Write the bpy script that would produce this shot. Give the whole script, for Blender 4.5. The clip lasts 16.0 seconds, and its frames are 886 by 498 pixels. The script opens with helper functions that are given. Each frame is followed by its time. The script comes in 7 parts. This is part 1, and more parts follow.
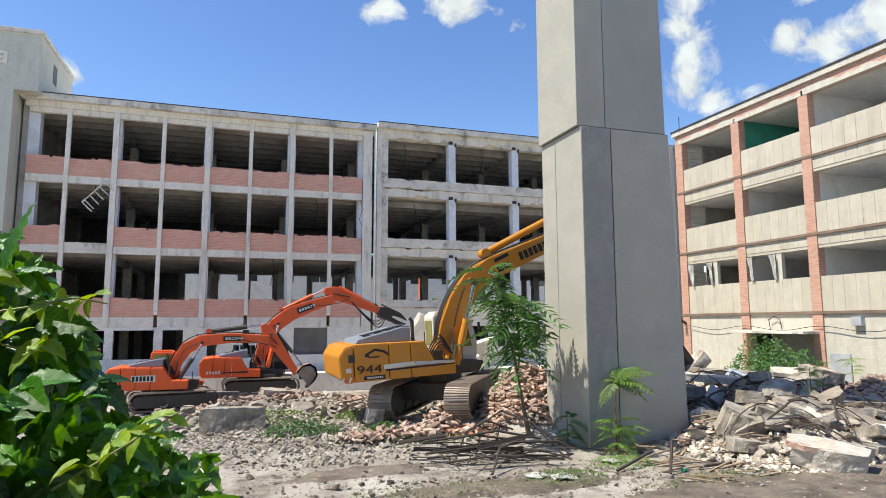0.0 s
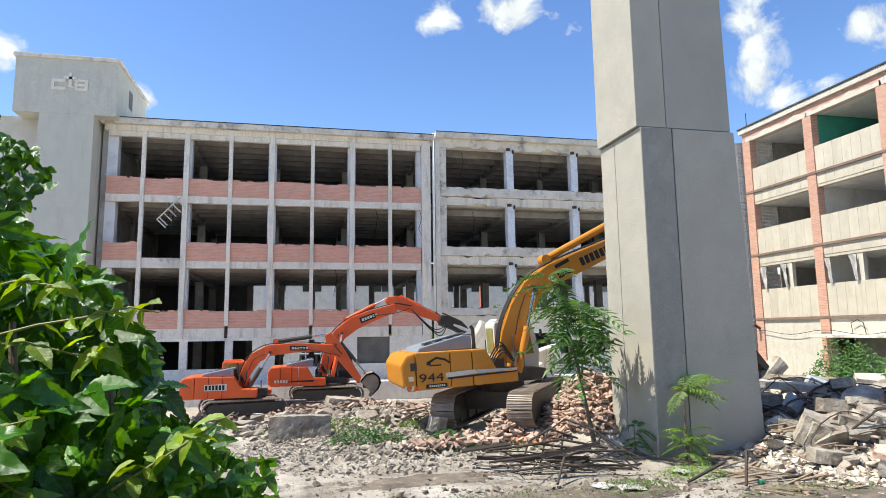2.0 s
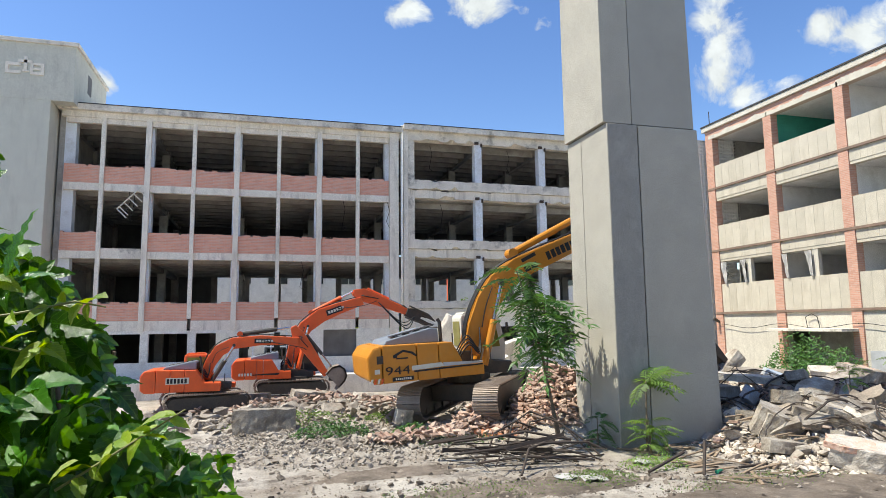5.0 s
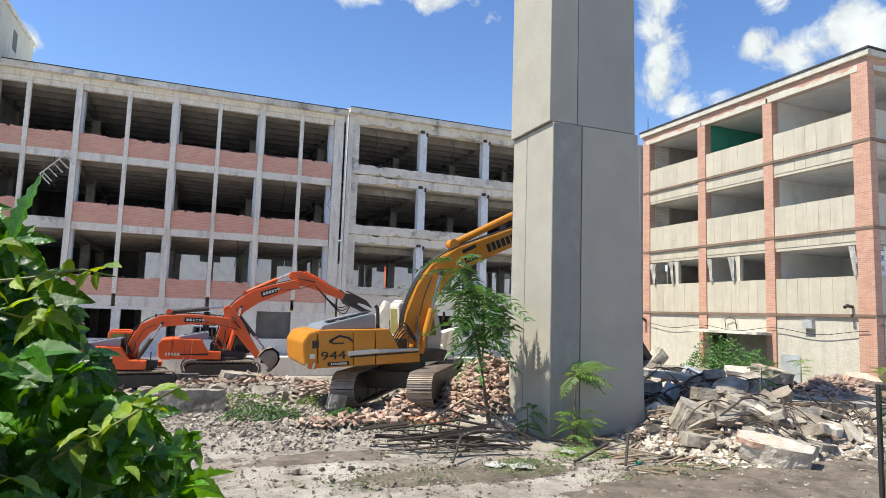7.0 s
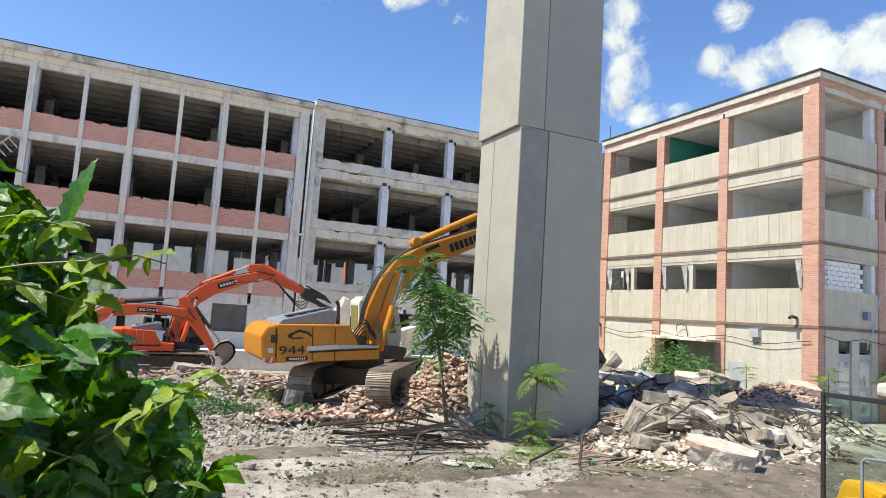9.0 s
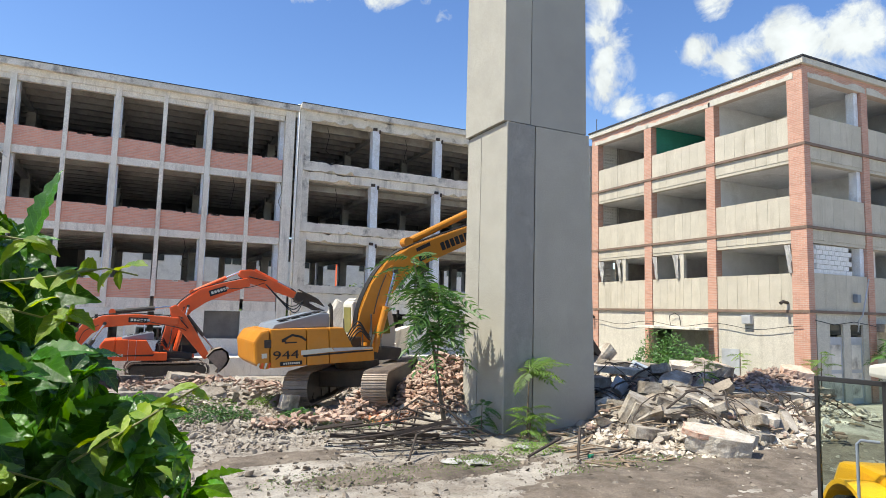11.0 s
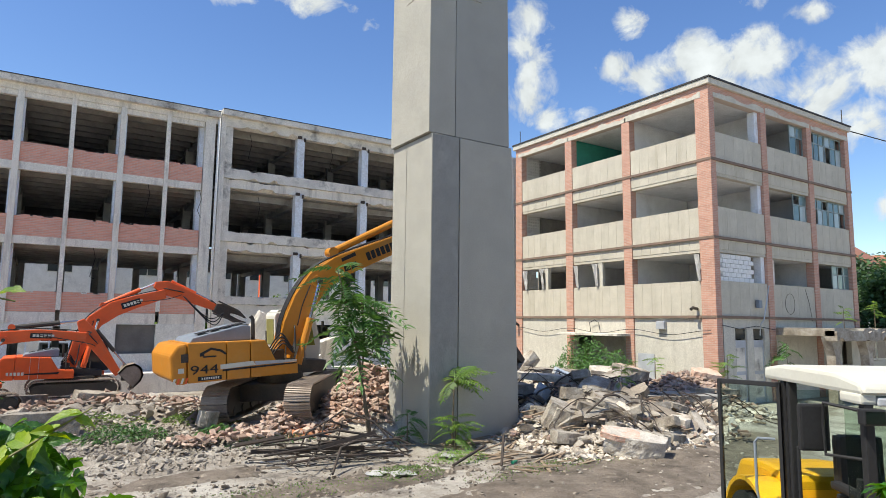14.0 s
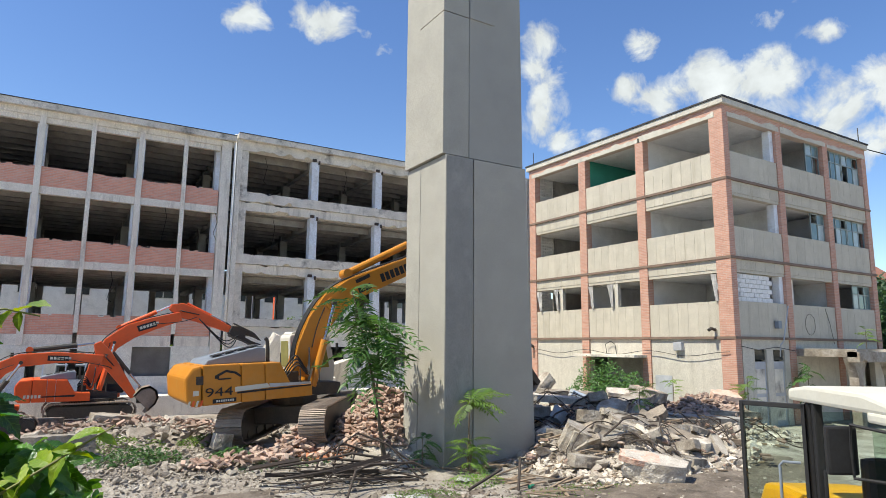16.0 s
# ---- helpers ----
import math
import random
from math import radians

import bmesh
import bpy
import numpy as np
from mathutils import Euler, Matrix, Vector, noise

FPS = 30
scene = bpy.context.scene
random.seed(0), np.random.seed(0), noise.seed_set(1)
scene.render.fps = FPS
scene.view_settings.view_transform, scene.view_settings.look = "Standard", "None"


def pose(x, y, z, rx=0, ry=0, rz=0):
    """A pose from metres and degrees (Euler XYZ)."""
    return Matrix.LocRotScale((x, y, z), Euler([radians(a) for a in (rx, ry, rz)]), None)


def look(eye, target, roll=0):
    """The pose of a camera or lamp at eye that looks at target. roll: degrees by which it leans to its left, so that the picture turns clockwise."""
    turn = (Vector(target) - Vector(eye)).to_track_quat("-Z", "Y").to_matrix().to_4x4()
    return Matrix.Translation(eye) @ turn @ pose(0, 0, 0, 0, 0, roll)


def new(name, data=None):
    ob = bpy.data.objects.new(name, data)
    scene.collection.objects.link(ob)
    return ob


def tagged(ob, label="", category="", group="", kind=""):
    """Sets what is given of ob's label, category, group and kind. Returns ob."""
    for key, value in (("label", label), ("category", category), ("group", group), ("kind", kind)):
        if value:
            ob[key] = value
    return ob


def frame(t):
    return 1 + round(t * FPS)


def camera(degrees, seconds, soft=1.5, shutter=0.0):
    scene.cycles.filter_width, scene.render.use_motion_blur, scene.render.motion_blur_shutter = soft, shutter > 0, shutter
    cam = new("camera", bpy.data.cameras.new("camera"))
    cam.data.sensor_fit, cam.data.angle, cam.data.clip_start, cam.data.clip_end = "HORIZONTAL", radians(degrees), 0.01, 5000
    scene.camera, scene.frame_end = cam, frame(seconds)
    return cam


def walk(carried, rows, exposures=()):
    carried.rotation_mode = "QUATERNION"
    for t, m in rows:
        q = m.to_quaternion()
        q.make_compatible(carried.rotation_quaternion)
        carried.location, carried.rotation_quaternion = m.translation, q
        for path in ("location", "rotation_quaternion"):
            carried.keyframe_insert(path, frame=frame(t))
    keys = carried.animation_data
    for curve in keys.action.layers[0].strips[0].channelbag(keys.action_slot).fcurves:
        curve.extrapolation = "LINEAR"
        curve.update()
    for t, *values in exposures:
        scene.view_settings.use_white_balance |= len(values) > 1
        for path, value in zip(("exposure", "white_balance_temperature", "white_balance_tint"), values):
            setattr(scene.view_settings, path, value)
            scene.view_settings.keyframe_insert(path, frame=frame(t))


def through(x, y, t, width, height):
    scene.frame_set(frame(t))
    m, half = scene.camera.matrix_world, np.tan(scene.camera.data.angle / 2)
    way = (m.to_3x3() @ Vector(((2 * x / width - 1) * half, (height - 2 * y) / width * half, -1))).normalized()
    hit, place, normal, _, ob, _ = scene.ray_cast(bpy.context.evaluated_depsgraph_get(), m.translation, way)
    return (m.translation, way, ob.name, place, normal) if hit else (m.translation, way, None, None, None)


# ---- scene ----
EXPOSURE = 0.51
cam = camera(70.55, 16.0, soft=0.6)
EYE_HEIGHT = 3.45
# seconds, place, target two metres ahead, roll
PATH = [
    (0, (0.119, 0.023, 3.436), (0.7449, 1.9085, 3.6699), -0.13),
    (0.5, (0.161, 0.022, 3.443), (0.6314, 1.9484, 3.7058), -0.98),
    (1, (0.142, 0.006, 3.452), (0.4399, 1.9624, 3.7397), -1.80),
    (1.5, (0.154, -0.002, 3.443), (0.5300, 1.9424, 3.7216), -1.39),
    (2, (0.162, 0.006, 3.429), (0.6016, 1.9392, 3.6896), -0.79),
    (2.5, (0.174, 0.011, 3.424), (0.6381, 1.9393, 3.6790), -0.56),
    (3, (0.189, 0.018, 3.422), (0.6799, 1.9425, 3.6552), -0.55),
    (3.5, (0.208, 0.028, 3.439), (0.7026, 1.9514, 3.6774), -0.59),
    (4, (0.196, 0.007, 3.429), (0.7117, 1.9245, 3.6682), -0.68),
    (6.5, (0.152, 0.020, 3.443), (0.7837, 1.9042, 3.6668), 0.48),
    (7, (0.040, 0.012, 3.426), (0.7683, 1.8640, 3.6288), 1.89),
    (7.5, (-0.061, 0.031, 3.431), (0.6943, 1.8712, 3.6359), 2.48),
    (8, (-0.110, 0.052, 3.414), (0.7008, 1.8696, 3.6134), 2.74),
    (8.5, (-0.131, 0.039, 3.422), (0.6798, 1.8564, 3.6207), 3.02),
    (9, (-0.122, 0.021, 3.413), (0.7263, 1.8204, 3.6181), 3.73),
    (9.5, (-0.140, 0.031, 3.415), (0.7131, 1.8297, 3.6031), 2.96),
    (10, (-0.125, 0.035, 3.417), (0.7373, 1.8289, 3.6180), 2.32),
    (12.5, (-0.077, 0.039, 3.425), (0.7958, 1.8268, 3.6273), 0.83),
    (13, (-0.081, -0.003, 3.430), (0.8039, 1.7779, 3.6453), 0.87),
    (13.5, (-0.063, -0.010, 3.443), (0.9005, 1.7285, 3.6626), 0.91),
    (14, (-0.056, -0.038, 3.442), (1.0157, 1.6346, 3.6768), 0.67),
    (14.5, (-0.017, -0.045, 3.444), (1.1211, 1.5808, 3.6959), 0.40),
    (15, (-0.016, -0.043, 3.438), (1.0846, 1.6077, 3.6925), 0.13),
    (15.5, (-0.040, -0.034, 3.438), (1.0303, 1.6314, 3.7261), 0.24),
    (16, (-0.065, 0.002, 3.429), (0.9649, 1.6893, 3.7316), 0.54),
]
walk(cam, [(t, look(eye, target, roll)) for t, eye, target, roll in PATH], exposures=[(t, EXPOSURE + s, 7000.0, 5.0) for t, s in ((0.0, 0.0), (1.0, 0.1), (1.5, 0.2), (3.0, 0.08), (7.0, 0.02), (9.5, 0.05), (12.5, -0.02), (13.0, -0.05), (14.0, -0.12), (16.0, -0.12))])

# ---- world and sun ----
SUN_AZ, SUN_EL = radians(-86), radians(59)          # azimuth from +y towards +x
sun_dir = Vector((math.sin(SUN_AZ) * math.cos(SUN_EL), math.cos(SUN_AZ) * math.cos(SUN_EL), math.sin(SUN_EL)))
sun = new("sun", bpy.data.lights.new("sun", "SUN"))
sun.data.energy, sun.data.angle, sun.data.color = 4.9, radians(0.53), (1.0, 0.95, 0.87)
sun.matrix_world = look(sun_dir * 50, (0, 0, 0))

world = bpy.data.worlds.new("sky")
scene.world = world
world.use_nodes = True
wt = world.node_tree
wt.nodes.clear()


def wnode(kind, **values):
    n = wt.nodes.new(kind)
    for k, v in values.items():
        n.inputs[k].default_value = v
    return n


def wmath(op, a, b=None, c=None, clamp=False):
    n = wt.nodes.new("ShaderNodeMath")
    n.operation, n.use_clamp = op, clamp
    for i, v in enumerate((a, b, c)):
        if v is None:
            continue
        if isinstance(v, (int, float)):
            n.inputs[i].default_value = v
        else:
            wt.links.new(v, n.inputs[i])
    return n.outputs[0]


sky = wt.nodes.new("ShaderNodeTexSky")
sky.sky_type, sky.sun_disc = "NISHITA", False
sky.sun_elevation, sky.sun_rotation = SUN_EL, SUN_AZ
sky.air_density, sky.dust_density, sky.ozone_density = 1.0, 0.25, 2.6
coord = wt.nodes.new("ShaderNodeTexCoord")
# cumulus: azimuth, elevation, half-width, half-height in degrees, fullness
CLOUDS = [(12.7, 27.5, 2.6, 1.7, 0.8), (19.6, 28.3, 3.2, 1.9, 1.0), (25.6, 26.4, 1.4, 0.9, 0.62), (40.4, 25.2, 2.6, 3.0, 1.0), (40.8, 21.6, 2.2, 3.4, 0.95), (42.5, 18.2, 3.0, 1.6, 0.62),
          (49.7, 25.6, 1.9, 1.9, 0.85), (48.6, 22.6, 2.2, 1.7, 0.8), (52, 21.3, 3.2, 2.3, 1.1), (55.8, 21.8, 3.4, 2.5, 1.25), (60, 21.4, 3.2, 2.4, 1.25), (57.5, 18.6, 6.5, 2.8, 1.1), (64.8, 18.6, 3.6, 2.8, 1.1),
          (69, 19.6, 3.2, 3.2, 1.15), (67, 15.6, 4.5, 2.4, 0.9), (73, 17, 4, 5, 1.0), (68.9, 9.3, 2.0, 1.5, 0.9), (64.6, 24.2, 2.0, 0.9, 0.55), (60.8, 26.2, 2.2, 1.0, 0.5), (45, 18.5, 1.6, 1.2, 0.6),
          (-13.7, 19.5, 1.5, 1.2, 0.75), (-23.5, 21.1, 1.6, 1.8, 0.6), (24.3, 27.6, 1.6, 0.8, 0.6), (82, 15, 6, 5, 0.8),
          (-60, 25, 14, 6, 0.6), (-110, 22, 16, 7, 0.7), (130, 25, 18, 8, 0.7), (170, 20, 15, 7, 0.6), (-150, 40, 12, 8, 0.5), (110, 45, 10, 6, 0.4)]
sep = wt.nodes.new("ShaderNodeSeparateXYZ")
wt.links.new(coord.outputs["Generated"], sep.inputs[0])
az = wmath("ARCTAN2", sep.outputs[0], sep.outputs[1])
el = wmath("ARCSINE", sep.outputs[2])
cover = None
for a, e, w, h, full in CLOUDS:
    da = wmath("DIVIDE", wmath("SUBTRACT", az, radians(a)), radians(w))
    de = wmath("DIVIDE", wmath("SUBTRACT", el, radians(e)), radians(h))
    r = wmath("SQRT", wmath("ADD", wmath("MULTIPLY", da, da), wmath("MULTIPLY", de, de)))
    lump = wmath("MULTIPLY", wmath("SUBTRACT", 1.25, r, clamp=True), full)
    cover = lump if cover is None else wmath("MAXIMUM", cover, lump)
puff = wnode("ShaderNodeTexNoise", Scale=17.0, Detail=10.0, Roughness=0.6, Distortion=0.35)
wt.links.new(coord.outputs["Generated"], puff.inputs["Vector"])
dens = wmath("ADD", wmath("MULTIPLY", wmath("SUBTRACT", puff.outputs["Fac"], 0.5), 2.9), wmath("SUBTRACT", cover, 0.34))
dens = wmath("MULTIPLY", dens, wmath("MULTIPLY", cover, 5.0, clamp=True))
alpha = wmath("MULTIPLY", dens, 1.8, clamp=True)
shade = wt.nodes.new("ShaderNodeMapRange")
shade.inputs["From Min"].default_value, shade.inputs["From Max"].default_value = 0.0, 1.3
shade.inputs["To Min"].default_value, shade.inputs["To Max"].default_value = 0.58, 0.8
billow = wnode("ShaderNodeTexNoise", Scale=20.0, Detail=8.0, Roughness=0.58)
up_ = wt.nodes.new("ShaderNodeVectorMath")
up_.inputs[1].default_value = (0.012, 0.0, -0.014)
wt.links.new(coord.outputs["Generated"], up_.inputs[0])
wt.links.new(up_.outputs[0], billow.inputs["Vector"])
wt.links.new(wmath("ADD", wmath("MULTIPLY", wmath("MINIMUM", dens, 1.0), 0.9), wmath("MULTIPLY", wmath("SUBTRACT", billow.outputs["Fac"], 0.5), 2.4)), shade.inputs["Value"])
sky_bg = wnode("ShaderNodeBackground", Strength=0.152)
cloud_bg = wnode("ShaderNodeBackground", Color=(0.88, 0.95, 1.04, 1.0))
rich = wnode("ShaderNodeHueSaturation", Saturation=1.2, Hue=0.512)
wt.links.new(sky.outputs[0], rich.inputs["Color"])
wt.links.new(rich.outputs[0], sky_bg.inputs["Color"])
wt.links.new(shade.outputs[0], cloud_bg.inputs["Strength"])
mix = wt.nodes.new("ShaderNodeMixShader")
wt.links.new(alpha, mix.inputs[0])
wt.links.new(sky_bg.outputs[0], mix.inputs[1])
wt.links.new(cloud_bg.outputs[0], mix.inputs[2])
out = wt.nodes.new("ShaderNodeOutputWorld")
wt.links.new(mix.outputs[0], out.inputs[0])

# ---- materials ----
def surf(name, col, col2=None, scale=1.5, fine=25.0, rough=0.85, bump=0.25, metallic=0.0, stain=None, stain_amount=0.5,
         random_amount=0.0, island=0.0, streak=False, stain_from=0.52, spec=0.4, bump_size=0.02, coat=0.0, grain=0.65):
    """A surface with two scales of colour change, fine relief, and stains (streak: they run down)."""
    m = bpy.data.materials.new(name)
    m.use_nodes = True
    nt = m.node_tree
    b = nt.nodes["Principled BSDF"]
    link = nt.links.new
    tc = nt.nodes.new("ShaderNodeTexCoord")
    big = nt.nodes.new("ShaderNodeTexNoise")
    big.inputs["Scale"].default_value, big.inputs["Detail"].default_value, big.inputs["Roughness"].default_value = scale, 6, 0.65
    link(tc.outputs["Object"], big.inputs["Vector"])
    small = nt.nodes.new("ShaderNodeTexNoise")
    small.inputs["Scale"].default_value, small.inputs["Detail"].default_value, small.inputs["Roughness"].default_value = fine, 8, 0.68
    link(tc.outputs["Object"], small.inputs["Vector"])
    col2 = col2 or tuple(c * 0.7 for c in col)
    ramp = nt.nodes.new("ShaderNodeMapRange")
    ramp.inputs["From Min"].default_value, ramp.inputs["From Max"].default_value = 0.34, 0.66
    link(big.outputs["Fac"], ramp.inputs["Value"])
    mx = nt.nodes.new("ShaderNodeMix")
    mx.data_type = "RGBA"
    mx.inputs[6].default_value, mx.inputs[7].default_value = (*col, 1), (*col2, 1)
    link(ramp.outputs[0], mx.inputs[0])
    hsv = nt.nodes.new("ShaderNodeHueSaturation")
    link(mx.outputs[2], hsv.inputs["Color"])
    val = nt.nodes.new("ShaderNodeMapRange")
    val.inputs["To Min"].default_value, val.inputs["To Max"].default_value = 1 - grain, 1 + grain
    link(small.outputs["Fac"], val.inputs["Value"])
    last = val.outputs[0]
    for amount, node, sock in ((random_amount, "ShaderNodeObjectInfo", "Random"), (island, "ShaderNodeNewGeometry", "Random Per Island")):
        if amount:
            n = nt.nodes.new(node)
            mr = nt.nodes.new("ShaderNodeMapRange")
            mr.inputs["To Min"].default_value, mr.inputs["To Max"].default_value = 1 - amount, 1 + amount
            link(n.outputs[sock], mr.inputs["Value"])
            mu = nt.nodes.new("ShaderNodeMath")
            mu.operation = "MULTIPLY"
            link(last, mu.inputs[0])
            link(mr.outputs[0], mu.inputs[1])
            last = mu.outputs[0]
    link(last, hsv.inputs["Value"])
    final = hsv.outputs[0]
    if stain:
        mp = nt.nodes.new("ShaderNodeMapping")
        mp.inputs["Scale"].default_value = (2.2, 2.2, 0.28) if streak else (0.8, 0.8, 0.8)
        link(tc.outputs["Object"], mp.inputs["Vector"])
        sn = nt.nodes.new("ShaderNodeTexNoise")
        sn.inputs["Scale"].default_value, sn.inputs["Detail"].default_value, sn.inputs["Roughness"].default_value = 1.3, 8, 0.7
        link(mp.outputs[0], sn.inputs["Vector"])
        sr = nt.nodes.new("ShaderNodeMapRange")
        sr.inputs["From Min"].default_value, sr.inputs["From Max"].default_value = stain_from, stain_from + 0.18
        sr.inputs["To Max"].default_value = stain_amount
        link(sn.outputs["Fac"], sr.inputs["Value"])
        m2 = nt.nodes.new("ShaderNodeMix")
        m2.data_type = "RGBA"
        link(sr.outputs[0], m2.inputs[0])
        link(final, m2.inputs[6])
        m2.inputs[7].default_value = (*stain, 1)
        final = m2.outputs[2]
    link(final, b.inputs["Base Color"])
    rr = nt.nodes.new("ShaderNodeMapRange")
    rr.inputs["To Min"].default_value, rr.inputs["To Max"].default_value = max(rough - 0.12, 0.02), min(rough + 0.12, 1)
    link(small.outputs["Fac"], rr.inputs["Value"])
    link(rr.outputs[0], b.inputs["Roughness"])
    b.inputs["Metallic"].default_value, b.inputs["Specular IOR Level"].default_value = metallic, spec
    b.inputs["Coat Weight"].default_value = coat
    bp = nt.nodes.new("ShaderNodeBump")
    bp.inputs["Strength"].default_value, bp.inputs["Distance"].default_value = bump, bump_size
    link(small.outputs["Fac"], bp.inputs["Height"])
    link(bp.outputs[0], b.inputs["Normal"])
    return m


def brickwork(name, col, col2, mortar, stain=(0.3, 0.27, 0.24)):
    """Courses of brick in metres, for upright faces along x or y."""
    m = surf(name, col, rough=0.9)
    nt = m.node_tree
    link = nt.links.new
    b = nt.nodes["Principled BSDF"]
    tc = nt.nodes.new("ShaderNodeTexCoord")
    sx = nt.nodes.new("ShaderNodeSeparateXYZ")
    link(tc.outputs["Object"], sx.inputs[0])
    ad = nt.nodes.new("ShaderNodeMath")
    link(sx.outputs[0], ad.inputs[0])
    link(sx.outputs[1], ad.inputs[1])
    cx = nt.nodes.new("ShaderNodeCombineXYZ")
    link(ad.outputs[0], cx.inputs[0])
    link(sx.outputs[2], cx.inputs[1])
    br = nt.nodes.new("ShaderNodeTexBrick")
    br.inputs["Scale"].default_value = 1.0
    br.inputs["Brick Width"].default_value, br.inputs["Row Height"].default_value = 0.26, 0.078
    br.inputs["Mortar Size"].default_value, br.inputs["Bias"].default_value = 0.007, -0.1
    br.inputs["Color1"].default_value, br.inputs["Color2"].default_value = (*col, 1), (*col2, 1)
    br.inputs["Mortar"].default_value = (*mortar, 1)
    link(cx.outputs[0], br.inputs["Vector"])
    no = nt.nodes.new("ShaderNodeTexNoise")
    no.inputs["Scale"].default_value, no.inputs["Detail"].default_value = 2.2, 8
    link(tc.outputs["Object"], no.inputs["Vector"])
    mr = nt.nodes.new("ShaderNodeMapRange")
    mr.inputs["From Min"].default_value, mr.inputs["From Max"].default_value, mr.inputs["To Max"].default_value = 0.5, 0.75, 0.55
    link(no.outputs["Fac"], mr.inputs["Value"])
    mx = nt.nodes.new("ShaderNodeMix")
    mx.data_type = "RGBA"
    link(mr.outputs[0], mx.inputs[0])
    link(br.outputs["Color"], mx.inputs[6])
    mx.inputs[7].default_value = (*stain, 1)
    link(mx.outputs[2], b.inputs["Base Color"])
    bp = nt.nodes.new("ShaderNodeBump")
    bp.invert = True
    bp.inputs["Strength"].default_value, bp.inputs["Distance"].default_value = 0.6, 0.01
    link(br.outputs["Fac"], bp.inputs["Height"])
    link(bp.outputs[0], b.inputs["Normal"])
    return m


def glass(name, tint=(0.9, 0.95, 0.95), rough=0.03):
    m = bpy.data.materials.new(name)
    m.use_nodes = True
    b = m.node_tree.nodes["Principled BSDF"]
    b.inputs["Base Color"].default_value = (*tint, 1)
    b.inputs["Roughness"].default_value, b.inputs["Transmission Weight"].default_value, b.inputs["IOR"].default_value = rough, 1.0, 1.06
    return m


def leafy(name, col, col2, gloss=0.35, through=0.45, veins=False):
    m = surf(name, col, col2, scale=9, fine=70, rough=gloss, bump=0.3, island=0.45, random_amount=0.3, spec=0.6, grain=0.28)
    nt = m.node_tree
    b = nt.nodes["Principled BSDF"]
    if veins:
        # pale midrib and side veins along the leaf's own length and breadth
        uv = nt.nodes.new("ShaderNodeTexCoord")
        sx = nt.nodes.new("ShaderNodeSeparateXYZ")
        nt.links.new(uv.outputs["UV"], sx.inputs[0])

        def calc(op, a, b_):
            n = nt.nodes.new("ShaderNodeMath")
            n.operation = op
            for i, v in enumerate((a, b_)):
                if isinstance(v, (int, float)):
                    n.inputs[i].default_value = v
                else:
                    nt.links.new(v, n.inputs[i])
            return n.outputs[0]
        off = calc("ABSOLUTE", calc("SUBTRACT", sx.outputs[1], 0.5), 0.0)
        rib = calc("LESS_THAN", off, 0.028)
        wave = calc("FRACT", calc("MULTIPLY", calc("SUBTRACT", sx.outputs[0], calc("MULTIPLY", off, 0.55)), 8.0), 0.0)
        side_vein = calc("LESS_THAN", wave, 0.11)
        both = calc("MULTIPLY", calc("MAXIMUM", rib, side_vein), 0.5)
        pale = nt.nodes.new("ShaderNodeMix")
        pale.data_type = "RGBA"
        nt.links.new(both, pale.inputs[0])
        nt.links.new(b.inputs["Base Color"].links[0].from_socket, pale.inputs[6])
        pale.inputs[7].default_value = (min(col[0] * 3.2, 0.5), min(col[1] * 2.0, 0.5), col[2] * 3.0, 1)
        nt.links.new(pale.outputs[2], b.inputs["Base Color"])
    tr = nt.nodes.new("ShaderNodeBsdfTranslucent")
    hs = nt.nodes.new("ShaderNodeHueSaturation")
    hs.inputs["Hue"].default_value, hs.inputs["Saturation"].default_value, hs.inputs["Value"].default_value = 0.47, 1.15, 1.9
    src = b.inputs["Base Color"].links[0].from_socket
    nt.links.new(src, hs.inputs["Color"])
    nt.links.new(hs.outputs[0], tr.inputs["Color"])
    mx = nt.nodes.new("ShaderNodeMixShader")
    mx.inputs[0].default_value = through
    nt.links.new(b.outputs[0], mx.inputs[1])
    nt.links.new(tr.outputs[0], mx.inputs[2])
    nt.links.new(mx.outputs[0], nt.nodes["Material Output"].inputs["Surface"])
    return m


M = {}
M["concrete"] = surf("weathered_concrete", (0.82, 0.77, 0.68), (0.71, 0.66, 0.57), stain=(0.33, 0.29, 0.25), stain_amount=0.6, streak=True)
M["concrete_dirty"] = surf("stained_concrete", (0.8, 0.75, 0.66), (0.58, 0.54, 0.47), stain=(0.08, 0.075, 0.07), stain_amount=0.85, scale=1.1)
M["plaster"] = surf("cream_plaster", (0.58, 0.55, 0.475), (0.5, 0.47, 0.405), stain=(0.32, 0.29, 0.24), stain_amount=0.45, streak=True, bump=0.12)
M["plaster_gray"] = surf("gray_plaster", (0.58, 0.575, 0.5), (0.52, 0.515, 0.45), stain=(0.3, 0.29, 0.26), stain_amount=0.4, streak=True, bump=0.1)
M["blocker_wall"] = surf("blocker_wall_gray", (0.3, 0.295, 0.28), (0.25, 0.245, 0.23), bump=0.2)
M["white_wall"] = surf("white_plaster", (0.8, 0.78, 0.72), (0.7, 0.68, 0.62), stain=(0.35, 0.33, 0.3), stain_amount=0.4, bump=0.1)
# white columns with the blue of sky-lit shade mixed into the colour
M["blue_white"] = surf("sky_tinted_white", (0.74, 0.79, 0.85), (0.67, 0.69, 0.72), stain=(0.4, 0.38, 0.34), stain_amount=0.5, bump=0.1)
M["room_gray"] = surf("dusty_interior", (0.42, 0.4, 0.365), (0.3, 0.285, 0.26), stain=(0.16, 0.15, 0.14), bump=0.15)
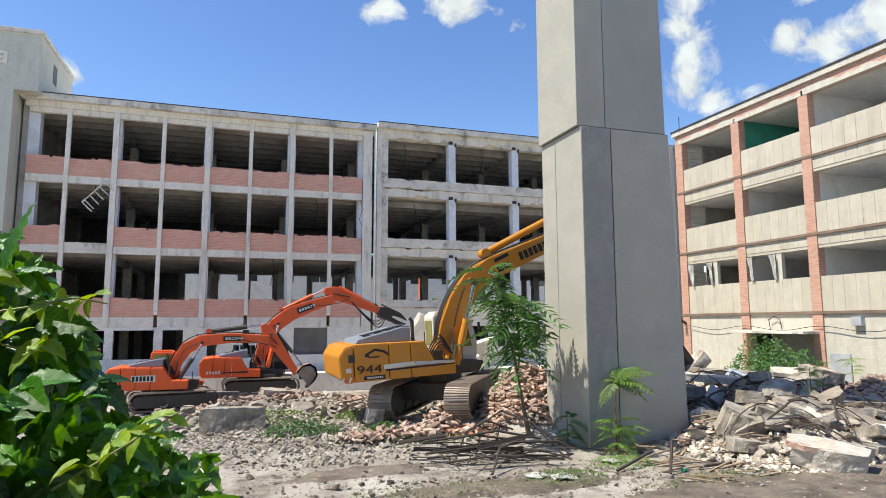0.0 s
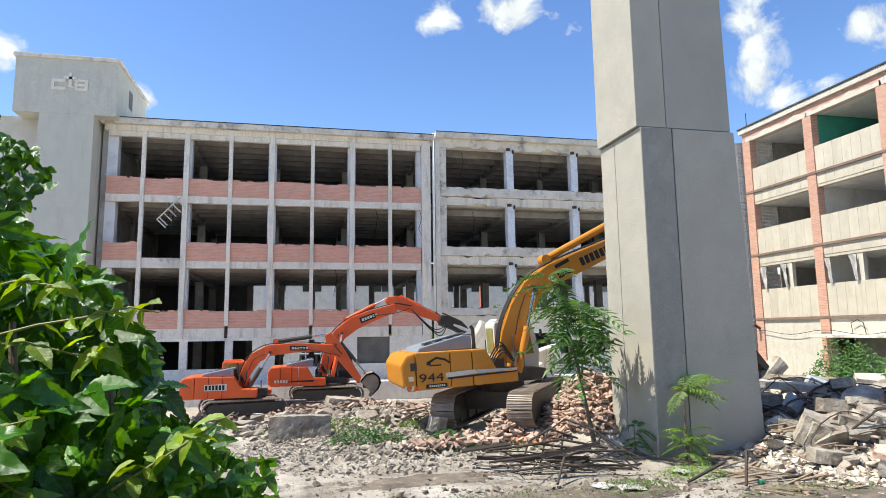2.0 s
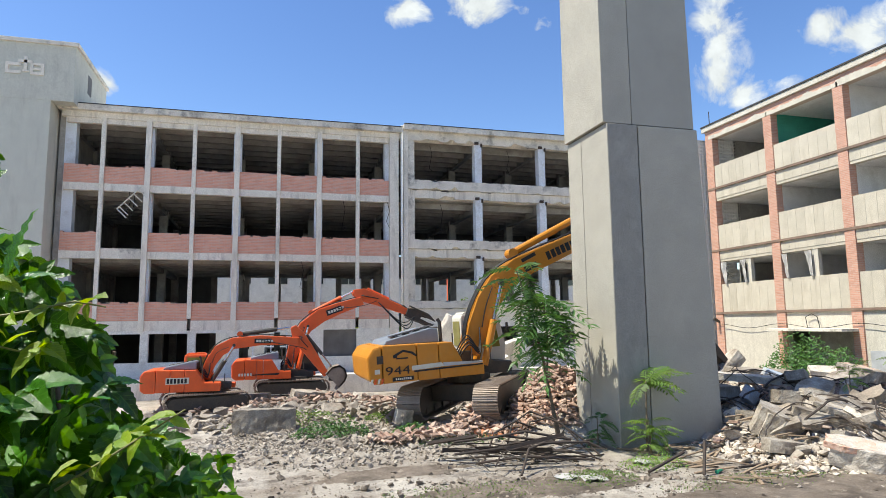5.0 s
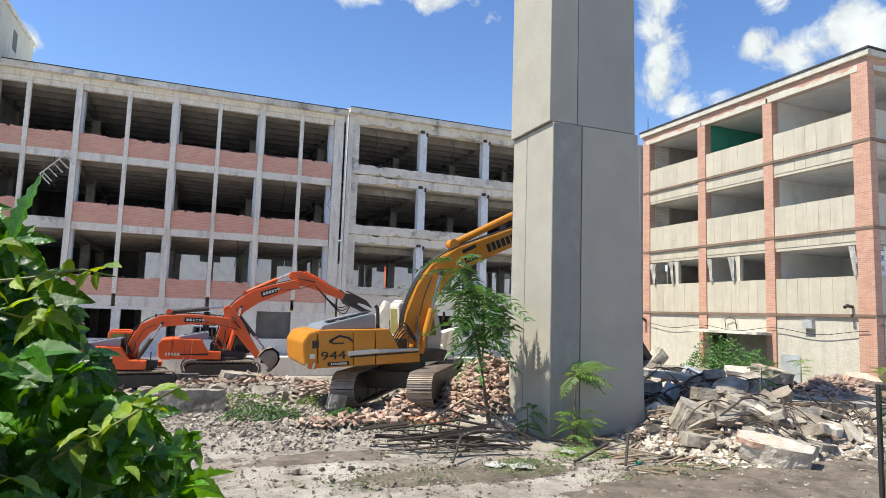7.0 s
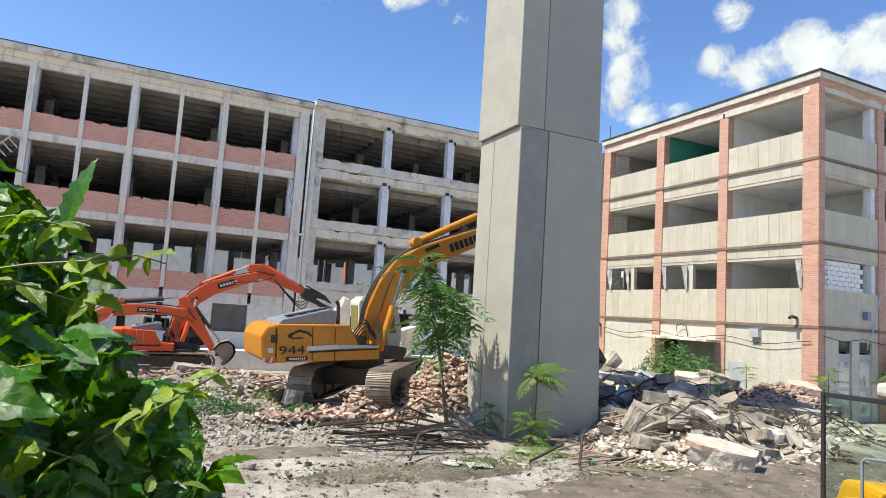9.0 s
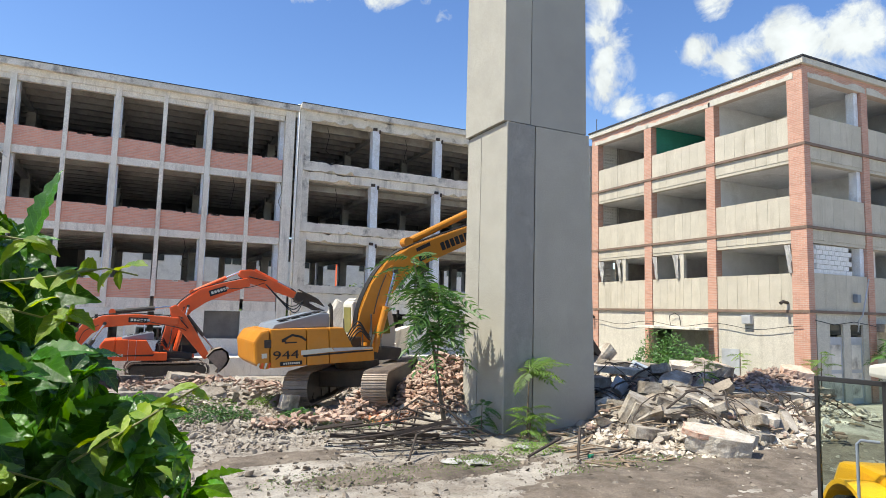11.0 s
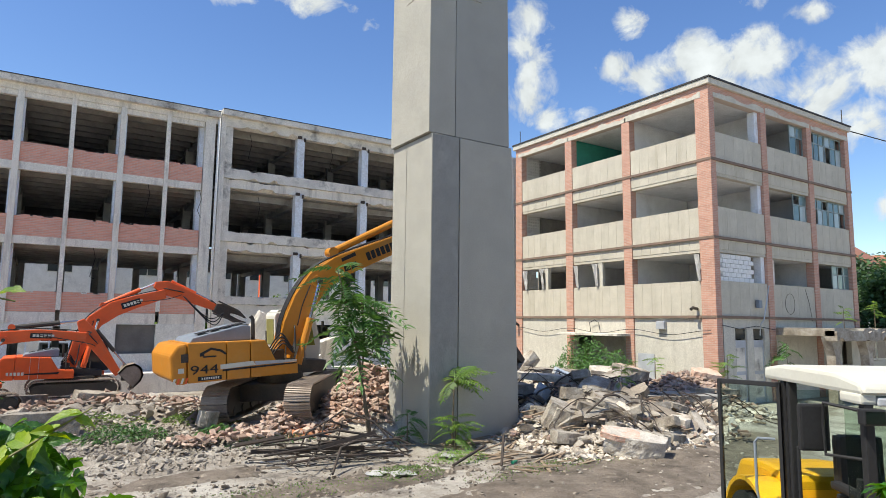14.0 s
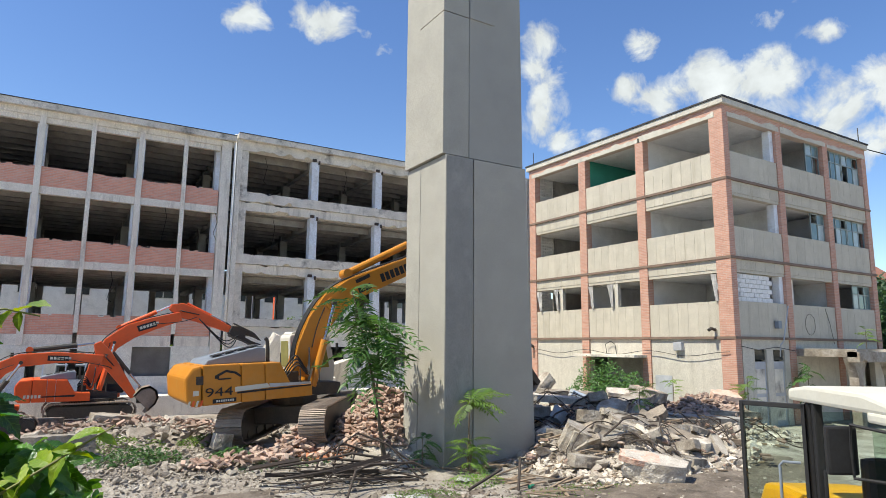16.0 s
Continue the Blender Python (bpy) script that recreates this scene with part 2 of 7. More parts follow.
# deep rooms' shade put into the colour; also on the terrace and dark openings
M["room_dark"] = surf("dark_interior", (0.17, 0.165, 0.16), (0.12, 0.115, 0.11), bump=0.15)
M["room_white"] = surf("white_interior", (0.74, 0.74, 0.73), (0.64, 0.64, 0.63), stain=(0.42, 0.4, 0.37), stain_amount=0.5, bump=0.1)
M["room_green"] = surf("green_interior", (0.06, 0.36, 0.27), (0.05, 0.3, 0.22), bump=0.1)
M["brick"] = brickwork("red_brick", (0.76, 0.37, 0.265), (0.64, 0.3, 0.215), (0.62, 0.5, 0.42), stain=(0.68, 0.46, 0.37))
M["brick_b"] = brickwork("red_brick_pier", (0.56, 0.31, 0.23), (0.44, 0.225, 0.165), (0.52, 0.43, 0.36), stain=(0.44, 0.28, 0.215))
M["panel"] = surf("cream_panel", (0.54, 0.5, 0.415), (0.46, 0.425, 0.35), stain=(0.33, 0.29, 0.22), stain_amount=0.55, streak=True, bump=0.12, random_amount=0.05)
M["brown_trim"] = surf("brown_ledge", (0.24, 0.17, 0.13), bump=0.1)
M["roofing"] = surf("bitumen_roof", (0.06, 0.06, 0.065), bump=0.4)
M["pillar"] = surf("smooth_concrete", (0.4, 0.38, 0.33), (0.345, 0.33, 0.285), scale=0.9, fine=34, stain=(0.3, 0.29, 0.265), stain_amount=0.4, bump=0.7, bump_size=0.02, grain=0.85)
# worn concrete, its gray lowered further for the pylon's shaded front
M["pillar_worn_shade"] = surf("weathered_shaded_facing", (0.24, 0.235, 0.22), (0.29, 0.28, 0.255), scale=1.6, fine=30, stain=(0.42, 0.4, 0.36), stain_amount=0.5, bump=0.7, bump_size=0.02, grain=0.85)
# smoother upper front panels, their gray also lowered for the shaded face
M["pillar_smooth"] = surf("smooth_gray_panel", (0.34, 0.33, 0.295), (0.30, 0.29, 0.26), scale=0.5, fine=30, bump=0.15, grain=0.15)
M["joint"] = surf("dark_joint", (0.08, 0.08, 0.08))
M["ground"] = surf("dry_dirt", (0.6, 0.555, 0.485), (0.26, 0.215, 0.17), scale=0.55, fine=20, stain_from=0.515, stain=(0.085, 0.066, 0.05), stain_amount=0.9, bump=1.0, bump_size=0.08)
M["rubble"] = surf("concrete_rubble", (0.56, 0.51, 0.44), (0.3, 0.25, 0.2), scale=2, fine=26, bump=0.8, bump_size=0.04, island=0.3, random_amount=0.25, stain=(0.14, 0.115, 0.09), stain_amount=0.75)
M["slab"] = surf("dirty_concrete_slab", (0.48, 0.44, 0.38), (0.24, 0.195, 0.15), scale=2.6, fine=24, bump=0.9, bump_size=0.05, random_amount=0.25, stain=(0.11, 0.09, 0.07), stain_amount=0.85)
M["pale_concrete"] = surf("fresh_broken_concrete", (0.66, 0.61, 0.54), (0.48, 0.43, 0.37), scale=4, fine=22, bump=0.9, bump_size=0.05, stain=(0.3, 0.24, 0.18), stain_amount=0.6)
M["soil"] = surf("dark_damp_soil", (0.17, 0.135, 0.105), (0.27, 0.225, 0.18), scale=2.2, fine=24, bump=1.0, bump_size=0.06, stain=(0.07, 0.055, 0.042), stain_amount=0.8, stain_from=0.47)
M["salmon"] = surf("salmon_plaster", (0.6, 0.34, 0.25), (0.62, 0.5, 0.42), scale=5, fine=24, bump=0.8, bump_size=0.03)
M["clod"] = surf("dirt_clods", (0.27, 0.23, 0.185), (0.17, 0.14, 0.11), scale=3, fine=20, bump=0.6, island=0.4)
M["loose_brick"] = surf("broken_brick", (0.38, 0.23, 0.17), (0.45, 0.36, 0.295), scale=3, fine=22, bump=0.6, island=0.35, random_amount=0.3)
M["brick_dust"] = surf("brick_dust", (0.50, 0.19, 0.09), (0.4, 0.2, 0.13), scale=2, fine=20, bump=0.7)
M["yellow"] = surf("amber_machine_paint", (0.58, 0.225, 0.019), (0.52, 0.2, 0.016), scale=1.2, fine=8, rough=0.42, bump=0.03, stain=(0.45, 0.26, 0.08), stain_amount=0.35, spec=0.5, grain=0.12)
M["orange"] = surf("orange_machine_paint", (0.82, 0.12, 0.025), (0.72, 0.105, 0.025), scale=1.2, fine=8, rough=0.42, bump=0.03, stain=(0.45, 0.14, 0.07), stain_amount=0.35, spec=0.5, grain=0.12)
M["bright_yellow"] = surf("yellow_machine_paint", (0.86, 0.42, 0.02), (0.8, 0.38, 0.02), scale=1.2, fine=8, rough=0.35, bump=0.02, spec=0.5, grain=0.12)
M["dark_steel"] = surf("dark_steel", (0.06, 0.058, 0.055), (0.10, 0.085, 0.07), rough=0.6, metallic=0.4, bump=0.2)
M["track"] = surf("worn_track_steel", (0.36, 0.30, 0.25), (0.24, 0.19, 0.155), rough=0.6, metallic=0.35, bump=0.3, fine=30)
M["chrome"] = surf("polished_rod", (0.7, 0.7, 0.72), rough=0.2, metallic=1.0, bump=0.0)
M["black"] = surf("black_rubber", (0.022, 0.022, 0.024), rough=0.6, bump=0.1)
M["slate"] = surf("slate_gray_paint", (0.22, 0.26, 0.31), (0.18, 0.21, 0.25), rough=0.5, bump=0.05, grain=0.12)
M["white_paint"] = surf("white_machine_paint", (0.66, 0.645, 0.57), (0.6, 0.58, 0.5), rough=0.45, bump=0.03, grain=0.12)
M["light_gray"] = surf("light_gray_paint", (0.5, 0.52, 0.55), rough=0.5, bump=0.03, grain=0.12)
M["rust"] = surf("rusty_iron", (0.085, 0.062, 0.05), (0.06, 0.052, 0.046), scale=4, rough=0.8, metallic=0.2, bump=0.4)
M["wood"] = surf("old_timber", (0.30, 0.23, 0.16), (0.22, 0.16, 0.11), scale=3, bump=0.4)
M["glass"] = glass("clear_glass", (0.86, 0.93, 0.90))
M["tinted_glass"] = glass("green_tinted_glass", (0.62, 0.74, 0.66))
M["dark_glass"] = surf("dark_glazing", (0.05, 0.055, 0.05), rough=0.08, bump=0.0, spec=0.8, grain=0.12)
M["teal_glass"] = surf("teal_window_glass", (0.10, 0.17, 0.17), (0.16, 0.23, 0.22), scale=0.8, rough=0.1, bump=0.0, spec=0.8, grain=0.12)
M["milky_glass"] = surf("dusty_window_glass", (0.42, 0.5, 0.5), (0.34, 0.42, 0.42), rough=0.2, bump=0.0, spec=0.6)
M["frame_gray"] = surf("green_gray_frame", (0.24, 0.29, 0.27), (0.18, 0.21, 0.2), rough=0.5, bump=0.05)
M["olive_glass"] = surf("olive_glazing", (0.30, 0.27, 0.06), rough=0.12, bump=0.0, spec=0.8, grain=0.12)
M["vine"] = leafy("vine_leaf", (0.024, 0.11, 0.009), (0.065, 0.21, 0.017), through=0.3, gloss=0.24, veins=True)
M["vine_young"] = leafy("young_vine_leaf", (0.09, 0.21, 0.015), (0.2, 0.26, 0.022), through=0.35, veins=True)
M["tree_leaf"] = leafy("ailanthus_leaf", (0.045, 0.12, 0.03), (0.075, 0.17, 0.045), gloss=0.45, through=0.3)
M["shrub"] = leafy("shrub_leaf", (0.10, 0.20, 0.045), (0.15, 0.25, 0.06), gloss=0.55)
M["far_tree"] = leafy("far_leaf", (0.04, 0.095, 0.035), (0.06, 0.125, 0.045), gloss=0.6, through=0.25)
M["stem"] = surf("green_stem", (0.22, 0.27, 0.08), (0.2, 0.18, 0.07), rough=0.6, bump=0.1)
M["bark"] = surf("bark", (0.17, 0.13, 0.09), bump=0.5)
M["tile_roof"] = surf("clay_roof_tile", (0.36, 0.16, 0.10), (0.28, 0.12, 0.08), scale=3, fine=12, bump=0.8, bump_size=0.05)
M["green_plastic"] = surf("green_plastic", (0.02, 0.3, 0.16), rough=0.25, bump=0.0)
M["paper"] = surf("crumpled_sheeting", (0.46, 0.45, 0.43), rough=0.6, bump=0.4)
M["blue_paint"] = surf("blue_painted_plaster", (0.36, 0.46, 0.58), (0.45, 0.43, 0.4), bump=0.2)


# ---- mesh helpers ----
def box(bm, x0, x1, y0, y1, z0, z1):
    v = [bm.verts.new(p) for p in ((x0, y0, z0), (x1, y0, z0), (x1, y1, z0), (x0, y1, z0), (x0, y0, z1), (x1, y0, z1), (x1, y1, z1), (x0, y1, z1))]
    for f in ((3, 2, 1, 0), (4, 5, 6, 7), (0, 1, 5, 4), (1, 2, 6, 5), (2, 3, 7, 6), (3, 0, 4, 7)):
        bm.faces.new([v[i] for i in f])
    return v


def bm_box(x0, x1, y0, y1, z0, z1, bevel=0.0):
    bm = bmesh.new()
    box(bm, min(x0, x1), max(x0, x1), min(y0, y1), max(y0, y1), min(z0, z1), max(z0, z1))
    if bevel:
        bmesh.ops.bevel(bm, geom=bm.edges[:], offset=bevel, segments=2, affect="EDGES", profile=0.6)
    return bm


def bm_prism(outline, depth, axis="x", bevel=0.0):
    """An outline in two coordinates swept between depth[0] and depth[1] along the third axis."""
    bm = bmesh.new()
    rows = []
    for d in depth:
        if axis == "x":
            rows.append([bm.verts.new((d, a, b)) for a, b in outline])
        elif axis == "y":
            rows.append([bm.verts.new((a, d, b)) for a, b in outline])
        else:
            rows.append([bm.verts.new((a, b, d)) for a, b in outline])
    n = len(outline)
    bm.faces.new(rows[0])
    bm.faces.new(rows[1][::-1])
    for i in range(n):
        bm.faces.new((rows[0][i], rows[1][i], rows[1][(i + 1) % n], rows[0][(i + 1) % n]))
    bmesh.ops.recalc_face_normals(bm, faces=bm.faces[:])
    if bevel:
        bmesh.ops.bevel(bm, geom=bm.edges[:], offset=bevel, segments=2, affect="EDGES", profile=0.6)
    return bm


def add_tube(bm, points, radius, sides=8, taper=1.0):
    """A round bar along a line of points."""
    points = [Vector(p) for p in points]
    rings = []
    for i, p in enumerate(points):
        d = (points[min(i + 1, len(points) - 1)] - points[max(i - 1, 0)]).normalized()
        a = d.orthogonal().normalized() if i == 0 else (side - d * side.dot(d)).normalized()
        side = a
        b = d.cross(a)
        r = radius * (1 + (taper - 1) * i / max(len(points) - 1, 1))
        rings.append([bm.verts.new(p + (a * math.cos(k * math.tau / sides) + b * math.sin(k * math.tau / sides)) * r) for k in range(sides)])
    for r0, r1 in zip(rings, rings[1:]):
        for k in range(sides):
            bm.faces.new((r0[k], r0[(k + 1) % sides], r1[(k + 1) % sides], r1[k]))
    bm.faces.new(rings[0][::-1])
    bm.faces.new(rings[-1])
    return bm


def bm_tube(points, radius, sides=10, taper=1.0):
    return add_tube(bmesh.new(), points, radius, sides, taper)


def part(name, bm, material, parent=None, label="", smooth=False):
    me = bpy.data.meshes.new(name)
    bm.normal_update()
    bm.to_mesh(me)
    bm.free()
    if smooth:
        for p in me.polygons:
            p.use_smooth = True
    me.materials.append(M[material] if isinstance(material, str) else material)
    ob = new(name, me)
    if parent:
        ob.parent = parent
    if label:
        ob["label"] = label
    return ob


def empty(name, m=None):
    ob = new(name)
    ob.empty_display_size = 0.3
    if m is not None:
        ob.matrix_world = m
    return ob


def share(name, mesh, m, parent):
    ob = new(name, mesh)
    ob.parent = parent
    ob.matrix_basis = m
    return ob


def writing(name, text, size, m, material, parent, bold=0.0):
    """Raised lettering as a mesh."""
    cu = bpy.data.curves.new(name, "FONT")
    cu.body, cu.size, cu.extrude, cu.offset, cu.align_x = text, size, 0.003, bold, "CENTER"
    tmp = bpy.data.objects.new(name, cu)
    scene.collection.objects.link(tmp)
    me = bpy.data.meshes.new_from_object(tmp.evaluated_get(bpy.context.evaluated_depsgraph_get()))
    bpy.data.objects.remove(tmp)
    me.materials.clear()
    me.materials.append(M[material])
    ob = new(name, me)
    ob.parent = parent
    ob.matrix_basis = m
    return ob

# ---- ground ----
def height(x, y):
    """Lie of the land: level yard, low swell of debris in front of the long building."""
    h = 0.0
    for cx, cy, r, top in MOUNDS:
        d = ((x - cx) ** 2 + (y - cy) ** 2) / (r * r)
        if d < 4:
            h = max(h, top * math.exp(-1.6 * d))
    return h + 0.05 * noise.noise((x * 0.6, y * 0.6, 0.3)) + 0.025 * noise.noise((x * 2.3, y * 2.3, 1.7))


MOUNDS = [(9.35, 19.0, 1.8, 1.75), (8.7, 18.5, 1.3, 0.85), (6.2, 19.6, 2.6, 0.25), (2.0, 23.5, 4.5, 0.5), (16.5, 18.0, 4.5, 1.1), (20.5, 19.5, 4.5, 1.0), (15.2, 14.0, 2.6, 0.75), (17.5, 14.5, 2.6, 0.7),
          (21.0, 14.0, 3.5, 0.5), (22.6, 16.6, 2.6, 0.95), (20.0, 15.6, 2.4, 0.7), (12.7, 14.7, 0.9, 0.55), (14.2, 20.0, 3.0, 0.9), (-4.0, 27.0, 4.0, 0.4)]


def grid_lines(lo, hi, near_lo, near_hi, step, grow=1.35):
    line, a, s = [], near_lo, step
    mid = list(np.arange(near_lo, near_hi + step / 2, step))
    left, right = [], []
    while a > lo:
        s *= grow
        a -= s
        left.append(max(a, lo))
    a, s = mid[-1], step
    while a < hi:
        s *= grow
        a += s
        right.append(min(a, hi))
    return left[::-1] + mid + right


gx, gy = grid_lines(-1500, 1500, -12, 30, 0.22), grid_lines(-1500, 1500, 3, 33, 0.22)
verts = [(x, y, height(x, y) if -14 < x < 32 and 0 < y < 36 else 0.0) for y in gy for x in gx]
n = len(gx)
faces = [(j * n + i, j * n + i + 1, (j + 1) * n + i + 1, (j + 1) * n + i) for j in range(len(gy) - 1) for i in range(n - 1)]
me = bpy.data.meshes.new("ground")
me.from_pydata(verts, [], faces)
for p in me.polygons:
    p.use_smooth = True
me.materials.append(M["ground"])
ground = tagged(new("ground", me), "dry gray-brown dirt yard strewn with demolition dust", "ground", kind="structure")

# ---- long stripped building along y = 34.3 ----
FY = 34.3                       # front face
DEPTH = 12.0
E0 = EYE_HEIGHT
SILL = [E0 + 1.24, E0 + 4.75, E0 + 8.14]
BRICK_LOW = [E0 + 0.29, E0 + 3.77, E0 + 7.2]
HEAD = [E0 + 3.4, E0 + 6.83, E0 + 10.29]
ROOF_A, ROOF_A2 = E0 + 11.16, E0 + 11.38
FRAME_X = [-9.5, -5.57, -1.22, 3.08, 7.3]
MULLION_X = [-7.68, -3.36, 0.93, 5.2]
A2_X = [8.25, 12.35, 16.45, 20.55, 24.6]

long_building = tagged(empty("office_building", pose(-0.25, FY, 0)), "long four-storey concrete office block stripped for demolition", "building")


def ab(name, x0, x1, y0, y1, z0, z1, mat, label="", bevel=0.0):
    """A block of the long building: y counts inwards from its front face."""
    return part(name, bm_box(x0, x1, y0, y1, z0, z1, bevel), mat, long_building, label)


def ragged_top(x0, x1, y0, y1, z0, z1, seed, amount=0.07, step=0.13):
    """A wall piece whose upper edge is broken brick by brick."""
    rnd = random.Random(seed)
    n = max(2, int((x1 - x0) / step))
    xs = [x0 + (x1 - x0) * i / n for i in range(n + 1)]
    out, z = [(x0, z0)], z1
    for a, b in zip(xs, xs[1:]):
        if rnd.random() < 0.45:
            z = z1 - rnd.choice((0, 0, 0.03, 0.075, amount))
        out += [(a, z), (b, z)]
    out.append((x1, z0))
    return bm_prism(out[::-1], (y0, y1), "y")


supports = [-9.5, *MULLION_X, *FRAME_X[1:-1], 7.05]
supports.sort()
for k in range(3):
    for i, (a, b) in enumerate(zip(supports, supports[1:])):
        if k == 1 and i == 1:      # this bay has lost its parapet
            ab("lintel", a + 0.1, b - 0.1, 0.04, 0.3, BRICK_LOW[k] - 0.37, BRICK_LOW[k] + 0.15, "concrete_dirty")
            continue
        part("brick_parapet", ragged_top(a + 0.09, b - 0.09, 0.05, 0.3, BRICK_LOW[k], SILL[k], 10 * k + i), "brick", long_building)
        ab("lintel", a + 0.09, b - 0.09, 0.03, 0.3, BRICK_LOW[k] - (0.5 if k == 0 else 0.37), BRICK_LOW[k] - 0.004, "concrete")
for i, (a, b) in enumerate(zip(supports, supports[1:])):
    ab("lintel", a + 0.09, b - 0.09, 0.06, 0.3, HEAD[2], HEAD[2] + 0.27, "concrete")
for x in MULLION_X:
    ab("mullion", x - 0.1, x + 0.1, -0.06, 0.14, BRICK_LOW[0] + 0.1, HEAD[2] + 0.26, "concrete", bevel=0.012)
for x in FRAME_X[1:-1]:
    ab("pilaster", x - 0.13, x + 0.13, -0.08, 0.12, BRICK_LOW[0] - 0.5, HEAD[2] + 0.26, "concrete", bevel=0.012)
    for k in range(3):
        ab("column", x - 0.21, x + 0.21, 0.32, 0.78, SILL[k] - 0.95, HEAD[k] + 0.3, "blue_white")
ab("end_pier", 7.0, 7.52, -0.06, 0.5, 0, ROOF_A - 0.3, "concrete", bevel=0.015)
ab("end_column", 6.78, 7.0, 0.3, 0.8, 0, ROOF_A - 0.3, "blue_white")
ab("end_column", -9.5, -9.0, 0.32, 0.85, 0, ROOF_A - 0.3, "blue_white")
ab("cornice", -9.75, 7.7, -0.3, 0.3, ROOF_A - 0.3, ROOF_A, "concrete_dirty", "stained concrete cornice")
ab("cornice", -9.6, 7.7, -0.02, 0.32, HEAD[2] + 0.27, ROOF_A - 0.3, "concrete")
ab("roof", -9.6, 7.7, 0.32, DEPTH, ROOF_A - 0.32, ROOF_A - 0.02, "concrete")
# rain pipe and pier at the joint of the two halves
part("rain_pipe", bm_tube([(7.68, -0.14, 0.5), (7.68, -0.14, ROOF_A2 - 0.1)], 0.07), "white_wall", long_building, smooth=True)
ab("joint_pier", 7.78, 8.05, -0.1, 0.4, 0, ROOF_A2 - 0.02, "concrete", bevel=0.015)

# right half: bare frame with spandrel slabs
A2_BAND = [(E0 + 0.46, E0 + 1.28), (E0 + 3.83, E0 + 4.76), (E0 + 7.28, E0 + 8.22)]
A2_END = 25.2


def chipped_band(x0, x1, y0, y1, z0, z1, seed):
    """A concrete beam whose edges are broken away."""
    bm = bmesh.new()
    n = int((x1 - x0) / 0.12)
    rows = []
    for i in range(n + 1):
        x = x0 + (x1 - x0) * i / n
        lo = max(0, noise.noise((x * 1.7, seed, 0.0)) - 0.12) * 0.4 + 0.05 * noise.noise((x * 9, seed, 4))
        hi = max(0, noise.noise((x * 1.5, seed, 9.0)) - 0.15) * 0.35 + 0.04 * noise.noise((x * 7, seed, 8))
        rows.append([bm.verts.new(p) for p in ((x, y0, z0 + max(0, lo)), (x, y0, z1 - max(0, hi)), (x, y1, z1), (x, y1, z0))])
    for r, s in zip(rows, rows[1:]):
        for k in range(4):
            bm.faces.new((r[k], r[(k + 1) % 4], s[(k + 1) % 4], s[k]))
    bm.faces.new(rows[0][::-1])
    bm.faces.new(rows[-1])
    bmesh.ops.recalc_face_normals(bm, faces=bm.faces[:])
    return bm


for k, (z0, z1) in enumerate(A2_BAND):
    part("spandrel", chipped_band(8.05, A2_END, 0.0, 0.3, z0 + 0.4, z1, 3.1 + k), "concrete_dirty", long_building, "chipped and stained concrete spandrel")
    part("edge_beam", chipped_band(8.05, A2_END, 0.12, 0.5, z0 - 0.1, z0 + 0.396, 7.7 + k), "concrete", long_building)
for x in A2_X:
    for k in range(3):
        lo = A2_BAND[k][1] - 0.5
        hi = A2_BAND[k + 1][0] if k < 2 else ROOF_A2 - 0.7
        ab("column", x - 0.22, x + 0.22, 0.06, 0.55, lo, hi, "blue_white" if x > 9 else "concrete_dirty", bevel=0.01)
    ab("column", x - 0.24, x + 0.24, 0.06, 0.6, 0, A2_BAND[0][0], "concrete")
ab("cornice", 7.8, A2_END, -0.3, 0.3, ROOF_A2 - 0.3, ROOF_A2, "concrete_dirty")
part("edge_beam", chipped_band(8.05, A2_END, 0.0, 0.4, ROOF_A2 - 0.85, ROOF_A2 - 0.3, 5.5), "concrete_dirty", long_building)
ab("roof", 7.75, A2_END, 0.32, DEPTH, ROOF_A2 - 0.34, ROOF_A2 - 0.02, "concrete")
# rusty brackets left under the bands at the column heads
for x in A2_X[1:]:
    for z in (A2_BAND[1][0] - 0.05, A2_BAND[2][0] - 0.05, ROOF_A2 - 0.8):
        ab("bracket", x - 0.24, x + 0.0, -0.08, 0.05, z - 0.06, z + 0.1, "rust", bevel=0.02)
        ab("bracket", x + 0.14, x + 0.24, -0.05, 0.05, z - 0.2, z + 0.02, "rust", bevel=0.02)
# thin roofing felt lip
ab("roofing_felt", -9.7, 7.7, -0.33, 0.4, ROOF_A + 0.002, ROOF_A + 0.04, "roofing")
ab("roofing_felt", 7.82, A2_END, -0.33, 0.4, ROOF_A2 + 0.002, ROOF_A2 + 0.04, "roofing")

# floors, ribs, inner columns, rear wall
FLOORS = [E0 + 0.35, E0 + 3.8, E0 + 7.25]
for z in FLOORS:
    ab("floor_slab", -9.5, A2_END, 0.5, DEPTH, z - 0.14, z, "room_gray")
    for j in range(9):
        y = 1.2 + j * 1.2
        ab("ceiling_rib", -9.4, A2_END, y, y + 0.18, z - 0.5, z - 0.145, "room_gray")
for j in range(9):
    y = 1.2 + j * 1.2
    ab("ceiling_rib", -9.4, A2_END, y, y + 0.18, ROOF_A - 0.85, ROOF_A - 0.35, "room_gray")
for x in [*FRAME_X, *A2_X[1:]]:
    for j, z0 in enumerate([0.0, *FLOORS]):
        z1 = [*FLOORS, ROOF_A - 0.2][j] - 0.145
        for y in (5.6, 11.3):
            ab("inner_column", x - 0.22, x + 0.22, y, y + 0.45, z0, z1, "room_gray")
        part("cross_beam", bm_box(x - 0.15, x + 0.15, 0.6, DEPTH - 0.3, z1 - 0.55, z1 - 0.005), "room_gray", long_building)
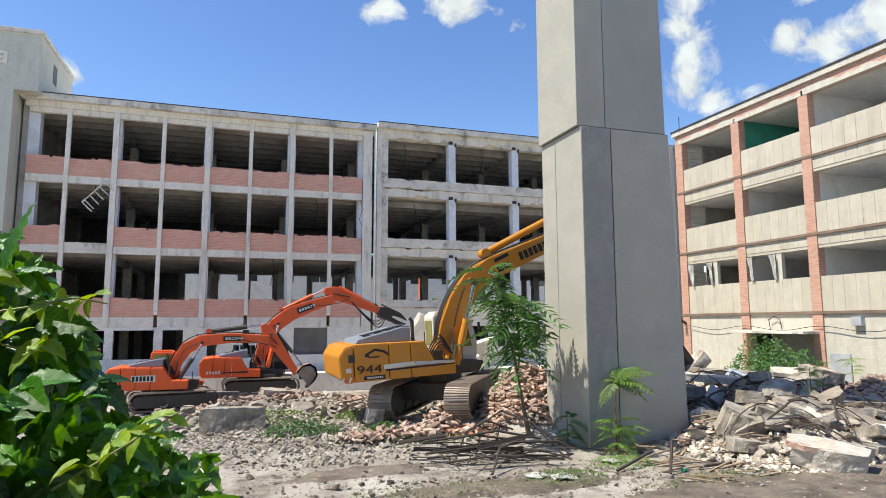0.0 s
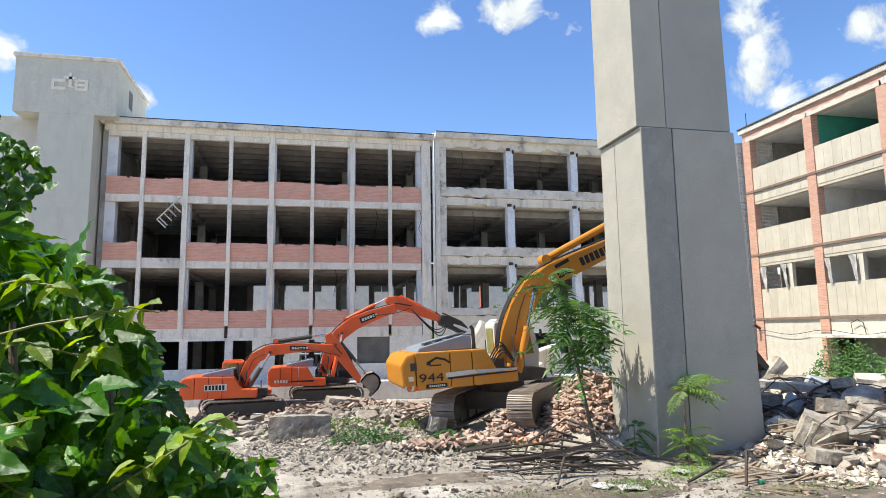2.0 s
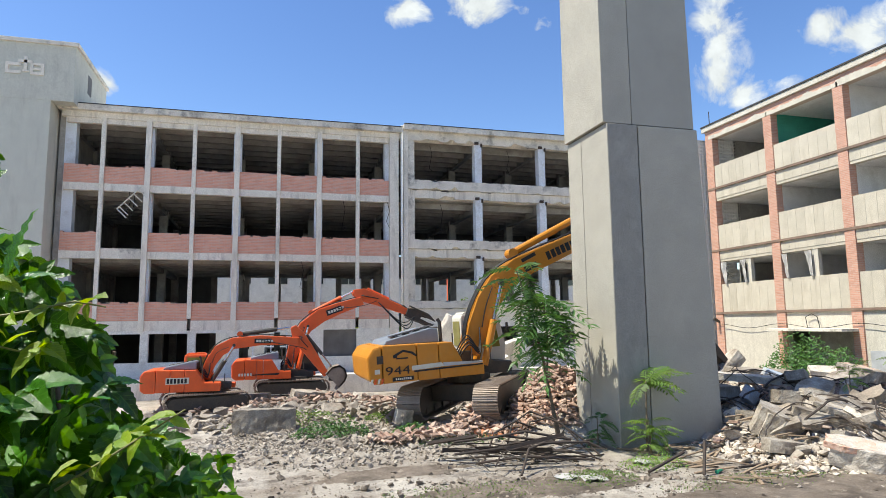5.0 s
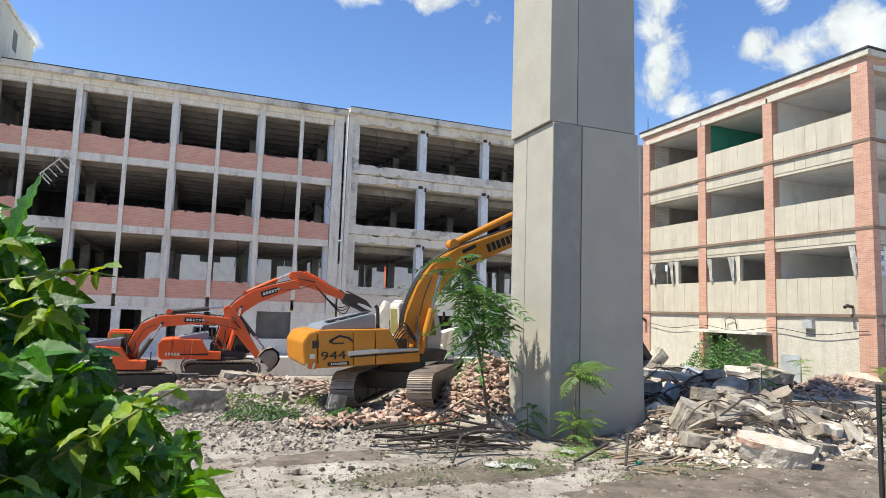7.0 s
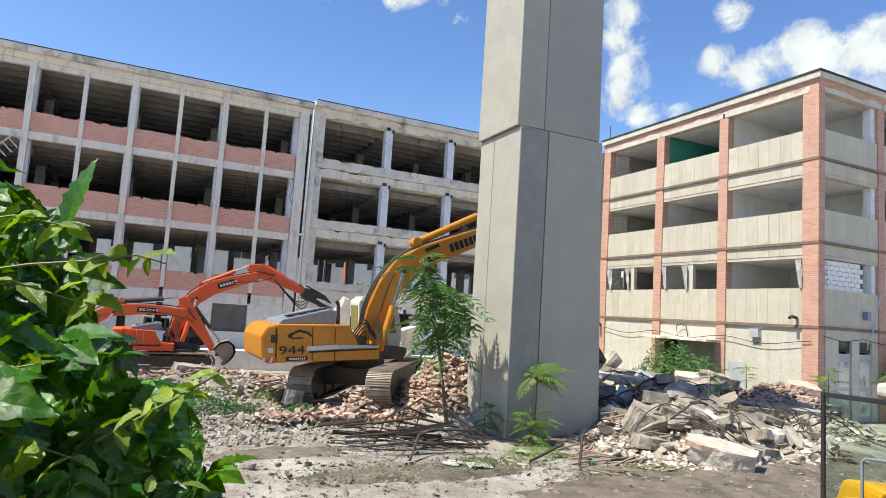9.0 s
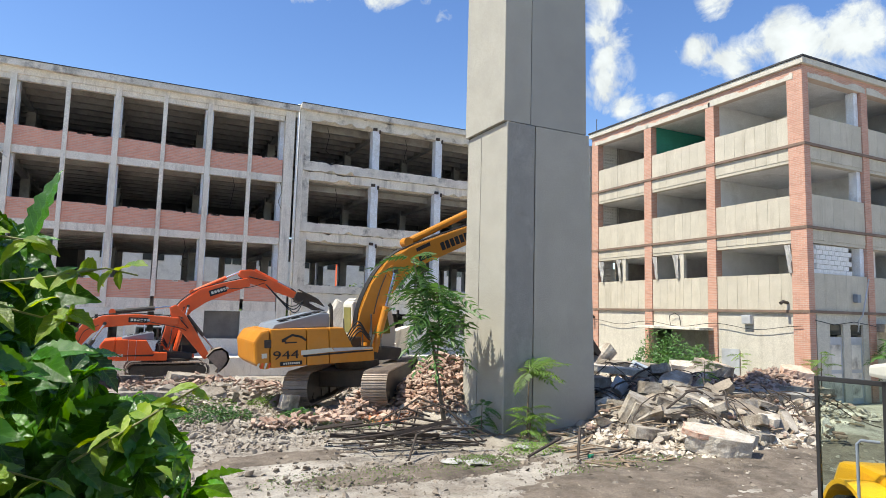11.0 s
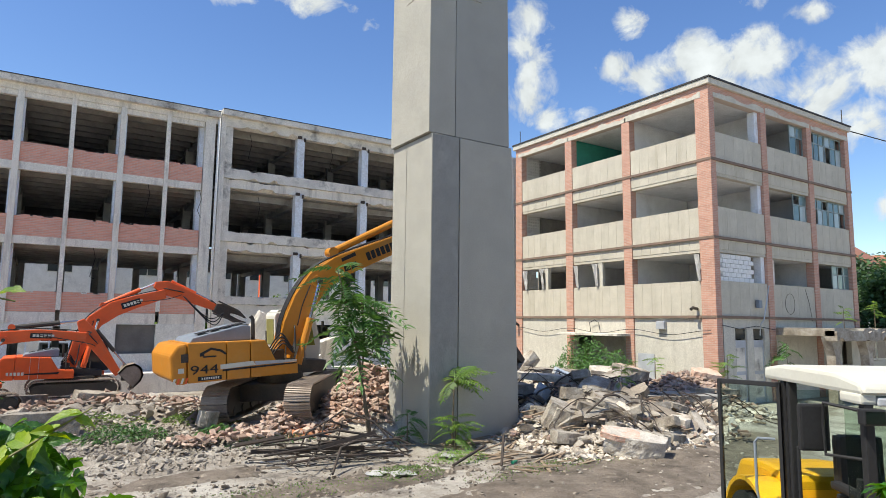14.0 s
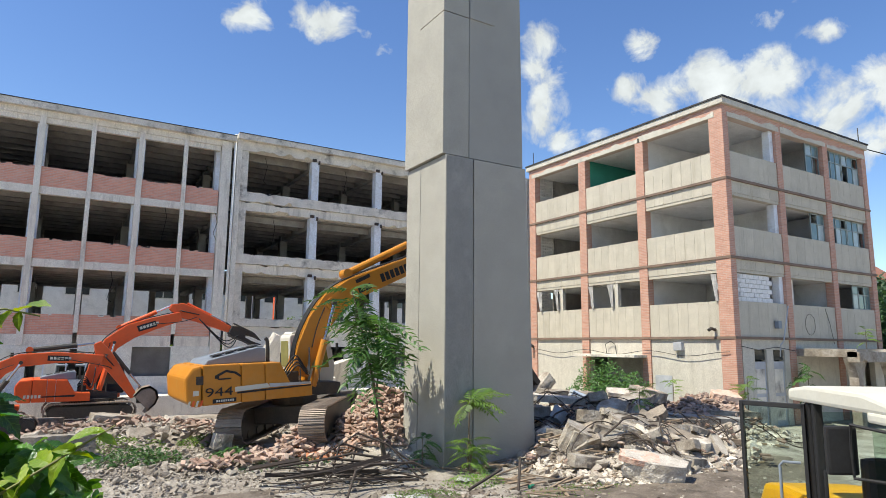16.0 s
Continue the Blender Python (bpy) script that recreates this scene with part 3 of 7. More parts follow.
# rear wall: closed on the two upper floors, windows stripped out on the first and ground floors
# room_dark walls are coloured dark to stand for the gloom behind the openings
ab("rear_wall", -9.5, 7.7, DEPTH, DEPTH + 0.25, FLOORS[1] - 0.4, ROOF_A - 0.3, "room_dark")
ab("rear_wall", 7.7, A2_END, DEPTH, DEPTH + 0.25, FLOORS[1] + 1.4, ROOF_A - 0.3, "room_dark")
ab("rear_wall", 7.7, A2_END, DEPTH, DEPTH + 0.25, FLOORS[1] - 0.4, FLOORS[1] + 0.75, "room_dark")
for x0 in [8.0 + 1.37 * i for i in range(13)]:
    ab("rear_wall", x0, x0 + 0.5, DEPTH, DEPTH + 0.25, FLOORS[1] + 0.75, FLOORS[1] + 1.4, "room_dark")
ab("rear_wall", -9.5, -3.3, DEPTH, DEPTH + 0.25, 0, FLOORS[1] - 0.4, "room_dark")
ab("rear_wall", -3.3, A2_END, DEPTH, DEPTH + 0.25, FLOORS[0] - 0.4, FLOORS[0] + 0.75, "room_gray")
for x0 in [-3.3 + 2.15 * i for i in range(14)]:
    ab("rear_pier", x0, x0 + 0.4, DEPTH, DEPTH + 0.25, FLOORS[0] + 0.75, FLOORS[1] - 0.4, "room_gray")
    ab("rear_pier", x0, x0 + 0.4, DEPTH, DEPTH + 0.25, 0, FLOORS[0] - 0.4, "room_gray")
ab("end_wall", -9.75, -9.5, 0.3, DEPTH, 0, ROOF_A, "room_gray")
ab("end_wall", A2_END, A2_END + 0.25, 0.0, DEPTH, 0, ROOF_A2, "room_gray")
ab("ground_slab", -9.5, A2_END, 0.3, DEPTH + 0.3, -0.1, 0.95, "room_gray")


def wall_with_openings(x0, x1, y0, y1, z0, z1, holes):
    """An upright wall along x with rectangular openings (x0, x1, z0, z1)."""
    bm = bmesh.new()
    xs = sorted({x0, x1, *(h[0] for h in holes), *(h[1] for h in holes)})
    zs = sorted({z0, z1, *(h[2] for h in holes), *(h[3] for h in holes)})
    solid = lambda i, j: 0 <= i < len(xs) - 1 and 0 <= j < len(zs) - 1 and not any(
        h[0] <= (xs[i] + xs[i + 1]) / 2 <= h[1] and h[2] <= (zs[j] + zs[j + 1]) / 2 <= h[3] for h in holes)
    vert = {}

    def v(i, j, k):
        if (i, j, k) not in vert:
            vert[i, j, k] = bm.verts.new((xs[i], (y0, y1)[k], zs[j]))
        return vert[i, j, k]
    for i in range(len(xs) - 1):
        for j in range(len(zs) - 1):
            if not solid(i, j):
                continue
            bm.faces.new((v(i, j, 0), v(i + 1, j, 0), v(i + 1, j + 1, 0), v(i, j + 1, 0)))
            bm.faces.new((v(i, j, 1), v(i, j + 1, 1), v(i + 1, j + 1, 1), v(i + 1, j, 1)))
            if not solid(i - 1, j):
                bm.faces.new((v(i, j, 0), v(i, j + 1, 0), v(i, j + 1, 1), v(i, j, 1)))
            if not solid(i + 1, j):
                bm.faces.new((v(i + 1, j, 0), v(i + 1, j, 1), v(i + 1, j + 1, 1), v(i + 1, j + 1, 0)))
            if not solid(i, j - 1):
                bm.faces.new((v(i, j, 0), v(i, j, 1), v(i + 1, j, 1), v(i + 1, j, 0)))
            if not solid(i, j + 1):
                bm.faces.new((v(i, j + 1, 0), v(i + 1, j + 1, 0), v(i + 1, j + 1, 1), v(i, j + 1, 1)))
    return bm


GF_TOP, GF_SILL = E0 - 0.36, E0 - 1.78
holes = [(-9.2, -7.8, GF_SILL, GF_TOP), (-7.45, -5.59, GF_SILL, GF_TOP), (-5.21, -3.39, GF_SILL, GF_TOP), (-3.0, -1.35, GF_SILL, GF_TOP), (-0.9, 2.6, GF_SILL, GF_TOP), (3.4, 5.18, GF_SILL + 0.1, GF_TOP + 0.1)]
part("ground_floor_wall", wall_with_openings(-9.5, 7.0, 0.02, 0.32, 0, BRICK_LOW[0] - 0.504, holes), "white_wall", long_building, "white plastered ground floor wall with bare window openings")
ab("blocked_window", 3.4, 5.18, 0.24, 0.3, GF_SILL + 0.1, GF_TOP + 0.1, "room_dark")
holes = [(9.0, 11.6, E0 - 1.4, E0 - 0.2), (13.0, 15.8, E0 - 1.4, E0 - 0.2), (17, 20, E0 - 1.4, E0 - 0.2)]
part("ground_floor_wall", wall_with_openings(8.05, A2_END, 0.2, 0.45, 0, A2_BAND[0][0] - 0.1, holes), "white_wall", long_building)
# dock in front
dock = tagged(part("concrete_dock", bm_box(-9, 20, FY - 1.7, FY - 0.12, 0, 0.95, 0.03), "concrete"), "low concrete platform along the foot of the building", "platform", kind="structure")

# ---- stair tower ----
tower = tagged(empty("stair_tower", pose(-0.33, FY - 1.0, 0)), "gray plastered stair tower with overhanging top", "tower")
def tb(name, x0, x1, y0, y1, z0, z1, mat, label="", bevel=0.0):
    return part(name, bm_box(x0, x1, y0, y1, z0, z1, bevel), mat, tower, label)
tb("shaft", -12.23, -9.76, 0, 6, 0, E0 + 10.95, "plaster_gray")
tb("head", -13.4, -8.77, -0.02, 6, E0 + 10.95, E0 + 13.75, "plaster_gray")
tb("roof_cap", -13.5, -8.66, -0.12, 6.1, E0 + 13.75, E0 + 13.95, "concrete_dirty", bevel=0.02)
tb("side_wall", -15.5, -12.24, 1.2, 6, 0, E0 + 11.05, "plaster")
tb("slit_window", -8.78, -8.76, 2.2, 2.9, E0 + 12.2, E0 + 13.2, "room_dark")
# three-piece relief emblem
for x0, x1, z0, z1 in ((-11.75, -11.1, 12.15, 12.3), (-11.75, -11.62, 12.3, 12.55), (-11.75, -11.1, 12.55, 12.7), (-11.05, -10.75, 12.28, 12.36), (-11.22, -10.6, 12.72, 12.86),
                       (-10.98, -10.84, 12.36, 13.05), (-10.7, -10.1, 12.15, 12.28), (-10.7, -10.57, 12.28, 12.62), (-10.7, -10.1, 12.62, 12.74), (-10.25, -10.1, 12.28, 12.62), (-10.57, -10.25, 12.4, 12.5)):
    tb("emblem", x0, x1, -0.07, -0.02, E0 + z0, E0 + z1, "concrete")

# ---- corner building at the right ----
BX, BY = 24.7, 16.54
corner_building = tagged(empty("corner_building", pose(BX, BY, 0)), "four-storey cream panelled block with red brick piers", "building")
b_sill = [E0 + 2.0, E0 + 5.31, E0 + 8.76]
b_line = [E0 + 0.4, E0 + 3.9, E0 + 7.45]
b_low = [E0 + 0.0, E0 + 3.42, E0 + 6.88]
b_head = [E0 + 3.25, E0 + 6.7, E0 + 10.33]
ROOF_B = E0 + 11.2


def bb(name, x0, x1, y0, y1, z0, z1, mat, label="", bevel=0.0):
    return part(name, bm_box(x0, x1, y0, y1, z0, z1, bevel), mat, corner_building, label)


# front runs along y (x = 0 locally), side runs along x (y = 0 locally)
front_piers = [(0.0, 0.66), (4.48, 4.99), (8.62, 9.15), (12.98, 13.55)]
side_piers = [(0.0, 0.3), (4.05, 4.5), (8.27, 8.74), (12.25, 12.7)]
for i, (a, b) in enumerate(front_piers):
    bb("brick_pier", -0.06, 0.34, a if i else -0.05, b, 0.0, b_head[2] + 0.02, "brick_b")
for i, (a, b) in enumerate(side_piers[1:]):
    bb("brick_pier", a, b, -0.05, 0.35, 0.0, b_head[2] + 0.02, "brick_b")
for k in range(3):
    for (a0, a1), (c0, c1) in zip(front_piers, front_piers[1:]):
        n = 7
        for j in range(n):
            y0, y1 = a1 + (c0 - a1) * j / n, a1 + (c0 - a1) * (j + 1) / n
            bb("panel", 0.0, 0.14, y0 + 0.004, y1 - 0.004, b_line[k] + 0.06, b_sill[k] - 0.002 * (j % 3), "panel")
            if k:
                bb("panel", 0.0, 0.14, y0 + 0.004, y1 - 0.004, b_low[k] - 0.02, b_line[k] - 0.06, "panel")
        bb("parapet_wall", 0.14, 0.26, a1, c0, b_low[k] - 0.1, b_sill[k] - 0.02, "room_gray")
        if k:
            bb("lintel", 0.02, 0.3, a1, c0, b_low[k] - 0.16, b_low[k] - 0.024, "panel")
    bb("ledge", -0.09, 0.018, 0.0, 13.55, b_line[k] - 0.058, b_line[k] + 0.056, "brown_trim")
    for (a0, a1), (c0, c1) in zip(side_piers, side_piers[1:]):
        a1 = max(a1, 0.345)
        n = 5
        for j in range(n):
            x0, x1 = a1 + (c0 - a1) * j / n, a1 + (c0 - a1) * (j + 1) / n
            top = b_sill[k]
            bb("panel", x0 + 0.004, x1 - 0.004, 0.0, 0.14, b_line[k] + 0.06, top - 0.002 * (j % 3), "panel")
            if k:
                bb("panel", x0 + 0.004, x1 - 0.004, 0.0, 0.14, b_low[k] - 0.02, b_line[k] - 0.06, "panel")
        bb("parapet_wall", a1, c0, 0.14, 0.26, b_low[k] - 0.1, b_sill[k] - 0.02, "room_gray")
        if k:
            bb("lintel", a1, c0, 0.02, 0.3, b_low[k] - 0.16, b_low[k] - 0.024, "panel")
    bb("ledge", -0.08, 12.7, -0.09, 0.02, b_line[k] - 0.058, b_line[k] + 0.056, "brown_trim")
# brick frieze with a patch of plaster, cap and roof
bb("frieze", -0.05, 0.3, -0.04, 13.55, b_head[2] + 0.024, E0 + 10.88, "brick_b")
bb("frieze", 0.3, 12.7, -0.04, 0.3, b_head[2] + 0.024, E0 + 10.88, "brick_b")
bb("roof_cap", -0.18, 12.8, -0.18, 13.7, E0 + 10.884, ROOF_B - 0.05, "plaster", bevel=0.02)
bb("roofing_felt", -0.22, 12.84, -0.22, 13.74, ROOF_B - 0.046, ROOF_B + 0.03, "roofing")


def patch(y0, y1, z_low, z_mid, seed):
    out = [(y0, z_low)]
    for i in range(41):
        y = y0 + (y1 - y0) * i / 40
        out.append((y, z_mid + 0.16 * noise.noise((y * 1.5, seed, 0)) + 0.04 * (i % 2)))
    out.append((y1, z_low))
    return out


for (a0, a1), (c0, c1) in zip(front_piers, front_piers[1:]):
    part("plaster_patch", bm_prism(patch(a1 - 0.3, c0 + 0.3, b_head[2] + 0.03, b_head[2] + 0.24, a1), (-0.075, -0.052), "x"), "plaster", corner_building)
for (a0, a1), (c0, c1) in zip(side_piers, side_piers[1:]):
    part("plaster_patch", bm_prism(patch(a1, c0 + 0.3, b_head[2] + 0.03, b_head[2] + 0.24, a1 + 9), (-0.065, -0.042), "y"), "plaster", corner_building)
# slabs, partitions, rear
for z in (b_low[0] + 0.3, b_low[1], b_low[2], b_head[2] + 0.3):
    bb("floor_slab", 0.27, 12.5, 0.27, 13.4, z - 0.15, z + 0.05, "room_white")
for k in range(3):
    z0, z1 = (b_low[0] + 0.35, b_low[1] + 0.05, b_low[2] + 0.05)[k], (b_low[1] - 0.15, b_low[2] - 0.15, b_head[2] + 0.15)[k]
    for i, y in enumerate((4.6, 8.8)):
        bb("partition", 0.45, 5.5, y, y + 0.15, z0, z1, "room_white")
    bb("partition", 4.6, 4.75, 0.45, 5.4, z0, z1, "room_white")
    bb("partition", 8.4, 8.55, 0.4, 5.4, z0, z1, "room_white")
    bb("corridor_wall", 5.5, 5.65, 4.6, 13.3, z0, z1, "room_white" if k != 1 else "room_gray")
    bb("corridor_wall", 4.76, 12.5, 5.4, 5.55, z0, z1, "room_white")
bb("painted_wall", 0.45, 5.4, 8.77, 8.795, b_low[2] + 0.06, b_head[2] + 0.14, "room_green")
bb("painted_wall", 5.46, 5.495, 4.76, 8.76, b_low[2] + 0.06, b_head[2] + 0.14, "room_green")
bb("end_wall", 1.7, 12.4, 13.3, 13.5, 0, E0 + 10.9, "room_gray")
bb("rear_wall", 12.45, 12.7, 0.36, 13.5, 0, E0 + 10.9, "plaster")
# ground floor
part("ground_floor_wall", bm_box(0.02, 0.3, 0.6, 4.5, 0, b_line[0] - 0.06), "plaster", corner_building)
part("ground_floor_wall", bm_box(0.02, 0.3, 8.6, 13.0, 0, b_line[0] - 0.06), "plaster", corner_building)
part("ground_floor_wall", bm_box(0.02, 0.3, 4.9, 8.7, E0 - 0.55, b_line[0] - 0.06), "plaster", corner_building)
bb("porch_wall", 1.4, 1.6, 4.9, 8.7, 0, E0 - 0.55, "room_gray")
bb("porch_canopy", -1.0, 0.3, 4.7, 8.9, E0 - 0.55, E0 - 0.42, "concrete_dirty", bevel=0.015)
door = bb("metal_door", -0.01, 0.03, 3.35, 4.3, 0, E0 - 1.35, "light_gray", "pale gray metal door")
# side ground floor with two weathered doors
side = wall_with_openings(0.5, 12.6, 0.02, 0.3, 0, b_line[0] - 0.06, [(1.35, 2.25, 0.0, E0 - 0.1), (2.75, 3.65, 0.0, E0 - 0.1)])
part("ground_floor_wall", side, "plaster", corner_building)
for x in (1.35, 2.75):
    d = bb("door", x, x + 0.9, 0.1, 0.15, 0, E0 - 0.62, "light_gray", "weathered gray door with peeling paint")
    for px, pz in ((0.12, 0.25), (0.12, 1.45)):
        part("panel", bm_box(x + px, x + 0.78, 0.08, 0.1, pz, pz + 1.05, 0.01), "concrete_dirty", d)
    bb("fanlight", x, x + 0.9, 0.12, 0.15, E0 - 0.55, E0 - 0.12, "dark_glass")

# ---- great concrete pylon ----
PX0, PY0 = 9.36, 15.32
JOINT_Z = E0 + 5.61
pylon = tagged(empty("concrete_pylon", pose(PX0, PY0, 0)), "tall gray concrete-clad pylon rising out of the yard", "pylon")

# ---- unseen terrace added under the camera, dark to bounce little light ----
terrace = tagged(part("terrace", bm_box(-14, 4.6, -12, 0.55, -0.2, 1.85, 0.03), "room_dark"), "plain unseen terrace added under the camera, kept dark to cut bounce", "terrace", kind="structure")


# unseen wall added behind the camera to keep sky light off the creeper
tagged(part("wall_behind", bm_box(-14, 4.6, -2.9, -2.5, 1.85, 13.5), "blocker_wall"), "plain unseen wall added behind the terrace to block sky light", "wall", kind="structure")


def corner_panel(x1, y1, z0, z1, t=0.3):
    """An L-shaped cladding panel round the near corner."""
    return bm_prism([(0, 0), (x1, 0), (x1, t), (t, t), (t, y1), (0, y1)], (z0, z1), "z", 0.018)


def slant_panel(x0, x1_low, x1_high, y0, y1, z0, z1):
    """A flat panel whose right edge leans."""
    return bm_prism([(x0, z0), (x1_low, z0), (x1_high, z1), (x0, z1)], (y0, y1), "y", 0.018)


UPPER_Z = E0 + 10.18
part("cladding_panel", corner_panel(0.975, 1.51, -0.3, JOINT_Z - 0.012), "pillar", pylon)
# strip carries wear and part of the front's shade in its colour
part("worn_facing", bm_box(0.03, 0.96, -0.006, 0.02, -0.3, JOINT_Z - 0.03, 0.004), "pillar_worn_shade", pylon, "weathered facing strip on the pylon, darkened for the shaded front")
part("cladding_panel", slant_panel(1.01, 3.3, 3.0, 0.004, 0.3, -0.3, JOINT_Z - 0.012), "pillar", pylon)
part("cladding_panel", bm_box(0.004, 0.3, 1.54, 2.4, -0.3, JOINT_Z - 0.012, 0.018), "pillar", pylon)
up = corner_panel(0.93, 1.48, JOINT_Z + 0.012, UPPER_Z - 0.012)
bmesh.ops.translate(up, verts=up.verts[:], vec=(-0.1, 0.03, 0))
part("cladding_panel", up, "pillar", pylon)
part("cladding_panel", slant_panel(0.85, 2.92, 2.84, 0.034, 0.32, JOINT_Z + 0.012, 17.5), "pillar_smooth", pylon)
part("cladding_panel", bm_box(-0.096, 0.2, 1.5, 2.42, JOINT_Z + 0.012, 17.5, 0.018), "pillar", pylon)
up = corner_panel(0.93, 1.48, UPPER_Z + 0.012, 17.5)
bmesh.ops.translate(up, verts=up.verts[:], vec=(-0.1, 0.03, 0))
part("cladding_panel", up, "pillar", pylon)
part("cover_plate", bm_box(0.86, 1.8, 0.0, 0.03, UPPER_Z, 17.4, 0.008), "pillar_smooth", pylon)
part("core", bm_prism([(0.02, -0.4), (3.3, -0.4), (2.8, 17.4), (0.02, 17.4)], (0.22, 2.38), "y"), "joint", pylon)
part("side_panel", bm_prism([(3.0, -0.3), (3.33, -0.3), (2.83, 17.45), (2.6, 17.45)], (0.31, 2.4), "y", 0.01), "pillar", pylon)


# ---- machines ----
def limb(points, widths, y0, y1, bevel=0.03):
    """A box-section arm along points (x, z) with half-widths."""
    pts = [Vector(p) for p in points]
    upper, lower = [], []
    for i, p in enumerate(pts):
        d = (pts[min(i + 1, len(pts) - 1)] - pts[max(i - 1, 0)]).normalized()
        nrm = Vector((-d.y, d.x))
        upper.append(tuple(p + nrm * widths[i]))
        lower.append(tuple(p - nrm * widths[i]))
    return bm_prism(upper + lower[::-1], (y0, y1), "y", bevel)


def ram(parent, a, b, y, radius, paint, split=0.55):
    """A hydraulic ram from (x, z) a to b: painted barrel and bright rod."""
    a3, b3 = Vector((a[0], y, a[1])), Vector((b[0], y, b[1]))
    m = a3.lerp(b3, split)
    barrel = part("ram_barrel", bm_tube([a3, m], radius, 12), paint, parent)
    part("ram_rod", bm_tube([m, b3], radius * 0.5, 10), "chrome", barrel)


def hose(parent, pts, r=0.025):
    """A sagging hydraulic hose through points."""
    pts = [Vector(p) for p in pts]
    line = []
    for i in range(len(pts) - 1):
        p0, p1, p2, p3 = pts[max(i - 1, 0)], pts[i], pts[i + 1], pts[min(i + 2, len(pts) - 1)]
        for j in range(6):
            t = j / 6
            line.append(0.5 * (2 * p1 + (p2 - p0) * t + (2 * p0 - 5 * p1 + 4 * p2 - p3) * t * t + (3 * p1 - p0 - 3 * p2 + p3) * t ** 3))
    line.append(pts[-1])
    part("hose", bm_tube(line, r, 6), "black", parent, smooth=True)


def shoe_mesh(width, pitch):
    bm = bmesh.new()
    box(bm, -pitch * 0.48, pitch * 0.48, -width / 2, width / 2, 0.0, 0.035)
    for x in (-0.3, 0.0, 0.3):
        box(bm, pitch * x - 0.012, pitch * x + 0.012, -width / 2, width / 2, 0.035, 0.062)
    me = bpy.data.meshes.new("shoe")
    bm.to_mesh(me)
    bm.free()
    me.materials.append(M["track"])
    return me


def crawler(thing, yaw, length, height_, gauge, width, shoes=44):
    """Two crawler tracks with their shoes, and the carriage between them."""
    turn = pose(0, 0, 0, 0, 0, yaw)
    r = height_ / 2 - 0.06
    flat = length - 2 * r - 0.12
    total = 2 * flat + math.tau * r
    me = shoe_mesh(width, total / shoes)
    for s in (-1, 1):
        outline = [(-flat / 2 - (r - 0.08) * math.sin(a), height_ / 2 + (r - 0.08) * math.cos(a)) for a in np.linspace(0, math.pi, 9)]
        outline += [(flat / 2 + (r - 0.08) * math.sin(a), height_ / 2 - (r - 0.08) * math.cos(a)) for a in np.linspace(0, math.pi, 9)]
        tr = part("track", bm_prism(outline, (-width * 0.33, width * 0.33), "y"), "dark_steel", thing)
        tr.matrix_basis = turn @ pose(0, s * gauge / 2, 0)
        for i in range(5):
            x = -flat / 2 + flat * (i + 0.5) / 5
            part("roller", bm_tube([(x, -width * 0.38, 0.24), (x, width * 0.38, 0.24)], 0.13, 14), "dark_steel", tr)
        for x in (-flat / 2, flat / 2):
            part("sprocket", bm_tube([(x, -width * 0.4, height_ / 2), (x, width * 0.4, height_ / 2)], r * 0.62, 18), "dark_steel", tr)
        for i in range(shoes):
            d = (i + 0.5) * total / shoes
            if d < flat:
                m = pose(-flat / 2 + d, 0, height_ / 2 + r)
            elif d < flat + math.pi * r:
                a = (d - flat) / r
                m = pose(flat / 2 + r * math.sin(a), 0, height_ / 2 + r * math.cos(a), 0, math.degrees(a), 0)
            elif d < 2 * flat + math.pi * r:
                m = pose(flat / 2 - (d - flat - math.pi * r), 0, height_ / 2 - r, 0, 180, 0)
            else:
                a = (d - 2 * flat - math.pi * r) / r
                m = pose(-flat / 2 - r * math.sin(a), 0, height_ / 2 - r * math.cos(a), 0, 180 + math.degrees(a), 0)
            share("shoe", me, m, tr)
    c = part("carriage", bm_box(-1.0, 1.0, -gauge / 2, gauge / 2, height_ * 0.4, height_ * 0.9, 0.05), "dark_steel", thing)
    c.matrix_basis = turn
    part("slew_ring", bm_tube([(0, 0, height_ * 0.85), (0, 0, height_ * 1.14)], 0.75, 24), "dark_steel", thing)


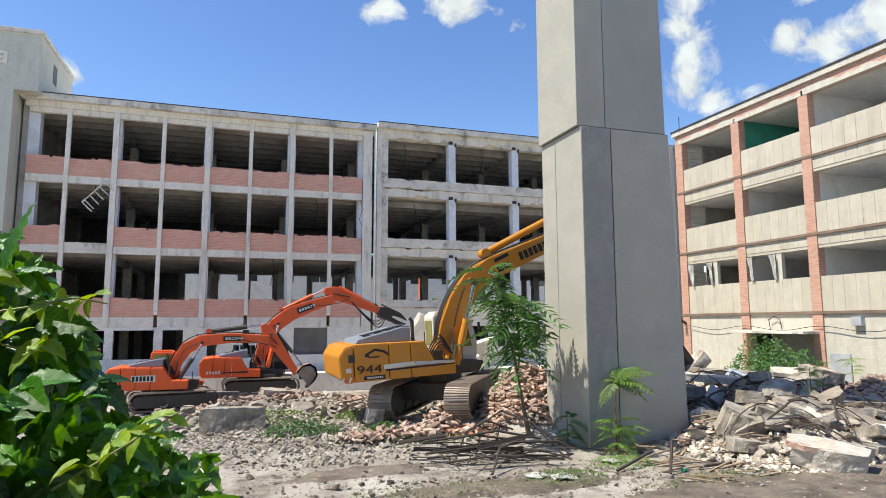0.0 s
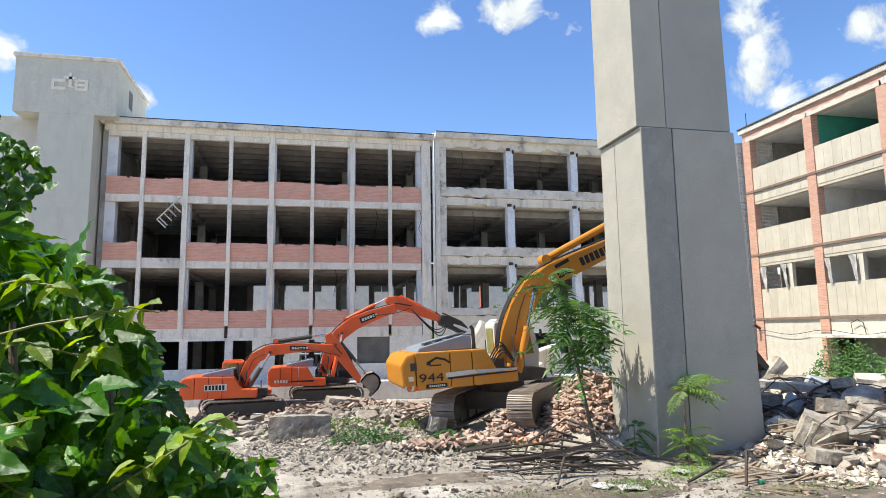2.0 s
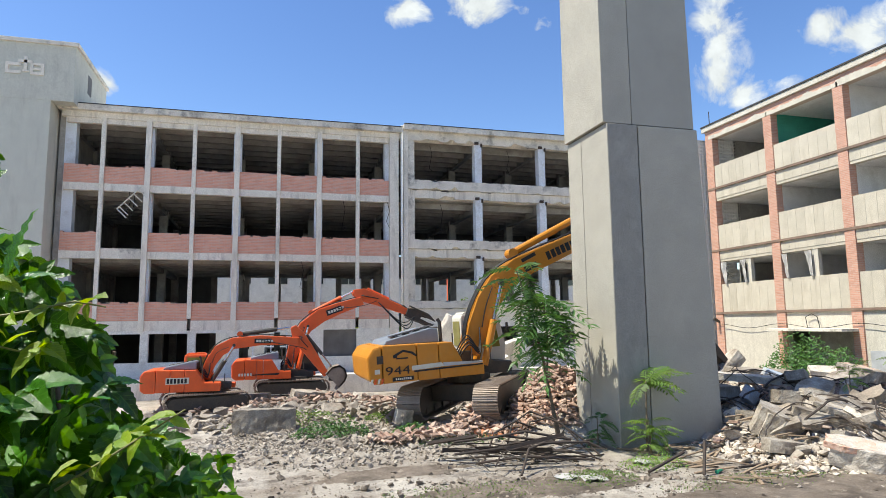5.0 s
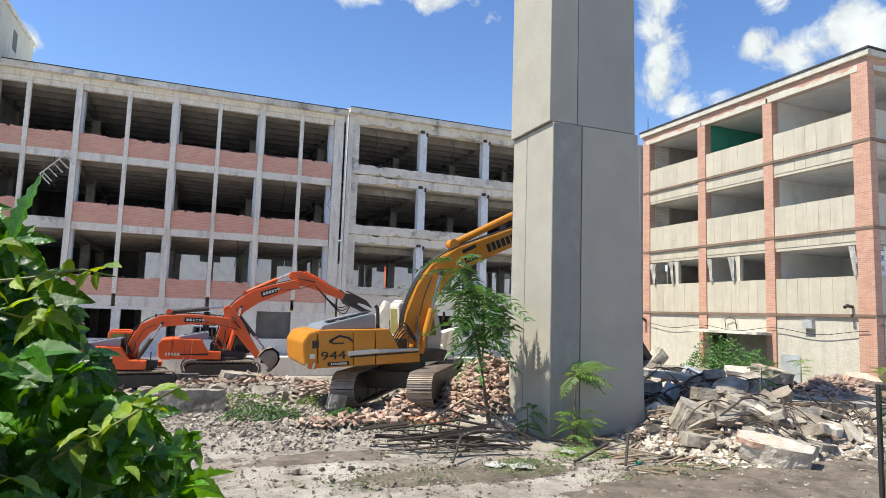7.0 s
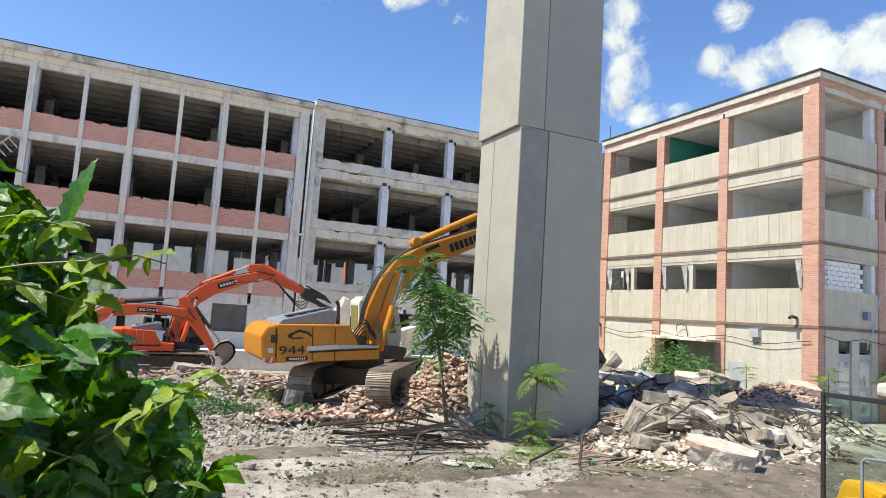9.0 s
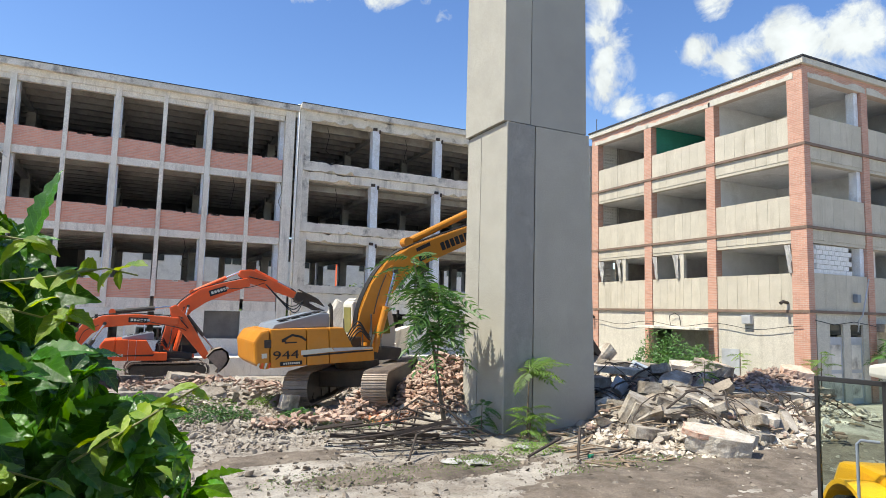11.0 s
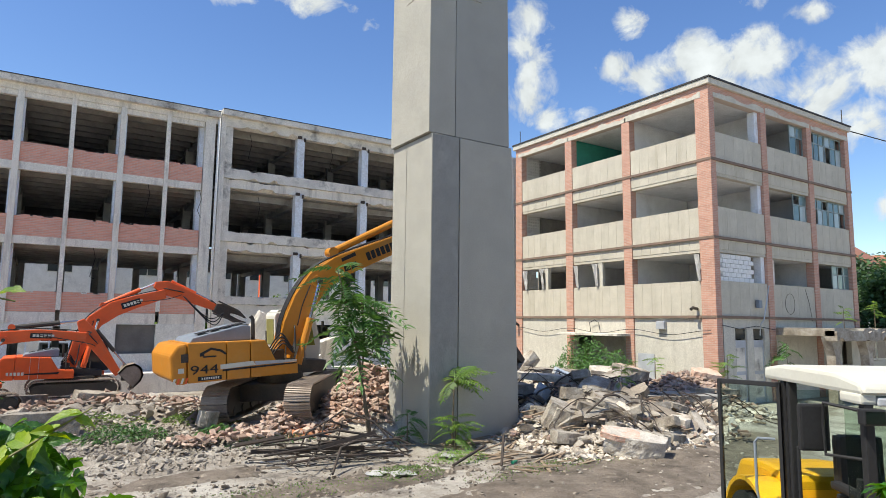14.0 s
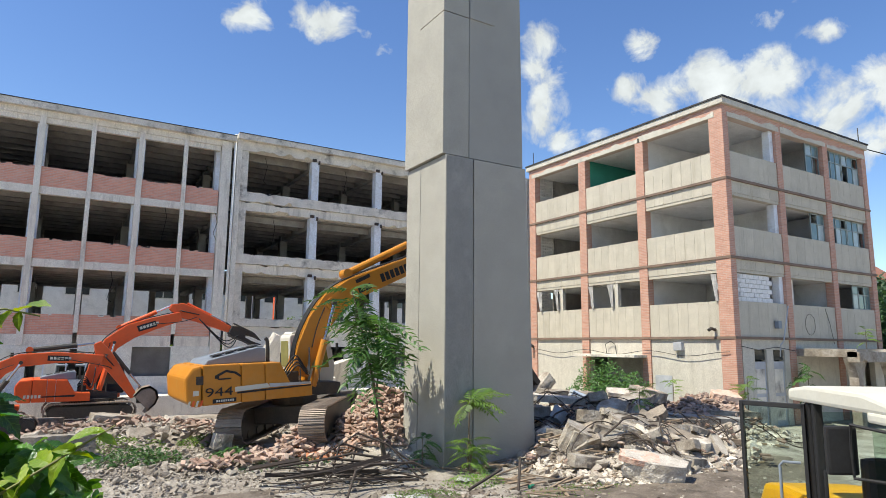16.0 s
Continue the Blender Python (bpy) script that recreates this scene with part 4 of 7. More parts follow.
def excavator(label, paint, base, under_yaw, upper_yaw, k, boom, stick, cab_paint, pane, shoes=44, tool="bucket", tool_pose=(0, 0), pitch=0.0, short=False, tool_size=1.0, seams=(-2.25, -0.71, 0.06), nose=1.0,
              boom_ram=((0, 0), (0, 0)), stick_ram=((0, 0), (0, 0)), tool_ram=None, ram_paint=None, cab_x=0.0, tail=0.0, hood_paint=None, low=1.12):
    """Crawler excavator heading along its own +x. boom, stick: (x, z, half-width) from the foot and from the heel; rams from (x, z) to (x, z), in metres from the slew axis."""
    thing = tagged(empty("excavator", pose(*base)), label, "excavator")
    h = 1.05 * k
    crawler(thing, under_yaw - upper_yaw, 4.7 * k, h, 2.42 * k, (0.76 if short else 0.66) * k, shoes)
    thing.matrix_world = pose(*base, 0, -pitch, upper_yaw)
    w = 1.48 * k

    def s(pts):
        return [(x * k, z * k) for x, z in pts]
    # counterweight, engine housing, deck
    # seams along the side: tail, first door, second door, nose
    s1, s2, s3 = seams
    part("counterweight", bm_prism(s([(s1, low), (-3.05 - tail, low), (-3.27 - tail, low + 0.18), (-3.3 - tail, 2.05), (-3.1 - tail, 2.33), (s1, 2.38)]), (-w, w), "y", 0.07 * k), paint, thing)
    part("engine_housing", bm_prism(s([(s1 + 0.02, low + 0.02), (s2 - 0.01, low + 0.02), (s2 - 0.01, 2.36), (s1 + 0.02, 2.38)]), (-w + 0.01, w - 0.01), "y", 0.03), paint, thing)
    part("side_door", bm_prism(s([(s2 + 0.01, low + 0.02), (s3 - 0.01, low + 0.02), (s3 - 0.01, 2.34), (s2 + 0.01, 2.36)]), (-w + 0.015, -0.45 * k), "y", 0.03), paint, thing)
    part("fuel_tank", bm_prism(s([(s3 + 0.01, low + 0.02), (s3 + 1.56 * nose, low + 0.02), (s3 + 1.56 * nose, 1.6), (s3 + 0.86 * nose, 1.64), (s3 + 0.49 * nose, 2.33), (s3 + 0.01, 2.34)]), (-w + 0.015, -0.5 * k), "y", 0.03), paint, thing)
    if short:
        part("tank_top", bm_box((s2 + 0.02) * k, (s3 + 0.45) * k, -0.44 * k, 1.4 * k, 1.7 * k, 2.3 * k, 0.03), paint, thing)
    part("deck", bm_prism(s([(-0.7, 1.15), (1.4, 1.15), (1.4, 1.5), (-0.7, 1.7)]), (-0.44 * k, 0.5 * k), "y", 0.02), "dark_steel", thing)
    part("cab_base", bm_prism(s([(-0.7, 1.15), (1.6, 1.15), (1.6, 1.4), (-0.7, 1.4)]), (0.48 * k, w), "y", 0.02), paint, thing)
    ho = -0.5 - tail if short else -tail
    hood = part("hood", bm_prism(s([(-2.2 + ho, 2.37), (-0.45 + ho, 2.35), (-0.45 + ho, 2.76), (-0.65 + ho, 2.8), (-2.1 + ho, 2.5)]), (-1.05 * k, 1.1 * k), "y", 0.03), hood_paint or paint, thing)
    for i in range(4):
        x = (-1.9 + ho + 0.36 * i) * k
        part("vent", bm_prism([(x, (2.58 + 0.07 * i) * k), (x + 0.3 * k, (2.645 + 0.07 * i) * k), (x + 0.3 * k, (2.67 + 0.07 * i) * k), (x, (2.605 + 0.07 * i) * k)], (-0.8 * k, -0.3 * k), "y"), "black", hood)
    part("grille", bm_box((-0.46 + ho) * k, (-0.42 + ho) * k, -0.9 * k, 0.9 * k, 2.38 * k, 2.7 * k), "black", hood)
    part("exhaust", bm_tube([((-0.25 + ho) * k, -0.6 * k, 2.3 * k), ((-0.25 + ho) * k, -0.6 * k, 2.95 * k), ((-0.32 + ho) * k, -0.6 * k, 3.05 * k)], 0.06 * k, 10), "dark_steel", thing)
    # cab with panes
    def sc(pts):
        return [((x + cab_x) * k, z * k) for x, z in pts]
    cab = part("cab", bm_prism(sc([(0.02, 1.41), (1.55, 1.41), (1.62, 2.0), (1.42, 3.02), (1.25, 3.12), (0.08, 3.12), (0.02, 3.0)]), (0.5 * k, w), "y", 0.05), cab_paint, thing)
    part("window", bm_prism(sc([(0.2, 1.95), (1.4, 1.95), (1.25, 2.95), (0.2, 2.95)]), (0.488 * k, 0.503 * k), "y"), pane, cab)
    part("window", bm_prism(sc([(0.2, 1.7), (1.45, 1.7), (1.28, 2.95), (0.2, 2.95)]), (w - 0.004, w + 0.01), "y"), pane, cab)
    part("rear_window", bm_box((cab_x + 0.004) * k, (cab_x + 0.022) * k, 0.62 * k, w - 0.14 * k, 2.05 * k, 2.9 * k), pane, cab)
    part("windscreen", bm_prism(sc([(1.61, 2.0), (1.635, 2.0), (1.44, 2.98), (1.415, 2.98)]), (0.6 * k, w - 0.1 * k), "y"), pane, cab)
    part("mirror", bm_box((cab_x + 1.7) * k, (cab_x + 1.76) * k, 0.5 * k, 0.62 * k, 2.5 * k, 2.75 * k, 0.015), "black", cab)
    part("roof_rim", bm_prism(sc([(0.1, 3.13), (1.22, 3.13), (1.1, 3.2), (0.2, 3.2)]), (0.58 * k, w - 0.08 * k), "y", 0.02), cab_paint, cab)
    for x in (0.1, 0.7, 1.3):
        part("handrail", bm_tube([((x + ho - 0.2) * k, -w + 0.1, 1.6 * k), ((x + ho - 0.2) * k, -w + 0.1, (2.6 if x < 0.5 else 2.1) * k)], 0.02, 6), "dark_steel", thing)
    # valve block and tangle of hoses at the boom's foot
    fx, fz = boom[0][0], boom[0][1]
    part("valve_block", bm_box(fx - 0.45 * k, fx - 0.05 * k, -0.42 * k, 0.1 * k, 1.5 * k, 1.95 * k, 0.03), "dark_steel", thing)
    for q in range(4):
        y = (-0.52 + 0.07 * q) * k
        hose(thing, [(fx - 0.5 * k, y, (1.75 + 0.08 * q) * k), (fx - 0.15 * k, y - 0.1 * k, (2.15 + 0.1 * q) * k), (fx + 0.2 * k, y - 0.12 * k, (1.85 + 0.05 * q) * k), (boom[1][0], -0.34 * k, boom[1][1] - 0.1 * k * q)], 0.024 * k)
    # boom, stick, rams
    bm_ = part("boom", limb([p[:2] for p in boom], [p[2] for p in boom], -0.3 * k, 0.3 * k), paint, thing)
    rp = ram_paint or paint
    (ax, az_), (bx, bz) = boom_ram
    part("pivot_boss", bm_tube([(bx, -0.36 * k, bz), (bx, 0.36 * k, bz)], 0.22 * k, 20), paint, bm_)
    part("pin", bm_tube([(bx, -0.5 * k, bz), (bx, 0.5 * k, bz)], 0.09 * k, 16), "dark_steel", bm_)
    for y in (-0.44 * k, 0.44 * k):
        ram(thing, (ax, az_), (bx, bz), y, 0.12 * k, rp)
    ram(bm_, stick_ram[0], stick_ram[1], 0.0, 0.13 * k, rp, 0.72)
    part("ram_bracket", bm_tube([(stick_ram[0][0], -0.2 * k, stick_ram[0][1]), (stick_ram[0][0], 0.2 * k, stick_ram[0][1])], 0.17 * k, 14), paint, bm_)
    arm = part("stick", limb([p[:2] for p in stick], [p[2] for p in stick], -0.22 * k, 0.22 * k), paint, thing)
    ex, ez = stick[-1][0], stick[-1][1]
    sd = Vector((ex - stick[-2][0], ez - stick[-2][1])).normalized()
    link_pt = Vector((ex, ez)) + Vector((-sd.y, sd.x)) * 0.34 * k - sd * 0.15 * k
    if tool_ram:
        ram(arm, tool_ram[0], tool_ram[1], 0.0, 0.1 * k, rp, 0.62)
        link_pt = Vector(tool_ram[1])
    # supply lines along the boom's back and over the knee
    back = []
    for i in range(1, len(boom)):
        d = Vector((boom[i][0] - boom[i - 1][0], boom[i][1] - boom[i - 1][1])).normalized()
        back.append(Vector((boom[i][0], boom[i][1])) + Vector((-d.y, d.x)) * (boom[i][2] + 0.05 * k))
    for y in (-0.2, -0.1, 0.0, 0.1):
        hose(thing, [(fx - 0.2, y * k, fz + 0.1)] + [(p.x, y * k, p.y) for p in back] + [(stick[1][0] + 0.1 * k, y * k - 0.3 * k, stick[1][1] - 0.1 * k), (stick[2][0], y * k - 0.26 * k, stick[2][1] + 0.1 * k)], 0.026 * k)
    for y in (-0.33, -0.36):
        hose(thing, [(boom[-2][0], y * k, boom[-2][1]), (boom[-1][0], y * k - 0.05, boom[-1][1] - 0.35 * k), (stick[2][0] - 0.1 * k, y * k, stick[2][1] - 0.05 * k)], 0.022 * k)
    hose(thing, [(boom[1][0] + 0.1 * k, -0.33 * k, boom[1][1]), (boom[2][0] - 0.1 * k, -0.34 * k, boom[2][1] - 0.1 * k), (bx - 0.3 * k, -0.35 * k, bz - 0.1 * k)], 0.018 * k)
    # tool
    link = part("linkage", limb([tuple(link_pt), (ex + sd.x * 0.3, ez + sd.y * 0.3)], [0.09 * k, 0.12 * k], -0.16 * k, 0.16 * k), "dark_steel", arm)
    if tool == "bucket":
        a0 = math.radians(tool_pose[0])
        prof = [(0.0, 0.12), (0.55, 0.2), (1.0, -0.02), (1.12, -0.45), (0.95, -0.85), (0.6, -1.05), (0.1, -1.1), (0.1, -1.02), (0.55, -0.95), (0.85, -0.78), (1.0, -0.42), (0.9, -0.1), (0.5, 0.1), (0.0, 0.0)]
        rot = lambda p: (ex + (p[0] * math.cos(a0) - p[1] * math.sin(a0)) * k * tool_size, ez + (p[0] * math.sin(a0) + p[1] * math.cos(a0)) * k * tool_size)
        bucket = part("bucket", bm_prism([rot(p) for p in prof], (-0.6 * k, 0.6 * k), "y"), "track", thing)
        for y in (-0.6, 0.57):
            part("cheek", bm_prism([rot(p) for p in prof[:7]], (y * k, (y + 0.03) * k), "y"), "track", bucket)
        for i in range(5):
            y = (-0.55 + 0.25 * i) * k
            part("tooth", bm_prism([rot((0.12, -1.12)), rot((-0.16, -1.08)), rot((0.12, -1.0))], (y, y + 0.1 * k), "y"), "track", bucket)
    elif tool == "grab":
        # hydraulic shears: a slewing head, two hooked jaws and their hoses
        d = sd
        c = Vector((ex, ez))
        nv = Vector((-d.y, d.x))
        head = part("shear_head", limb([tuple(c), tuple(c + d * 0.35), tuple(c + d * 0.75)], [0.18, 0.3, 0.24], -0.22, 0.22, 0.03), "rust", thing)
        for sgn in (-1, 1):
            pts = [c + d * 0.6 + nv * 0.24 * sgn, c + d * 1.1 + nv * 0.3 * sgn, c + d * 1.55 + nv * 0.08 * sgn, c + d * 1.2 + nv * 0.1 * sgn, c + d * 0.7 + nv * 0.05 * sgn]
            part("jaw", bm_prism([tuple(q) for q in pts], (-0.15, 0.15), "y", 0.02), "rust", thing)
            part("guard_bar", bm_tube([(c.x + nv.x * 0.3 * sgn, -0.27, c.y + nv.y * 0.3 * sgn), ((c + d * 1.0).x + nv.x * 0.26 * sgn, -0.27, (c + d * 1.0).y + nv.y * 0.26 * sgn)], 0.035, 6), "dark_steel", head)
        for q in range(3):
            hose(thing, [(stick[-2][0], -0.2, stick[-2][1] - 0.1), (ex - 0.3 + 0.1 * q, -0.3, ez - 0.5 - 0.15 * q), ((c + d * 0.4).x, -0.25, (c + d * 0.4).y - 0.1)], 0.024)
    else:
        for sgn in (-1, 1):
            d = Vector((sd.x, sd.y))
            nn = Vector((-d.y, d.x)) * sgn
            c = Vector((ex, ez)) + d * 0.15
            pts = [c + nn * 0.1, c + d * 0.6 + nn * 0.42, c + d * 1.5 + nn * 0.36, c + d * 1.85 + nn * 0.12, c + d * 1.3 + nn * 0.14, c + d * 0.6 + nn * 0.06]
            part("jaw", bm_prism([tuple(p) for p in pts], (-0.25, 0.25), "y", 0.02), "rust", thing)
    return thing, w


# big amber machine beside the pylon
YC = (7.0, 20.9, 0.5)
yellow, yw = excavator("amber crawler excavator with white cab standing on brick rubble", "yellow", YC, 54, 1, 1.04,
                       [(0.05, 1.9, 0.28), (0.40, 2.78, 0.38), (0.80, 3.58, 0.42), (1.30, 4.22, 0.43), (2.10, 4.75, 0.39), (4.30, 5.56, 0.32), (5.40, 5.96, 0.26)],
                       [(5.55, 6.85, 0.14), (5.85, 6.15, 0.34), (6.6, 5.1, 0.3), (9.35, 1.75, 0.16)], "white_paint", "olive_glass", tool="crusher", pitch=3.5, short=True, seams=(-3.15, -2.08, -1.39), nose=0.92, tail=0.3, low=1.25,
                       boom_ram=((0.45, 1.5), (1.30, 4.24)), stick_ram=((1.95, 5.3), (5.5, 6.9)), hood_paint="slate")
fy = -yw - 0.004
before_marks = {ob_.name for ob_ in yellow.children}
band = part("stripe", bm_prism([(-2.74, 1.44), (-2.58, 1.44), (-2.58, 1.58), (-2.74, 1.58)], (fy, fy + 0.02), "y"), "white_paint", yellow)
part("stripe", bm_prism([(-1.56, 1.46), (-0.5, 1.5), (-0.6, 1.63), (-1.56, 1.6)], (fy - 0.002, fy + 0.02), "y"), "white_paint", yellow)
part("stripe", bm_prism([(-0.5, 1.5), (0.78, 1.5), (0.78, 1.56), (-0.55, 1.62)], (fy - 0.002, fy + 0.03), "y"), "light_gray", yellow)
part("stripe", bm_prism([(-1.5, 1.4), (0.78, 1.44), (0.78, 1.485), (-1.5, 1.455)], (fy - 0.002, fy + 0.03), "y"), "black", yellow)
writing("model_number", "944", 0.36, pose(-2.02, fy - 0.02, 1.38, 90, 0, 0) @ Matrix.Diagonal((1.5, 1, 1, 1)), "black", yellow, 0.0)
part("plate", bm_box(-2.2, -1.53, fy - 0.006, fy + 0.01, 1.18, 1.3), "black", yellow)
for i in range(8):
    part("lettering_bar", bm_box(-2.1 + 0.065 * i, -2.06 + 0.065 * i, fy - 0.01, fy - 0.005, 1.21, 1.27), "white_paint", yellow)
part("logo", bm_prism([(x + 0.28, z) for x, z in ((-2.42, 1.88), (-2.42, 1.97), (-2.1, 2.12), (-1.8, 2.04), (-1.66, 1.92), (-1.7, 1.88), (-1.85, 1.99), (-2.1, 2.05), (-2.3, 1.95), (-2.3, 1.88))], (fy - 0.006, fy + 0.02), "y"), "black", yellow)
part("logo", bm_box(-2.05, -1.68, fy - 0.006, fy + 0.02, 1.84, 1.88), "black", yellow)
part("grille", bm_box(-2.66, -2.46, fy - 0.003, fy + 0.03, 1.74, 1.98), "rust", yellow)
for i in range(4):
    part("warning_stripe", bm_prism([(-2.9 + 0.11 * i, 1.14), (-2.84 + 0.11 * i, 1.14), (-2.79 + 0.11 * i, 1.3), (-2.85 + 0.11 * i, 1.3)], (fy - 0.004, fy + 0.02), "y"), "orange" if i % 2 else "white_paint", yellow)
for ob_ in [c_ for c_ in yellow.children if c_.name not in before_marks]:
    ob_.matrix_basis = pose(-0.78, 0, 0.19) @ ob_.matrix_basis
# plain dark marks where the boom is lettered
def boom_mark(thing, x0, z0, dx, dz, length, tall, y, mat, count=1, gap=0.2):
    """Plain bars along a boom."""
    d = Vector((dx, dz)).normalized()
    nv = Vector((-d.y, d.x))
    each = length / count
    for i in range(count):
        p = Vector((x0, z0)) + d * each * i
        q = p + d * each * (1 - gap)
        part("lettering_bar", bm_prism([tuple(p - nv * tall / 2), tuple(q - nv * tall / 2), tuple(q + nv * tall / 2), tuple(p + nv * tall / 2)], (y - 0.006, y + 0.004), "y"), mat, thing)
boom_mark(yellow, 3.2, 5.13, 2.2, 0.81, 1.7, 0.3, -0.312, "black", 8, 0.25)
boom_mark(yellow, 2.2, 5.0, 2.2, 0.95, 0.75, 0.13, -0.312, "black")
boom_mark(yellow, 2.3, 4.68, 2.2, 0.85, 0.55, 0.2, -0.312, "black", 2, 0.1)

# orange machine at the building's foot
rear, rw = excavator("orange crawler excavator with shears working at the foot of the building", "orange", (1.35, 30.1, 0.3), 2, 0, 0.7,
                     [(-0.15, 1.2, 0.2), (0.1, 2.1, 0.27), (0.6, 3.05, 0.31), (1.3, 3.58, 0.32), (2.1, 3.9, 0.27), (3.25, 4.28, 0.2)],
                     [(2.8, 4.68, 0.12), (3.25, 4.56, 0.32), (4.0, 4.3, 0.26), (5.4, 3.74, 0.15)], "black", "dark_glass", shoes=40, tool="grab", seams=(-2.9, -2.2, -1.79), nose=1.1, tail=0.4, cab_x=0.25,
                     boom_ram=((0.3, 1.15), (0.7, 3.1)), stick_ram=((0.85, 3.72), (2.8, 4.72)), tool_ram=((3.5, 4.85), (5.2, 4.05)), hood_paint="slate")
boom_mark(rear, 1.55, 3.68, 1.15, 0.42, 0.95, 0.26, -0.216, "black")
boom_mark(rear, 1.63, 3.71, 1.15, 0.42, 0.8, 0.12, -0.222, "white_paint", 6, 0.25)
part("stripe", bm_prism([(-1.7, 0.98), (-0.6, 0.98), (-0.55, 1.06), (-1.7, 1.02)], (-rw - 0.004, -rw + 0.02), "y"), "black", rear)
for i in range(5):
    part("lettering_bar", bm_box(-1.8 - 0.12 * i, -1.72 - 0.12 * i, -rw - 0.006, -rw + 0.02, 0.96, 1.08), "white_paint", rear)

# smaller orange machine nearer the yard
front, fw = excavator("small orange crawler excavator with lowered bucket among rubble", "orange", (-1.99, 26.0, 0.3), 12, 0, 0.66,
                      [(-0.05, 1.2, 0.16), (0.15, 1.75, 0.2), (0.45, 2.2, 0.23), (0.95, 2.47, 0.22), (2.0, 2.57, 0.19), (3.45, 2.52, 0.14)],
                      [(3.22, 3.1, 0.12), (3.45, 2.65, 0.27), (3.8, 2.2, 0.22), (4.55, 1.15, 0.12)], "orange", "olive_glass", shoes=38, tool_pose=(40, 0), tool_size=0.95, seams=(-2.5, -1.75, -1.01), nose=1.21, cab_x=-1.3,
                      boom_ram=((0.24, 1.1), (1.0, 2.4)), stick_ram=((1.2, 2.82), (3.15, 3.06)), tool_ram=((3.75, 2.75), (4.75, 1.5)), ram_paint="dark_steel", hood_paint="slate")
part("hazard_plate", bm_box(-1.3, -0.5, -fw - 0.004, -fw + 0.02, 1.05, 1.28), "white_paint", front)
for i in range(6):
    part("lettering_bar", bm_box(-1.26 + 0.12 * i, -1.18 + 0.12 * i, -fw - 0.008, -fw + 0.01, 1.08, 1.25), "black", front)
boom_mark(front, 1.75, 2.55, 2.0, -0.04, 0.8, 0.18, -0.204, "black")
boom_mark(front, 1.82, 2.55, 2.0, -0.04, 0.66, 0.09, -0.21, "white_paint", 6, 0.25)

# ---- yellow loader with white roof, door standing open ----
LH = Vector((-0.58, -0.815, 0)).normalized()
loader_yaw = math.degrees(math.atan2(LH.y, LH.x))
loader = tagged(empty("wheel_loader", pose(8.28, 3.45, 0, 0, 0, loader_yaw)), "yellow wheel loader with white roof and open cab door", "loader")
# own axes: +x ahead, -y is the side with the open door
def lb(name, x0, x1, y0, y1, z0, z1, mat, label="", bevel=0.02, parent=None):
    return part(name, bm_box(x0, x1, y0, y1, z0, z1, bevel), mat, parent or loader, label)
CW, CL = 0.78, 1.0
roof = part("roof", bm_prism([(-1.08, 2.76), (1.02, 2.76), (1.08, 2.79), (1.02, 2.89), (0.6, 2.96), (-0.6, 2.97), (-1.06, 2.91)], (-0.86, 0.86), "y", 0.045), "white_paint", loader, "off-white moulded cab roof")
part("roof_lip", bm_box(0.66, 1.04, -0.865, -0.7, 2.67, 2.78, 0.03), "white_paint", roof)
part("visor", bm_box(0.95, 1.06, -0.7, 0.8, 2.66, 2.745, 0.02), "light_gray", roof)
for x, y in ((-0.66, -CW), (-0.98, CW), (0.98, CW), (0.98, -CW)):
    lb("cab_post", x - 0.05, x + 0.05, y - 0.05, y + 0.05, 0.9, 2.76, "black")
lb("cab_post", -0.54, -0.47, -CW - 0.06, -CW + 0.05, 0.9, 2.76, "black")
lb("cab_floor", -1.0, 1.0, -CW, CW, 0.8, 0.95, "dark_steel")
lb("cab_side", -1.0, 1.0, CW - 0.03, CW + 0.03, 0.95, 1.4, "dark_steel")
pane_y = lb("side_pane", -0.92, 0.92, CW + 0.0, CW + 0.012, 1.4, 2.62, "tinted_glass", bevel=0)
pane_b = lb("rear_pane", -0.99, -0.978, -CW + 0.06, CW - 0.06, 1.35, 2.62, "tinted_glass", bevel=0)
pane_f = lb("windscreen", 0.98, 0.992, -CW + 0.06, CW - 0.06, 1.1, 2.6, "tinted_glass", bevel=0)
pane_q = lb("quarter_pane", 0.60, 0.93, -CW - 0.006, -CW + 0.006, 1.0, 2.6, "tinted_glass", bevel=0)
for p_ in (pane_y, pane_b, pane_f, pane_q):
    p_.visible_shadow = False
for i in range(9):
    part("lettering_bar", bm_box(-0.55 + 0.12 * i, -0.47 + 0.12 * i, CW + 0.014, CW + 0.018, 2.05, 2.14), "black", pane_y)
for i in range(7):
    part("lettering_bar", bm_box(-0.5 + 0.13 * i, -0.41 + 0.13 * i, CW + 0.014, CW + 0.018, 1.88, 1.99), "black", pane_y)
seat = lb("seat", -0.6, -0.02, -0.28, 0.28, 1.25, 1.42, "black", bevel=0.05)
lb("backrest", -0.66, -0.46, -0.27, 0.27, 1.42, 2.12, "black", bevel=0.07)
lb("armrest", -0.45, 0.12, -0.42, -0.3, 1.5, 1.6, "black", bevel=0.04)
lb("console", 0.0, 0.4, -0.5, -0.28, 0.95, 1.42, "light_gray", bevel=0.04)
part("joystick", bm_tube([(0.15, -0.4, 1.42), (0.15, -0.4, 1.6), (0.17, -0.4, 1.75)], 0.035, 10, 1.3), "black", loader)
ring = [(0.55 + 0.2 * math.cos(a) * 0.5, 0.2 * math.sin(a), 1.62 + 0.2 * math.cos(a) * 0.85) for a in np.linspace(0, math.tau, 25)]
wheel_ = part("steering_wheel", bm_tube(ring, 0.017, 8), "black", loader, smooth=True)
